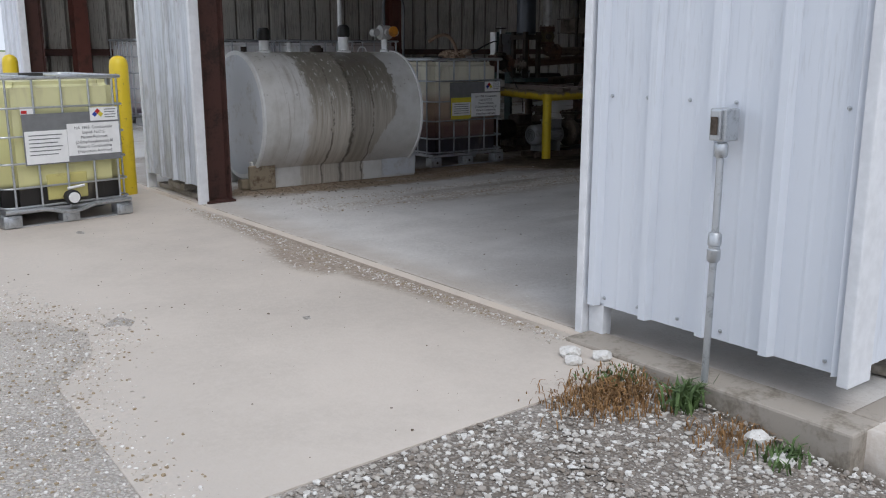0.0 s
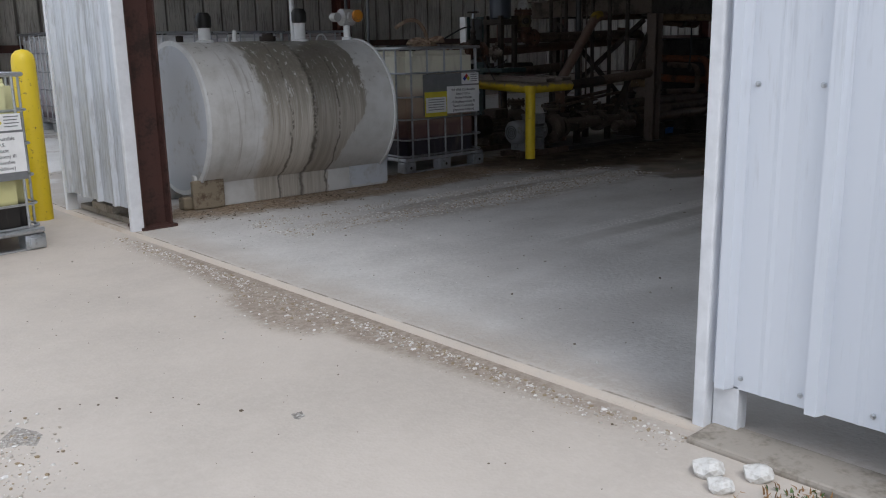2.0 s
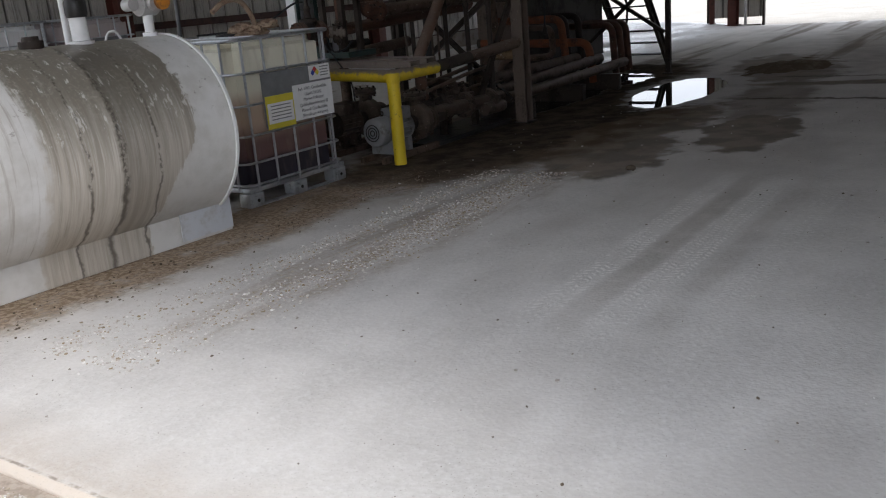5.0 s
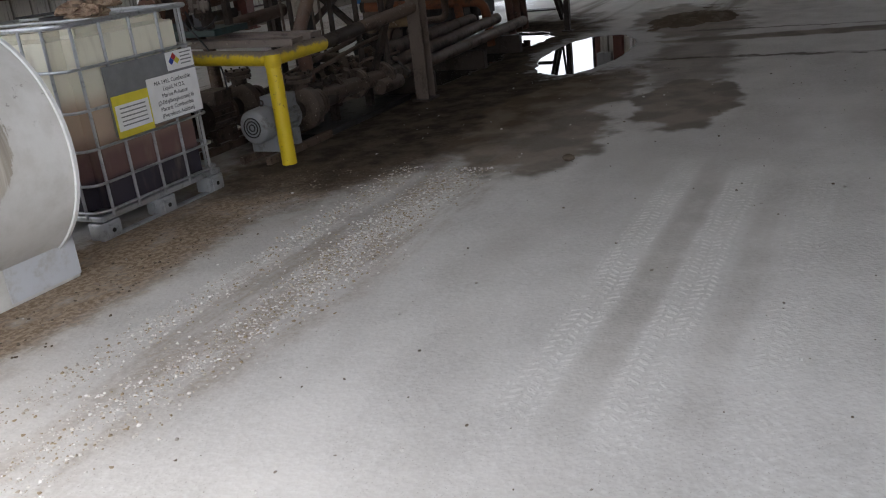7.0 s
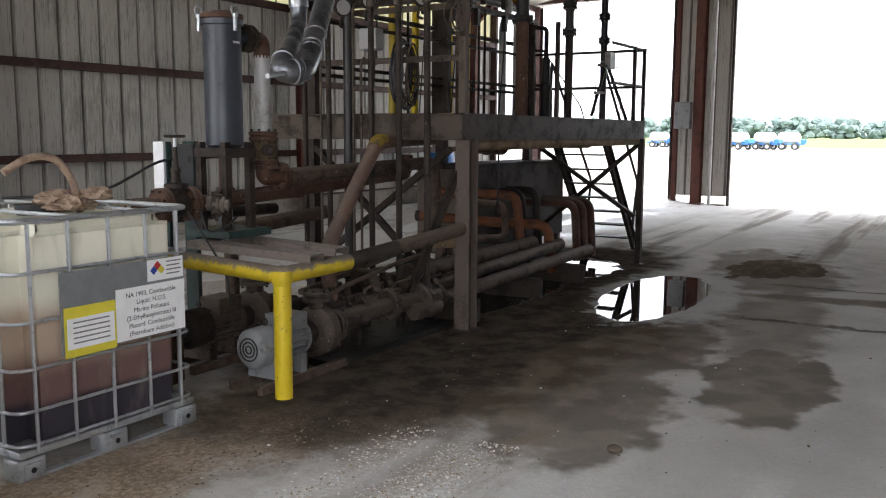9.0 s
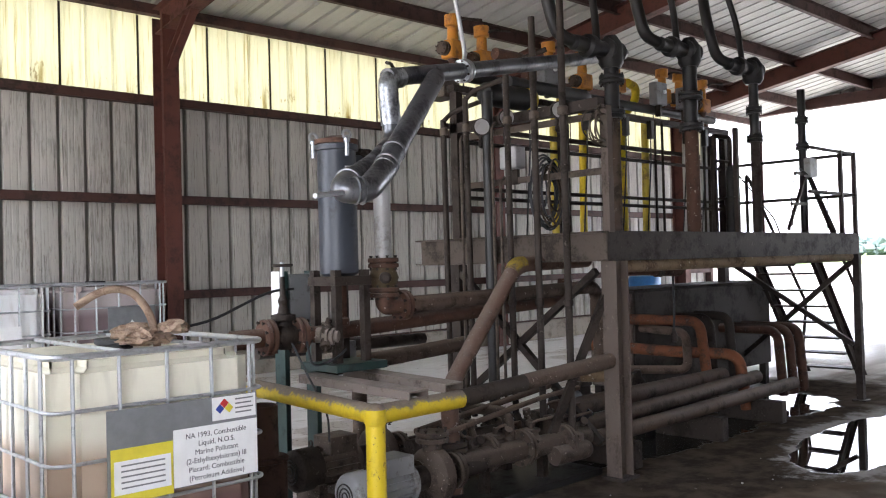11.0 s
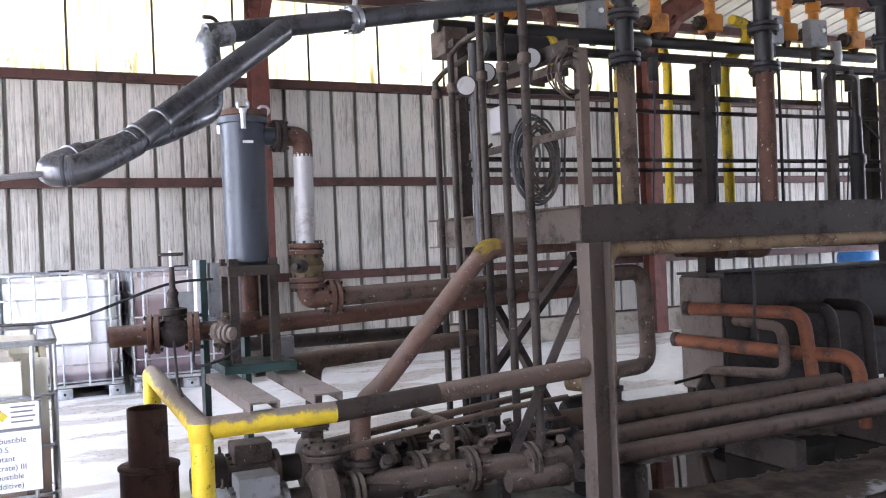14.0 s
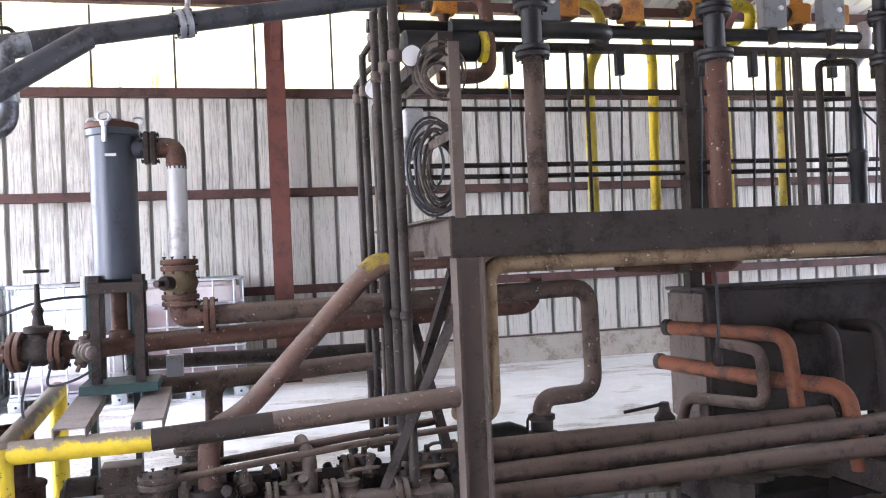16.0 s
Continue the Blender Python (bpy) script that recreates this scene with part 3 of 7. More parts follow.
def pieces(name, colours):
    """Stones of mixed colours, one for each piece."""
    n = Nodes(name)
    r = n.t.nodes.new("ShaderNodeNewGeometry").outputs["Random Per Island"]
    col = colours[0]
    for k, c in enumerate(colours[1:]):
        col = n.mix(n.ramp(r, (k + 0.9) / len(colours), (k + 1.1) / len(colours)), col, c)
    col = n.mix(n.ramp(n.noise(n.geo, 60, 3), 0.4, 0.7, 0, 0.4), col, (0.30, 0.26, 0.21))
    return n.done(col, 0.9)


M_STONE = pieces("crushed_limestone", ((0.20, 0.17, 0.14), (0.33, 0.30, 0.265), (0.43, 0.405, 0.365), (0.53, 0.51, 0.475), (0.66, 0.645, 0.61)))
M_GRIT = pieces("dusty_grit", ((0.30, 0.23, 0.14), (0.42, 0.37, 0.30), (0.50, 0.46, 0.41), (0.60, 0.57, 0.53), (0.74, 0.72, 0.69)))
M_MUD = worn("wet_mud", (0.13, 0.104, 0.078), (0.22, 0.18, 0.14), 0.5, 0.8, 0, 5, bump=0.6, gloss=0.0)
M_STRAW, M_LEAF = plain("dry_grass", (0.31, 0.175, 0.07), 0.9, 0, 0.25), plain("weed_leaf", (0.11, 0.175, 0.055), 0.75, 0, 0.25)
# leaf colour paled towards blue to hold the haze of distance
M_HAZED_TREE = plain("hazed_far_leaves", (0.15, 0.205, 0.19), 0.9, 0, 0.12)
M_RUSTBIN = worn("rusty_bin", (0.072, 0.040, 0.030), (0.035, 0.022, 0.017), 0.5, 0.75, 0, 9)
M_WHITE = plain("white_paint", (0.78, 0.78, 0.77), 0.4, 0, 0.06)

# ---- mesh helpers ----
OFF = {}


def part(name, bm, material, parent=None, label="", smooth=False):
    """Links bm as one mesh object, under a thing or a part if given. World places in bm; they are moved to the thing's base."""
    me = bpy.data.meshes.new(name)
    off = OFF.get(parent, Vector())
    bmesh.ops.translate(bm, verts=bm.verts, vec=-off)
    bm.to_mesh(me)
    bm.free()
    me.materials.append(material)
    if smooth:
        me.polygons.foreach_set("use_smooth", [True] * len(me.polygons))
        me.set_sharp_from_angle(angle=radians(38))
    ob = new(name, me)
    if parent:
        ob.parent = parent
        OFF[ob] = off
    return tagged(ob, label)


def thing(name, at, label, category, group="", kind=""):
    ob = new(name)
    ob.location = at
    OFF[ob] = Vector(at)
    ob.empty_display_size = 0.1
    return tagged(ob, label, category, group, kind)


def again(ob, name, parent, m):
    """Another part on the same mesh, at the pose m."""
    o = new(name, ob.data)
    o.parent = parent
    o.matrix_basis = m
    return o


def box(bm, x0, x1, y0, y1, z0, z1, bevel=0.0, m=None):
    vs = [bm.verts.new((x, y, z)) for x in (x0, x1) for y in (y0, y1) for z in (z0, z1)]
    fs = [bm.faces.new([vs[i] for i in f]) for f in ((0, 1, 3, 2), (4, 6, 7, 5), (0, 4, 5, 1), (2, 3, 7, 6), (0, 2, 6, 4), (1, 5, 7, 3))]
    if bevel:
        es = list({e for f in fs for e in f.edges})
        r = bmesh.ops.bevel(bm, geom=es, offset=bevel, segments=2, affect="EDGES", profile=0.5)
        vs = list({v for f in r["faces"] for v in f.verts} | {v for v in vs if v.is_valid})
    if m is not None:
        bmesh.ops.transform(bm, matrix=m, verts=[v for v in vs if v.is_valid])
    return bm


def boxes(*rows, bevel=0.0):
    bm = bmesh.new()
    for r in rows:
        box(bm, *r, bevel=bevel)
    return bm


def rounded(pts, bend):
    """A polyline whose corners are turned into arcs."""
    ps = [Vector(p) for p in pts]
    if len(ps) < 3 or bend <= 0:
        return ps
    out = [ps[0]]
    for a, b, c in zip(ps, ps[1:], ps[2:]):
        u, w = (a - b), (c - b)
        d = min(bend, u.length * 0.48, w.length * 0.48)
        if u.normalized().dot(w.normalized()) < -0.995:
            out.append(b)
            continue
        s, e = b + u.normalized() * d, b + w.normalized() * d
        for i in range(7):
            k = i / 6
            out.append(s.lerp(b, k).lerp(b.lerp(e, k), k))
    return out + [ps[-1]]


def sweep(bm, pts, r, n=10, bend=0.0, caps=True):
    """A round bar or pipe along a line."""
    ps = rounded(pts, bend)
    rings = []
    up = None
    for i, p in enumerate(ps):
        d = (ps[min(i + 1, len(ps) - 1)] - ps[max(i - 1, 0)]).normalized()
        if up is None:
            up = Vector((0, 0, 1)) if abs(d.z) < 0.9 else Vector((1, 0, 0))
        side = d.cross(up).normalized()
        up = side.cross(d).normalized()
        rr = r[min(i, len(r) - 1)] if isinstance(r, (list, tuple)) else r
        rings.append([bm.verts.new(p + (side * math.cos(a) + up * math.sin(a)) * rr) for a in (math.tau * k / n for k in range(n))])
    for a, b in zip(rings, rings[1:]):
        for k in range(n):
            bm.faces.new((a[k], a[(k + 1) % n], b[(k + 1) % n], b[k]))
    if caps:
        bm.faces.new(rings[0][::-1])
        bm.faces.new(rings[-1])
    return bm


def tube(pts, r, n=12, bend=0.0):
    bm = bmesh.new()
    sweep(bm, pts, r, n, bend)
    bmesh.ops.recalc_face_normals(bm, faces=bm.faces)
    return bm


def lathe(bm, at, axis, profile, n=20):
    """Turned shape: (distance along the axis, radius) rows from the place at."""
    at, axis = Vector(at), Vector(axis).normalized()
    ref = Vector((0, 0, 1)) if abs(axis.z) < 0.9 else Vector((1, 0, 0))
    s = axis.cross(ref).normalized()
    u = s.cross(axis)
    rings = [[bm.verts.new(at + axis * h + (s * math.cos(a) + u * math.sin(a)) * max(r, 1e-4)) for a in (math.tau * k / n for k in range(n))] for h, r in profile]
    fs = []
    for a, b in zip(rings, rings[1:]):
        for k in range(n):
            fs.append(bm.faces.new((a[k], a[(k + 1) % n], b[(k + 1) % n], b[k])))
    fs.append(bm.faces.new(rings[0][::-1]))
    fs.append(bm.faces.new(rings[-1]))
    bmesh.ops.recalc_face_normals(bm, faces=fs)
    return bm


def turned(at, axis, profile, n=20):
    return lathe(bmesh.new(), at, axis, profile, n)


def extrude(bm, outline, a, b, side, up):
    """A closed outline in side and up, drawn from a to b."""
    rings = [[bm.verts.new(p + side * s + up * u) for s, u in outline] for p in (a, b)]
    n = len(outline)
    fs = [bm.faces.new((rings[0][i], rings[0][(i + 1) % n], rings[1][(i + 1) % n], rings[1][i])) for i in range(n)]
    fs += [bm.faces.new(rings[0][::-1]), bm.faces.new(rings[1])]
    bmesh.ops.recalc_face_normals(bm, faces=fs)


def beam_i(bm, a, b, depth, width, tf=0.012, tw=0.008, up=(0, 0, 1)):
    """A rolled H section from a to b."""
    a, b = Vector(a), Vector(b)
    d = (b - a).normalized()
    side = d.cross(Vector(up)).normalized()
    w, t, h, k = width / 2, tw / 2, depth / 2, depth / 2 - tf
    extrude(bm, [(-w, -h), (w, -h), (w, -k), (t, -k), (t, k), (w, k), (w, h), (-w, h), (-w, k), (-t, k), (-t, -k), (-w, -k)], a, b, side, side.cross(d).normalized())
    return bm


def bar(bm, a, b, w, h, up=(0, 0, 1)):
    """A flat or square bar from a to b, h along up and w across."""
    a, b = Vector(a), Vector(b)
    d = (b - a).normalized()
    side = d.cross(Vector(up)).normalized()
    u = side.cross(d).normalized()
    vs = [bm.verts.new(p + side * s + u * k) for p in (a, b) for s, k in ((-w / 2, -h / 2), (w / 2, -h / 2), (w / 2, h / 2), (-w / 2, h / 2))]
    for f in ((3, 2, 1, 0), (4, 5, 6, 7), (0, 1, 5, 4), (1, 2, 6, 5), (2, 3, 7, 6), (3, 0, 4, 7)):
        bm.faces.new([vs[i] for i in f])
    return bm


def channel(bm, a, b, depth, flange_w, t=0.008, up=(0, 0, 1), side=1):
    """A C channel from a to b."""
    a, b = Vector(a), Vector(b)
    d = (b - a).normalized()
    sd = d.cross(Vector(up)).normalized() * side
    h, k = depth / 2, depth / 2 - t
    extrude(bm, [(0, -h), (flange_w, -h), (flange_w, -k), (t, -k), (t, k), (flange_w, k), (flange_w, h), (0, h)], a, b, sd, Vector(up).normalized())
    return bm


def rib_profile(width, step=0.305, depth=0.038):
    """Across a ribbed sheet: (along, out)."""
    pts = [(0.0, 0.0)]
    k = 0
    while k * step < width - 0.05:
        x = k * step + 0.05
        pts += [(x - 0.03, 0.0), (x - 0.018, depth), (x + 0.018, depth), (x + 0.03, 0.0)]
        for q in (0.13, 0.205):
            if x + q + 0.02 < width:
                pts += [(x + q - 0.014, 0.0), (x + q, 0.003), (x + q + 0.014, 0.0)]
        k += 1
    return [p for p in pts if p[0] <= width] + [(width, 0.0)]


def sheet_mesh(name, width, height, material):
    """One ribbed sheet: x along the wall, -y outwards, z up from 0."""
    prof = rib_profile(width)
    bm = bmesh.new()
    rows = [[[bm.verts.new((x, -o + t, z)) for x, o in prof] for z in (0, height)] for t in (0.0, 0.0015)]
    for front, (lo, hi) in zip((True, False), rows):
        for i in range(len(prof) - 1):
            f = (lo[i], lo[i + 1], hi[i + 1], hi[i])
            bm.faces.new(f if front else f[::-1])
    (a0, a1), (b0, b1) = rows
    for p, q in ((a0, b0), (a1, b1)):
        for i in range(len(prof) - 1):
            bm.faces.new((p[i], q[i], q[i + 1], p[i + 1]))
    me = bpy.data.meshes.new(name)
    bm.to_mesh(me)
    bm.free()
    me.materials.append(material)
    return me


def clad(parent, name, material, start, along, z0, z1, length, spec=()):
    """Ribbed sheets side by side along a wall; start: the foot's beginning; along: degrees about z."""
    count = max(1, round(length / 0.915))
    w = length / count
    me = sheet_mesh(name, w + 0.004, z1 - z0, material)
    base = pose(*start, 0, 0, along)
    for i in range(count):
        o = new(name, me)
        o.parent = parent
        o.matrix_basis = Matrix.Translation(-OFF.get(parent, Vector())) @ base @ pose(w * i, -0.001 * (i % 2), z0)


def text_on(body, size, m, parent, material, depth=0.0006, align="CENTER"):
    """Letters as a mesh, lying in the plane of m."""
    c = bpy.data.curves.new("lettering", "FONT")
    c.body, c.size, c.align_x, c.extrude, c.space_line = body, size, align, depth, 1.15
    ob = bpy.data.objects.new("lettering", c)
    scene.collection.objects.link(ob)
    me = bpy.data.meshes.new_from_object(ob.evaluated_get(bpy.context.evaluated_depsgraph_get()))
    bpy.data.objects.remove(ob)
    me.materials.append(material)
    o = new("lettering", me)
    o.parent = parent
    o.matrix_basis = m
    return o

# ---- the shed ----
XF, XB, YR, YL = 2.96, 24.34, 1.18, 13.81  # front and far walls, right and left walls
XL = 22.0  # where the left wall ends, short of the far wall
EAVE, RIDGE, YM = 4.75, 5.85, (1.18 + 13.81) / 2


def grid_sheet(name, xs, ys, height, material, label, category):
    bm = bmesh.new()
    rows = [[bm.verts.new((x, y, height(x, y))) for x in xs] for y in ys]
    for a, b in zip(rows, rows[1:]):
        for i in range(len(xs) - 1):
            bm.faces.new((a[i], a[i + 1], b[i + 1], b[i]))
    ob = part(name, bm, material, smooth=True)
    return tagged(ob, label, category, kind="structure")


def ground_height(x, y):
    """Gravel a little under the slab, lower by the corner of the shed."""
    near = max(0.0, 1 - math.hypot(x - 2.9, (y - 0.8) * 0.8) / 1.1)
    return -0.018 - 0.13 * near ** 0.8 - (0.10 if x > 2.9 else 0.0) + 0.012 * noise.noise((x * 2.1, y * 2.1, 0)) * (1 if abs(x) < 20 else 0)


gx = sorted([-3000, -800, -200, -60, -25, -12, -8] + [-6 + 0.25 * i for i in range(41)] + [6, 10, 16, 25, 40, 80, 140, 300, 800, 1800, 3500])
gy = sorted([-3000, -800, -200, -60, -20, -10, -6] + [-3 + 0.25 * i for i in range(49)] + [11, 13, 16, 25, 50, 120, 300, 900, 3000])
grid_sheet("ground", gx, gy, ground_height, M_GROUND, "pale crushed gravel yard with fields far beyond", "ground")


def floor_height(x, y):
    """The slab climbs gently towards the wall behind the pipe rack."""
    k = min(1.0, max(0.0, (y - 8.4) / 4.0))
    return 0.25 * k * k * (3 - 2 * k)


fx = [2.90, 2.98] + [3.2 + 0.6 * i for i in range(35)] + [24.0, 24.5]
fy = [0.95, 1.1, 1.6] + [2 + 0.4 * i for i in range(30)] + [14.0]
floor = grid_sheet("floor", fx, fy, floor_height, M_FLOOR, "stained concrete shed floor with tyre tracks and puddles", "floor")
solid = floor.modifiers.new("thickness", "SOLIDIFY")
solid.thickness, solid.offset = 0.24, -1

# concrete apron in front of the door
bm = bmesh.new()
edge = [(0.66, 1.92), (2.899, 1.99), (2.899, 16), (-6, 16), (-6, 5.2), (-0.6, 4.9), (0.5, 4.62), (0.95, 4.3), (1.06, 3.95), (0.98, 3.6), (0.72, 3.3)]
lo = [bm.verts.new((x, y, -0.14)) for x, y in edge]
hi = [bm.verts.new((x, y, -0.012)) for x, y in edge]
bm.faces.new(hi)
for i in range(len(edge)):
    j = (i + 1) % len(edge)
    bm.faces.new((lo[i], lo[j], hi[j], hi[i]))
bmesh.ops.bevel(bm, geom=[e for e in bm.edges if all(v in hi for v in e.verts)], offset=0.012, segments=2, affect="EDGES")
tagged(part("pavement", bm, M_APRON), "pale dusty concrete apron before the shed door", "pavement", kind="structure")


def wall(name, base_bm, material, label):
    return tagged(part(name, base_bm, material), label, "wall", kind="structure")


bm = boxes((2.80, 3.0, 1.04, 2.45, -0.30, 0.008), (3.001, 24.4, 1.04, 1.16, -0.30, 0.008), bevel=0.012)
foundation = tagged(part("foundation", bm, M_KERB), "weathered brownish concrete foundation edge", "foundation", kind="structure")

# front wall: its kerb is the root, sheets are parts; openings between the sheets
front = wall("wall_front", boxes((XF + 0.06, XF + 0.16, 7.24, 8.28, 0.003, 0.05), bevel=0.006), M_KERB, "white ribbed metal front wall with two open doorways")
clad(front, "siding_sheet", M_SIDE_OUT, (XF, 2.46, 0), -90, 0.15, EAVE - 0.35, 2.46 - YR)
clad(front, "siding_sheet", M_SIDE_OLD, (XF, 8.30, 0), -90, 0.15, EAVE - 0.35, 8.30 - 7.09)
clad(front, "siding_sheet", M_SIDE_OUT, (XF, YL, 0), -90, 0.15, EAVE, YL - 12.85)
# unseen sheets low over the main doorway, added to keep light out of the shed
clad(front, "siding_sheet", M_SIDE_OUT, (XF, 7.05, 0), -90, 3.7, EAVE - 0.335, 7.05 - 2.50)
clad(front, "siding_sheet", M_SIDE_OUT, (XF, YL, 0), -90, EAVE - 0.34, RIDGE - 0.02, YL - YR)
for name, b in (("door_trim", (XF - 0.045, XF + 0.06, 2.455, 2.50, -0.005, EAVE - 0.35)), ("door_trim", (XF - 0.04, XF + 0.05, 7.035, 7.08, -0.005, EAVE - 0.35)),
                ("door_trim", (XF - 0.04, XF + 0.05, 8.30, 8.34, -0.005, EAVE - 0.35)), ("door_trim", (XF - 0.04, XF + 0.05, 12.80, 12.85, -0.005, EAVE - 0.35)),
                ("corner_trim", (XF - 0.045, XF + 0.12, YR - 0.045, YR + 0.002, 0.12, EAVE))):
    part(name, boxes(b, bevel=0.006), M_TRIM, front, "white folded metal trim")
part("door_trim_foot", boxes((XF + 0.0, XF + 0.06, 2.36, 2.452, 0.0, 0.16), bevel=0.004), M_TRIM, front)
for y in (2.40, 2.20, 1.98, 1.76, 1.52, 1.30):
    for z in (0.19, 1.13, 2.2):
        part("screw", turned((XF - 0.001, y - 0.045, z), (-1, 0, 0), [(0, 0.009), (0.003, 0.009), (0.004, 0.005), (0.010, 0.005)], 8), M_GALV, front)

side = wall("wall_right", boxes((XF + 0.5, XB, YR + 0.02, YR + 0.16, 0.009, 0.05), bevel=0.006), M_KERB, "ribbed metal side wall of the shed")
clad(side, "siding_sheet", M_SIDE_OUT, (XF, YR, 0), 0, 0.15, EAVE, XB - XF)

back = wall("wall_left", boxes((XF, XL, YL - 0.22, YL - 0.02, 0.15, 0.56), bevel=0.01), M_KERB, "dirty grey ribbed metal wall on a low concrete kerb")
clad(back, "siding_sheet", M_SIDE_IN, (XL, YL, 0), 180, 0.54, 3.66, XL - XF)
clad(back, "daylight_sheet", M_CLEAR, (XL, YL + 0.004, 0), 180, 3.62, EAVE, XL - XF)
part("end_post", boxes((XL, XL + 0.10, YL - 0.14, YL + 0.02, 0.1, EAVE - 0.14), bevel=0.006), M_GIRT, back, "dark steel end post")

for i in range(21):
    x = XL - i * (XL - XF) / 21 - 0.03
    part("seam_strip", boxes((x - 0.012, x + 0.012, YL - 0.012, YL - 0.006, 3.66, EAVE - 0.14)), M_STEEL, back)

far = wall("wall_far", boxes((XB - 0.16, XB - 0.02, 8.95, 10.2, 0.003, 0.05), bevel=0.006), M_KERB, "dark far wall with two tall open doorways")
clad(far, "siding_sheet", M_SIDE_IN, (XB, 8.93, 0), 90, 0.22, 4.8, 1.30)
clad(far, "siding_sheet", M_SIDE_IN, (XB, YR, 0), 90, 4.8, RIDGE - 0.02, YL - YR)
clad(far, "siding_sheet", M_SIDE_IN, (XB, YR, 0), 90, 0.2, 4.8, 3.82 - YR)
for y in (3.85, 8.90, 10.25):
    part("door_trim", boxes((XB - 0.06, XB + 0.05, y - 0.025, y + 0.025, 0.0, 4.8), bevel=0.005), M_STEEL, far)
part("door_header", boxes((XB - 0.22, XB - 0.04, YR + 0.1, YL - 0.1, 4.78, 5.02), bevel=0.01), M_GIRT, far)
part("gable_beam", boxes((XB - 0.20, XB - 0.04, 3.9, 11.0, 5.023, 5.22), bevel=0.01), M_GIRT, far)
corner = bmesh.new()
beam_i(corner, (XB - 0.2, YL - 0.2, 0.25), (XB - 0.2, YL - 0.2, 4.7), 0.2, 0.16, 0.012, 0.009, (1, 0, 0))
part("corner_post", corner, M_GIRT, far)

# girts and columns
for z in (0.55, 1.29, 2.43, 3.60):
    bm = bmesh.new()
    channel(bm, (XF + 0.1, YL - 0.13, z), (XL, YL - 0.13, z), 0.10 if z > 0.6 else 0.05, 0.12, 0.006, side=-1)
    tagged(part("trim_girt", bm, M_GIRT), "dark red steel girt along the shed wall", "girt", kind="structure")
for z in (1.3, 2.45, 3.6):
    bm = bmesh.new()
    channel(bm, (XF + 0.1, YR + 0.13, z), (XB - 0.1, YR + 0.13, z), 0.10, 0.12, 0.006)
    tagged(part("trim_girt", bm, M_GIRT), "dark red steel girt along the shed wall", "girt", kind="structure")


def column(x, y, top, d, w, up, label="dark red steel building column", paint=M_RED):
    bm = bmesh.new()
    beam_i(bm, (x, y, 0.0 + floor_height(x, y)), (x, y, top), d, w, 0.012, 0.009, up)
    col = tagged(part("trim_column", bm, paint), label, "column", kind="structure")
    part("base_plate", boxes((x - d * 0.6, x + d * 0.6, y - d * 0.6, y + d * 0.6, floor_height(x, y), floor_height(x, y) + 0.02)), paint, col)


for x in (3.9, 9.48, 15.06, 20.6):
    column(x, YL - 0.30, 4.55, 0.26, 0.20, (0, 1, 0))
    column(x, YR + 0.30, 4.55, 0.26, 0.20, (0, 1, 0))
    bm = bmesh.new()
    beam_i(bm, (x, YL - 0.2, EAVE - 0.24), (x, YM, RIDGE - 0.28), 0.32, 0.18)
    beam_i(bm, (x, YR + 0.2, EAVE - 0.24), (x, YM, RIDGE - 0.28), 0.32, 0.18)
    beam_i(bm, (x, YL - 0.38, 3.95), (x, YL - 1.0, 4.55), 0.12, 0.1)
    tagged(part("trim_rafter", bm, M_RED), "dark red steel roof rafter with a knee brace", "rafter", kind="structure")
column(XF + 0.16, 7.14, EAVE - 0.3, 0.22, 0.20, (1, 0, 0), "dark red-brown steel door post on the concrete slab", M_GIRT)
column(XF + 0.16, 12.98, EAVE - 0.3, 0.22, 0.20, (1, 0, 0), paint=M_GIRT)
column(XB - 0.3, 9.55, 5.0, 0.26, 0.2, (1, 0, 0))
column(XB - 0.2, 10.1, 5.0, 0.12, 0.1, (1, 0, 0))
column(XB - 0.3, 3.7, 5.0, 0.26, 0.2, (1, 0, 0))
bm = boxes((XF + 0.08, XF + 0.16, YR + 0.1, YL - 0.1, EAVE - 0.36, EAVE - 0.16))
tagged(part("trim_header", bm, M_RED), "dark red steel header over the front doors", "beam", kind="structure")
bm = boxes((XF, XB, YL - 0.16, YL - 0.04, EAVE - 0.14, EAVE - 0.02), (XF, XB, YR + 0.04, YR + 0.16, EAVE - 0.14, EAVE - 0.02))
tagged(part("trim_eave", bm, M_GIRT), "dark steel eave strut under the roof edge", "beam", kind="structure")

# roof: one mesh of ribbed sheets, with purlins under it
bm = bmesh.new()
prof = rib_profile(XB - XF + 0.6)
for ya, yb in ((YR - 0.25, YM), (YL + 0.25, YM)):
    za = EAVE - 0.25 * (RIDGE - EAVE) / (YM - YR)
    a = [bm.verts.new((XF - 0.3 + x, ya, za + o)) for x, o in prof]
    b = [bm.verts.new((XF - 0.3 + x, yb, RIDGE + o)) for x, o in prof]
    for i in range(len(prof) - 1):
        bm.faces.new((a[i], a[i + 1], b[i + 1], b[i]))
roof = tagged(part("ceiling", bm, M_ROOF), "pale ribbed metal roof seen from below", "roof", kind="structure")
for i in range(1, 5):
    for ya in (YR, YL):
        k = i / 4.6
        y, z = ya + (YM - ya) * k, EAVE + (RIDGE - EAVE) * k - 0.12
        bm = bmesh.new()
        channel(bm, (XF + 0.05, y, z), (XB - 0.05, y, z), 0.2, 0.07, 0.006)
        tagged(part("trim_purlin", bm, M_GIRT), "dark steel purlin under the roof sheets", "purlin", kind="structure")

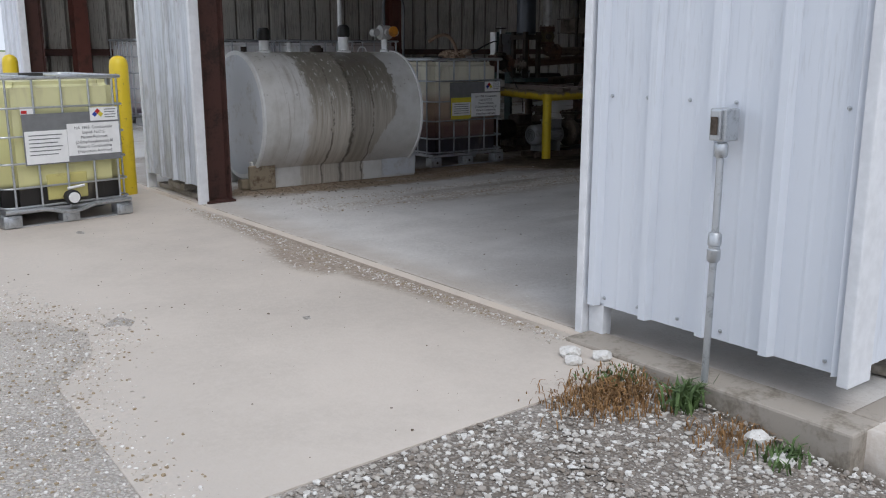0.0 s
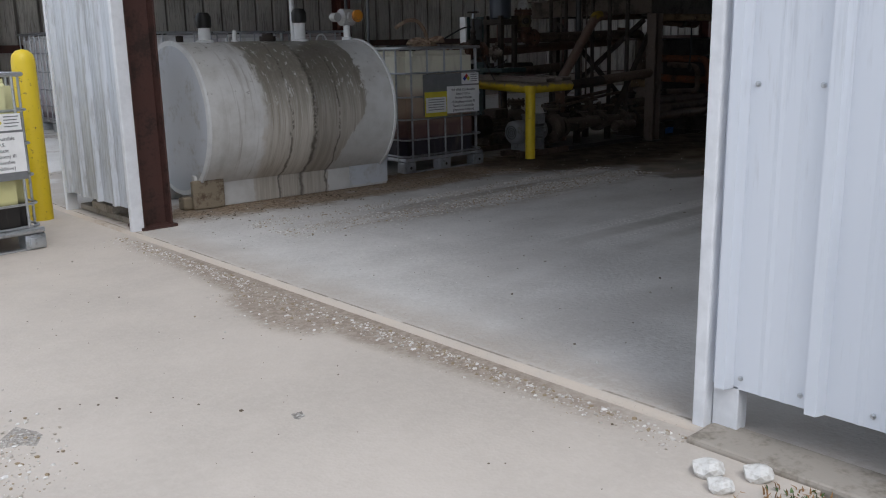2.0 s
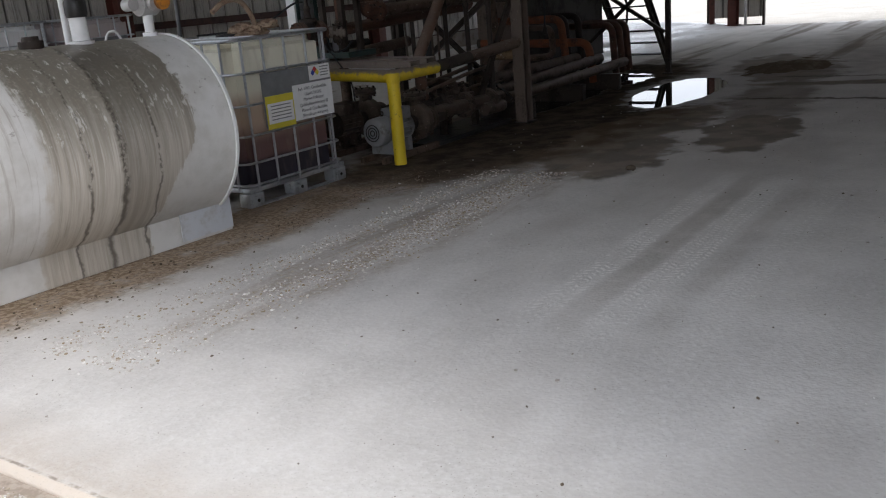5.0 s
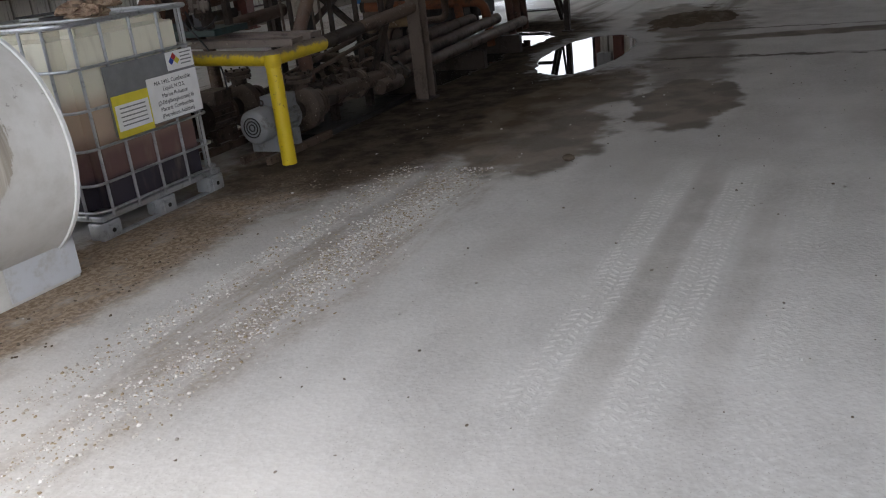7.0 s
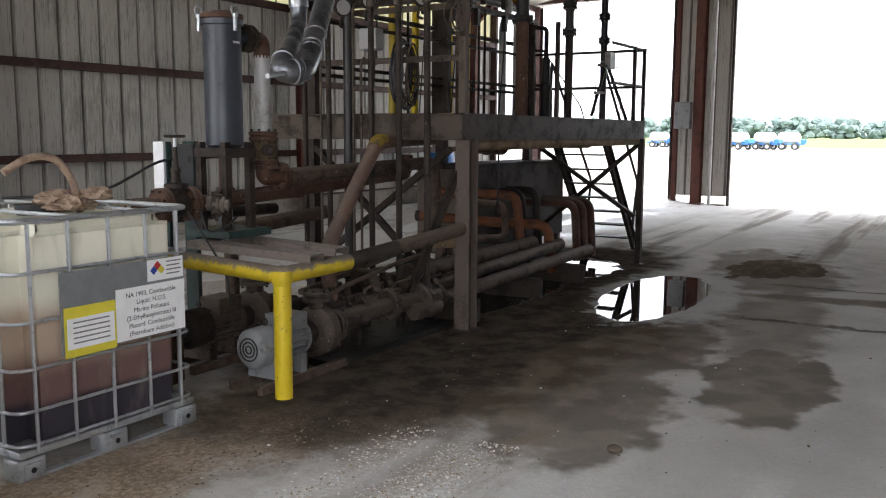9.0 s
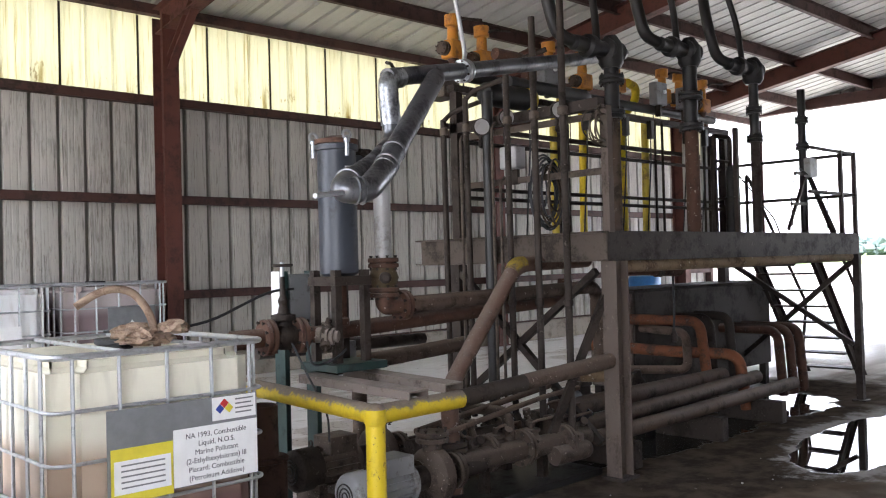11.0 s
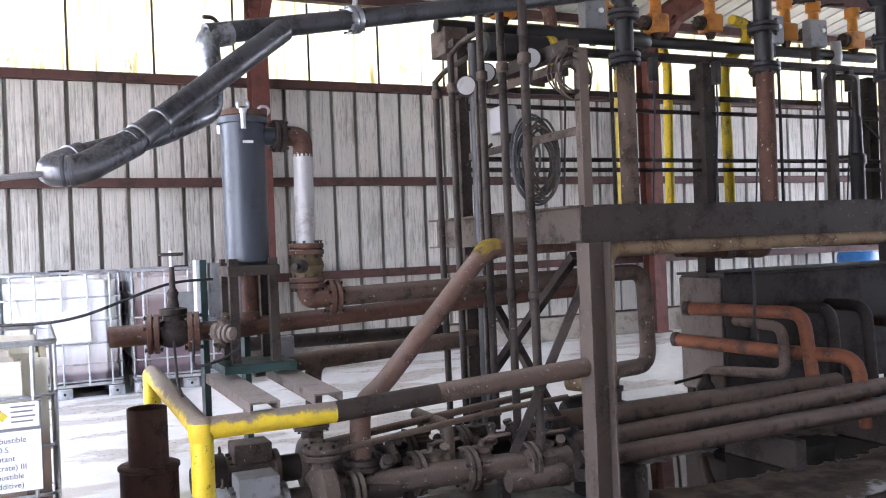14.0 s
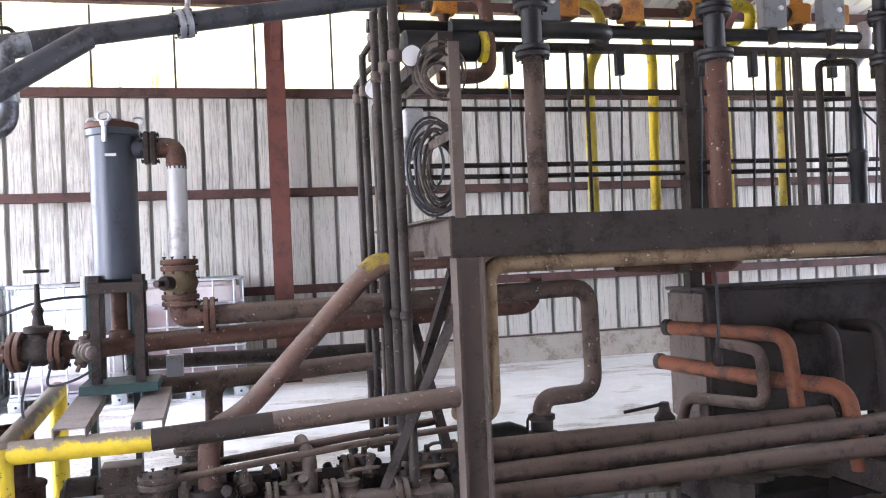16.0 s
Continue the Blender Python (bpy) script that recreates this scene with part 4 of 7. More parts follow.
# ---- storage tank ----
TX0, TX1, TY, TZ, TR = 3.74, 5.52, 7.83, 0.70, 0.61
tank = thing("storage_tank", (4.65, TY, 0), "white horizontal steel tank stained brown by spilled product, on wooden skids", "tank")
part("shell", turned((TX0, TY, TZ), (1, 0, 0), [(0.0, TR), (0.02, TR + 0.004), (0.05, TR), (0.92, TR), (0.925, TR + 0.003), (0.94, TR + 0.003), (0.945, TR), (1.74, TR), (1.76, TR + 0.004), (1.78, TR)], 64), M_TANK, tank, "", True)
part("end_head", turned((TX0 - 0.035, TY, TZ), (1, 0, 0), [(0, 0.02), (0.004, TR * 0.6), (0.015, TR * 0.9), (0.03, TR * 0.985), (0.034, TR)], 64), M_TANK_END, tank, "pale grey dished tank end", True)
part("end_head", turned((TX1 + 0.035, TY, TZ), (-1, 0, 0), [(0, 0.02), (0.004, TR * 0.6), (0.015, TR * 0.9), (0.03, TR * 0.985), (0.034, TR)], 64), M_TANK_END, tank, "", True)
part("rim", turned((TX0 - 0.010, TY, TZ), (1, 0, 0), [(0, TR + 0.002), (0.004, TR + 0.013), (0.024, TR + 0.013), (0.028, TR + 0.002)], 64), M_WHITE, tank, "", True)
part("rim", turned((TX1 - 0.018, TY, TZ), (1, 0, 0), [(0, TR + 0.002), (0.004, TR + 0.013), (0.024, TR + 0.013), (0.028, TR + 0.002)], 64), M_WHITE, tank, "", True)
part("skid", boxes((3.70, 5.60, 7.49, 7.54, 0.0, 0.27), bevel=0.006), M_SKID, tank, "dirty cream-painted skid board")
part("skid", boxes((3.70, 5.60, 8.12, 8.17, 0.0, 0.27), bevel=0.006), M_SKID, tank)
part("skid_block", boxes((3.66, 3.93, 7.435, 7.487, 0.004, 0.235), bevel=0.012), M_WOOD, tank, "splintered weathered wooden block")
part("skid_block", boxes((3.60, 3.70, 7.50, 7.60, 0.004, 0.10), bevel=0.012), M_WOOD, tank)
part("skid_panel", boxes((5.18, 5.602, 7.482, 7.489, 0.02, 0.262), bevel=0.002), M_TANK_END, tank, "clean grey-white skid panel")
for x in (3.86, 4.75, 5.5):
    part("saddle", boxes((x, x + 0.05, 7.55, 8.11, 0.0, 0.22)), M_SKID, tank)


def riser(x, y, r, h, cap=True, name="vent_pipe"):
    z = TZ + math.sqrt(max(0.0, TR ** 2 - (y - TY) ** 2)) - 0.02
    p = part(name, turned((x, y, z), (0, 0, 1), [(0, r * 1.5), (0.03, r * 1.5), (0.035, r), (h, r)], 20), M_WHITE, tank, "white painted pipe stub", True)
    if cap:
        part("cap", turned((x, y, z + h), (0, 0, 1), [(0, r * 1.15), (0.02, r * 1.3), (0.09, r * 1.3), (0.12, r * 0.9), (0.125, r * 0.2)], 20), M_BLACK, p, "black vent cap", True)


riser(4.03, 7.80, 0.048, 0.13)
riser(4.30, 7.80, 0.02, 0.11, False)
riser(4.93, 7.80, 0.05, 0.17)
part("fill_cap", turned((4.62, 7.82, TZ + TR - 0.01), (0, 0, 1), [(0, 0.07), (0.05, 0.07), (0.05, 0.05), (0.075, 0.045)], 16), M_STEEL, tank, "", True)
part("fill_cap", turned((3.84, 7.86, TZ + TR - 0.01), (0, 0, 1), [(0, 0.03), (0.06, 0.03)], 12), M_STEEL, tank, "", True)
bm = tube([(5.10, 7.83, TZ + TR - 0.03), (5.14, 7.83, TZ + TR + 0.05), (5.20, 7.83, TZ + TR + 0.05), (5.24, 7.83, TZ + TR - 0.03)], 0.008, 8, 0.03)
part("lifting_eye", bm, M_WHITE, tank)
# transfer meter on a riser, with a pole behind
mx, mz = 5.45, TZ + TR
stand = part("pump_riser", turned((mx, 7.83, mz - 0.03), (0, 0, 1), [(0, 0.05), (0.05, 0.05), (0.055, 0.032), (0.16, 0.032)], 16), M_WHITE, tank, "white pipe riser", True)
bm = turned((mx - 0.07, 7.83, mz + 0.20), (1, 0, 0), [(0, 0.05), (0.01, 0.075), (0.13, 0.075), (0.14, 0.05)], 20)
lathe(bm, (mx, 7.74, mz + 0.20), (0, 1, 0), [(0, 0.035), (0.01, 0.045), (0.17, 0.045), (0.18, 0.035)], 16)
for s in (-0.12, 0.12):
    lathe(bm, (mx + s, 7.79, mz + 0.20), (0, 1, 0), [(0, 0.04), (0.08, 0.04)], 12)
part("meter", bm, M_GREYPIPE, stand, "dirty grey meter body", True)
part("meter_dial", turned((mx + 0.05, 7.735, mz + 0.21), (0, -1, 0), [(0, 0.055), (0.02, 0.055), (0.022, 0.045)], 20), M_HIORG, stand, "rusty orange meter face", True)
part("delivery_hose", tube([(mx, 7.83, mz + 0.26), (mx, 7.84, mz + 0.55), (mx + 0.12, 7.86, mz + 0.68), (mx + 0.3, 7.9, mz + 0.55), (mx + 0.32, 7.95, mz - 0.2)], 0.014, 8, 0.12), M_DARKTUBE, stand, "dark delivery hose", True)
pole = thing("standing_pipe", (5.32, 8.55, 0), "white vertical service pipe behind the storage tank", "pipe")
part("pole", tube([(5.32, 8.55, 0.0), (5.32, 8.55, 4.6)], 0.024, 10), M_WHITE, pole, "", True)


tank.matrix_basis = pose(4.62, TY, 0, 0, 0, -2)


# ---- intermediate bulk totes ----
def tote(plastic, style):
    """A caged liquid tote, front towards -y, its base in the middle of the origin."""
    W, D, H = 1.07, 1.15, 1.23
    w, d = W / 2, D / 2
    t = thing("bulk_tote", (0, 0, 0), "", "liquid tote")
    # pallet: deck tray and feet
    part("pallet_deck", boxes((-w, w, -d, d, 0.115, 0.15), bevel=0.008), M_GALV, t, "galvanised steel pallet")
    for sx in (-1, 0, 1):
        for sy in (-1, 0, 1):
            if sx == 0 and sy == 0:
                continue
            x, y = sx * (w - 0.06), sy * (d - 0.06)
            bm = bmesh.new()
            box(bm, x - 0.075, x + 0.075, y - 0.06, y + 0.06, 0.004, 0.112, 0.014)
            box(bm, x - 0.045, x + 0.045, y - 0.068, y + 0.068, 0.012, 0.09, 0.008)
            part("pallet_foot", bm, M_GALV, t, "", True)
            if sy == -1 and style != "valve":
                part("foot_hole", turned((x, y - 0.0665, 0.055), (0, -1, 0), [(0, 0.014), (0.004, 0.014)], 10), M_BLACK, t)
    part("pallet_runner", boxes((-w, w, -d + 0.02, -d + 0.06, 0.0, 0.014)), M_GALV, t)
    part("pallet_runner", boxes((-w, w, d - 0.06, d - 0.02, 0.0, 0.014)), M_GALV, t)
    # plastic bottle
    bm = bmesh.new()
    box(bm, -w + 0.03, w - 0.03, -d + 0.03, d - 0.03, 0.155, H - 0.04)
    up = [e for e in bm.edges if abs(e.verts[0].co.z - e.verts[1].co.z) > 0.5]
    bmesh.ops.bevel(bm, geom=up, offset=0.11, segments=6, affect="EDGES")
    rim = [e for e in bm.edges if all(abs(v.co.z - (H - 0.04)) < 1e-4 for v in e.verts) and len(e.link_faces) == 2]
    bmesh.ops.bevel(bm, geom=rim, offset=0.05, segments=3, affect="EDGES")
    part("bottle", bm, plastic, t, "milky plastic bottle with dark product in it", True)
    part("fill_lid", turned((0, 0, H - 0.045), (0, 0, 1), [(0, 0.09), (0.03, 0.09), (0.035, 0.1), (0.06, 0.1), (0.062, 0.06)], 20), M_RUBBER, t, "black screw lid", True)
    # cage of tubes
    for z, r in ((0.17, 0.009), (0.33, 0.009), (0.53, 0.009), (0.75, 0.009), (0.98, 0.009), (H - 0.01, 0.015)):
        bm = bmesh.new()
        pts = [(0, -d, z), (w, -d, z), (w, d, z), (-w, d, z), (-w, -d, z), (0, -d, z)]
        sweep(bm, pts, r, 8, 0.09, False)
        bmesh.ops.recalc_face_normals(bm, faces=bm.faces)
        part("cage_hoop" if z < 1.1 else "cage_rim", bm, M_GALV, t, "", True)
    post = None
    spots = [(x, -d, 0) for x in (-0.44, -0.23, 0.0, 0.23, 0.44)] + [(x, d, 0) for x in (-0.44, -0.23, 0.0, 0.23, 0.44)]
    spots += [(s * w, y, 90) for s in (-1, 1) for y in (-0.46, -0.28, -0.09, 0.09, 0.28, 0.46)]
    for x, y, a in spots:
        if post is None:
            bm = bmesh.new()
            sweep(bm, [(0, 0, 0.13), (0, 0, H - 0.01)], 0.0095, 8)
            bmesh.ops.recalc_face_normals(bm, faces=bm.faces)
            post = part("cage_bar", bm, M_GALV, t, "", True)
            post.matrix_basis = pose(x, y, 0)
        else:
            again(post, "cage_bar", t, pose(x, y, 0))
    for x in (-0.2, 0.2):
        part("top_strap", tube([(x, -d, H - 0.005), (x, d, H - 0.005)], 0.010, 8), M_GALV, t, "", True)
    if style == "valve":
        part("valve_recess", boxes((-0.17, 0.17, -d + 0.018, -d + 0.05, 0.20, 0.42), bevel=0.012), M_RECESS, t, "dull yellow plastic valve recess")
        v = part("drain_valve", turned((0, -d + 0.03, 0.22), (0, -1, 0), [(0, 0.05), (0.05, 0.05), (0.055, 0.062), (0.10, 0.062), (0.105, 0.03)], 20), M_RUBBER, t, "black drain valve", True)
        part("valve_cap", turned((0, -d - 0.07, 0.22), (0, -1, 0), [(0, 0.045), (0.02, 0.045), (0.022, 0.03)], 20), M_WHITE, v, "white round cap", True)
        part("valve_lever", tube([(-0.02, -d - 0.01, 0.29), (0.12, -d - 0.02, 0.31)], 0.012, 8), M_WHITE, v, "", True)
        bm = bmesh.new()
        sweep(bm, [(-w, -d, 0.14), (-0.2, -d - 0.01, 0.14), (-0.06, -d - 0.03, 0.10), (0.06, -d - 0.03, 0.10), (0.2, -d - 0.01, 0.14), (w, -d, 0.14)], 0.02, 8, 0.06)
        bmesh.ops.recalc_face_normals(bm, faces=bm.faces)
        part("front_rail", bm, M_GALV, t, "", True)
    return t


def placard(t, d, y, lines, plate=(-0.30, 0.47, 0.58, 0.965)):
    """The grey plate with its hazard papers, on the front of a tote."""
    p = part("sign_plate", boxes((plate[0], plate[1], -d - 0.016, -d - 0.012, plate[2] - 0.02, plate[3]), bevel=0.001), M_GREYPLATE, t, "grey metal sign plate")
    part("notice", boxes((0.015, 0.465, -d - 0.020, -d - 0.0165, 0.565, 0.835)), M_PAPER, p, "white printed notice")
    text_on(lines, 0.035, pose(0.24, -d - 0.0205, 0.785, 90), p, M_INK)
    part("hazard_sheet", boxes((0.22, 0.46, -d - 0.020, -d - 0.0165, 0.85, 0.962)), M_PAPER, p, "white hazard label")
    for k, (m, dx, dz) in enumerate(((M_SIGNRED, 0, 0.025), (M_SIGNBLUE, -0.025, 0), (M_LABYEL, 0.025, 0), (M_PAPER, 0, -0.025))):
        part("hazard_diamond", box(bmesh.new(), -0.0165, 0.0165, -d - 0.0225, -d - 0.0205, -0.0165, 0.0165, 0, pose(0.285 + dx, 0, 0.905 + dz) @ Matrix.Translation((0, 0, 0)) @ Matrix.Rotation(radians(45), 4, Vector((0, 1, 0)))), m, p)
    for k in range(4):
        part("print_line", boxes((0.345, 0.445 - 0.01 * (k % 2), -d - 0.0215, -d - 0.0202, 0.94 - 0.022 * k, 0.947 - 0.022 * k)), M_GREYPLATE, p)
    return p


NOTICE = "NA 1993, Combustible\nLiquid, N.O.S.\nMarine Pollutant\n(2-Ethylhexylnitrate) III\nPlacard: Combustible\n(Petroleum Additive)"
D2 = 1.15 / 2
inside = tote(M_MILK_TOTE, "plain")
inside["label"] = "caged tote with cream, brown and black liquid beside the tank"
p = placard(inside, D2, 0, NOTICE)
part("caution_label", boxes((-0.285, 0.012, -D2 - 0.020, -D2 - 0.0165, 0.545, 0.79)), M_LABYEL, p, "yellow-bordered caution label")
part("caution_paper", boxes((-0.272, 0.0, -D2 - 0.0225, -D2 - 0.0205, 0.585, 0.735)), M_PAPER, p)
for k in range(5):
    part("print_line", boxes((-0.24, -0.03, -D2 - 0.0245, -D2 - 0.0230, 0.71 - 0.025 * k, 0.717 - 0.025 * k)), M_GREYPLATE, p)
inside.matrix_basis = pose(6.565, 7.745 + D2, 0.0, 0, 0, 0)

outside = tote(M_TAN_TOTE, "valve")
outside["label"] = "caged tote of yellowed plastic with a drain valve, outdoors"
p = placard(outside, D2, 0, NOTICE, (-0.34, 0.47, 0.53, 0.93))
part("white_sheet", boxes((-0.33, 0.012, -D2 - 0.020, -D2 - 0.0165, 0.52, 0.79)), M_PAPER, p, "white printed sheet")
for k in range(6):
    part("print_line", boxes((-0.30, -0.03 - 0.02 * (k % 3), -D2 - 0.0215, -D2 - 0.0202, 0.75 - 0.032 * k, 0.758 - 0.032 * k)), M_GREYPLATE, p)
part("small_label", boxes((-0.34, -0.24, -D2 - 0.006, -D2 - 0.002, 0.93, 0.99)), M_PAPER, outside, "small red and white label")
part("small_label", boxes((-0.335, -0.29, -D2 - 0.008, -D2 - 0.0062, 0.935, 0.96)), M_SIGNRED, outside)
out_m = pose(1.755, 6.97 + D2, -0.012, 0, 0, 7) @ Matrix.Diagonal((0.94, 1, 0.93, 1))
outside.matrix_basis = out_m
tagged(copy_thing(outside, pose(0.60, 6.85 + D2, -0.012, 0, 0, 3)), "caged tote of yellowed plastic at the end of a row")

white = tote(M_WHITE_TOTE, "plain")
white["label"] = "caged white plastic tote by the shed wall"
part("sign_sheet", boxes((-0.1, 0.25, -D2 - 0.016, -D2 - 0.012, 0.55, 0.85)), M_PAPER, white, "white paper notice")
white.matrix_basis = pose(7.27, 12.75 + D2 - 0.15, 0.25)
tagged(white, group="totes along the wall")
pink = tote(M_PINK_TOTE, "plain")
pink["label"] = "caged tote stained dull purple by the shed wall"
plate = part("sign_plate", boxes((-0.12, 0.38, -D2 - 0.016, -D2 - 0.012, 0.55, 0.98), bevel=0.001), M_GREYPLATE, pink, "dark grey sign plate")
part("diamond_sign", box(bmesh.new(), -0.06, 0.06, -D2 - 0.020, -D2 - 0.0165, -0.06, 0.06, 0, pose(0.13, 0, 0.76) @ Matrix.Rotation(radians(45), 4, Vector((0, 1, 0)))), M_PAPER, plate, "white diamond sign")
pink.matrix_basis = pose(8.46, 12.75 + D2 - 0.15, 0.25)
tagged(pink, group="totes along the wall")
for x in (6.1, 4.9):
    copy_thing(white, pose(x, 12.75 + D2 - 0.15, 0.25))

# ---- bollards ----
boll = thing("bollard", (2.66, 8.12, -0.012), "yellow painted steel bollard beside the shed doorway", "bollard")
part("post", turned((2.66, 8.12, -0.012), (0, 0, 1), [(0, 0.085), (1.20, 0.085), (1.25, 0.075), (1.28, 0.045), (1.29, 0.01)], 24), M_YELLOW, boll, "", True)
b2 = copy_thing(boll, pose(2.34, 10.9, -0.012))
tagged(copy_thing(boll, pose(XB - 0.75, 3.62, 0.0)), "yellow painted steel bollard beside the far doorway")

# ---- rails round the pump skid ----
rail = thing("guard_rail", (7.72, 7.63, 0), "yellow pipe guard rail with worn paint, beside the pumps", "rail")
RY, RZ, RR = 7.63, 0.765, 0.055
part("rail_front", tube([(7.72, RY, RZ), (8.38, RY, RZ + 0.005)], RR, 16), M_RAIL, rail, "", True)
part("rail_side", tube([(7.72, RY, RZ), (7.70, 9.35, RZ + 0.07)], RR, 16), M_RAIL, rail, "", True)
part("post", tube([(7.72, RY, 0.0), (7.72, RY, RZ + 0.02)], RR, 16), M_YELLOW, rail, "", True)
part("post", tube([(7.70, 9.35, 0.0), (7.70, 9.35, RZ + 0.08)], RR, 16), M_YELLOW, rail, "", True)
part("corner_joint", turned((7.72, RY, RZ - 0.06), (0, 0, 1), [(0, RR), (0.02, RR + 0.008), (0.09, RR + 0.008), (0.112, RR * 0.8), (0.122, 0.01)], 16), M_RAIL, rail, "", True)
part("rail_bare", tube([(8.381, RY, RZ + 0.005), (8.95, RY, RZ + 0.037)], RR, 16), M_STEEL, rail, "blackened bare pipe rail", True)
part("rail_bare", tube([(8.951, RY, RZ + 0.037), (9.90, RY, RZ + 0.09)], RR, 16), M_TANPIPE, rail, "bare brown pipe rail", True)

# ---- loading rack ----
PX0, PX1, PY0, PY1, PZ0, PZ1 = 9.90, 14.42, 7.62, 9.60, 1.57, 1.79
rack = thing("loading_rack", (12.2, 8.4, 0), "grimy steel loading rack with a raised platform and rails", "loading rack")


def upright(x, y, top, w=0.10, mat=M_STEEL):
    bm = bmesh.new()
    bar(bm, (x, y, 0.0), (x, y, top), w, w, (0, 1, 0))
    c = part("column", bm, mat, rack)
    part("base_plate", boxes((x - w, x + w, y - w, y + w, 0.0, 0.015)), mat, c)


bm = bmesh.new()
beam_i(bm, (9.975, 7.62, 0.0), (9.975, 7.62, PZ0), 0.15, 0.13, 0.012, 0.010, (1, 0, 0))
part("column", bm, M_BROWNSTEEL, rack, "grimy brown H column")
part("gusset", boxes((9.86, 10.09, 7.53, 7.71, 0.0, 0.02)), M_STEEL, rack)
for x, y in ((9.95, 9.2), (12.2, 9.2), (14.4, 9.2)):
    upright(x, y, PZ0)
upright(14.4, 7.64, PZ0, 0.07)
for n_, pts in (("edge_channel", ((PX0, PY0, 1.68), (PX1, PY0, 1.68))), ("edge_channel", ((PX0, PY1, 1.68), (PX1, PY1, 1.68)))):
    bm = bmesh.new()
    channel(bm, *pts, PZ1 - PZ0, 0.08, 0.012, side=1 if pts[0][1] > 8 else -1)
    part(n_, bm, M_STEEL, rack)
for x in (PX0, PX1):
    bm = bmesh.new()
    channel(bm, (x, PY0, 1.68), (x, PY1, 1.68), PZ1 - PZ0 - 0.004, 0.08, 0.012, side=1 if x > 12 else -1)
    part("end_channel", bm, M_LIGHTSTEEL, rack)
for i in range(22):
    y0 = PY0 + 0.02 + i * (PY1 - PY0 - 0.04) / 22
    part("deck_plank", boxes((PX0 + 0.02, PX1 - 0.02, y0, y0 + 0.078, PZ1 - 0.05, PZ1 - 0.012)), M_STEEL, rack)
for i in range(6):
    x = PX0 + 0.6 + i * 0.66
    bm = bmesh.new()
    channel(bm, (x, PY0 + 0.02, 1.66), (x, PY1 - 0.02, 1.66), 0.14, 0.05, 0.008)
    part("joist", bm, M_STEEL, rack)
# the pipe hung under the front edge
part("edge_pipe", tube([(9.98, 7.95, 0.72), (10.10, 7.70, 0.72), (10.10, 7.68, 1.53), (14.3, 7.68, 1.545)], 0.05, 14, 0.11), M_EDGEPIPE, rack, "pale tan dusty pipe under the deck", True)
# braces
for a, b in (((9.97, 7.66, 1.42), (9.52, 7.9, 0.30)), ((9.93, 9.15, 1.5), (9.93, 7.75, 0.25)), ((9.93, 7.75, 1.5), (9.93, 9.1, 0.5)), ((14.4, 7.68, 1.5), (14.4, 9.1, 0.3)), ((14.4, 9.1, 1.5), (14.4, 7.7, 0.6))):
    bm = bmesh.new()
    bar(bm, a, b, 0.05, 0.05)
    part("brace", bm, M_STEEL, rack)
# upper uprights and rails
for x, y, top, m in ((9.95, 7.64, 2.70, M_BROWNSTEEL), (9.95, 9.2, 2.85, M_STEEL), (14.40, 7.64, 2.66, M_STEEL), (14.40, 9.2, 2.66, M_STEEL), (12.15, 7.80, 2.75, M_STEEL), (14.05, 7.64, 2.66, M_STEEL)):
    bm = bmesh.new()
    bar(bm, (x, y, PZ1 - 0.01), (x, y, top), 0.06 if x < 12 else 0.04, 0.06 if x < 12 else 0.04, (0, 1, 0))
    part("rail_post", bm, m, rack)
for z in (2.23, 2.64):
    bm = bmesh.new()
    bar(bm, (9.95, 7.64, z), (9.95, 9.2, z), 0.012, 0.05)
    part("side_bar", bm, M_LIGHTSTEEL, rack, "dusty flat bar")
for z in (2.14, 2.22, 2.62):
    part("handrail", tube([(9.97, 9.18, z), (14.40, 9.18, z)], 0.018, 8), M_STEEL, rack, "", True)
for z in (2.20, 2.64):
    part("handrail", tube([(13.3, 7.64, z), (14.40, 7.64, z), (14.40, 9.2, z)], 0.018, 8), M_STEEL, rack, "", True)
# stair at the far end
stairs = thing("stair", (15.6, 8.6, 0), "steep grimy steel stair up to the rack platform", "stair")
for y in (8.2, 8.9):
    bm = bmesh.new()
    channel(bm, (14.45, y, 1.70), (15.85, y, 0.03), 0.16, 0.05, 0.01, (0.76, 0, 0.65))
    part("stringer", bm, M_STEEL, stairs)
    part("handrail", tube([(14.46, y, 1.8), (14.46, y, 2.55), (15.95, y, 0.95), (15.75, y, 0.15)], 0.02, 8, 0.08), M_STEEL, stairs, "", True)
for i in range(8):
    k = (i + 0.6) / 8.4
    part("tread", boxes((14.42 + 1.4 * k - 0.1, 14.42 + 1.4 * k + 0.1, 8.21, 8.89, 1.68 - 1.65 * k - 0.02, 1.68 - 1.65 * k)), M_STEEL, stairs)

# ---- long dark trough tank behind the rack ----
trough = thing("trough_tank", (13.5, 9.2, 0), "long sooty rectangular steel tank on legs under the rack", "tank")
part("body", boxes((12.16, 15.05, 8.95, 9.50, 0.27, 1.25), bevel=0.015), M_BOXTANK, trough)
part("lid", boxes((12.14, 15.07, 8.93, 9.52, 1.252, 1.275), bevel=0.004), M_BOXTANK, trough)
part("end_plate", boxes((12.135, 12.158, 8.97, 9.48, 0.29, 1.23), bevel=0.004), M_BROWNSTEEL, trough, "sooty end plate")
for x in (12.22, 13.6, 14.95):
    for y in (9.0, 9.44):
        part("leg", boxes((x - 0.04, x + 0.04, y - 0.04, y + 0.04, 0.0, 0.27)), M_STEEL, trough)

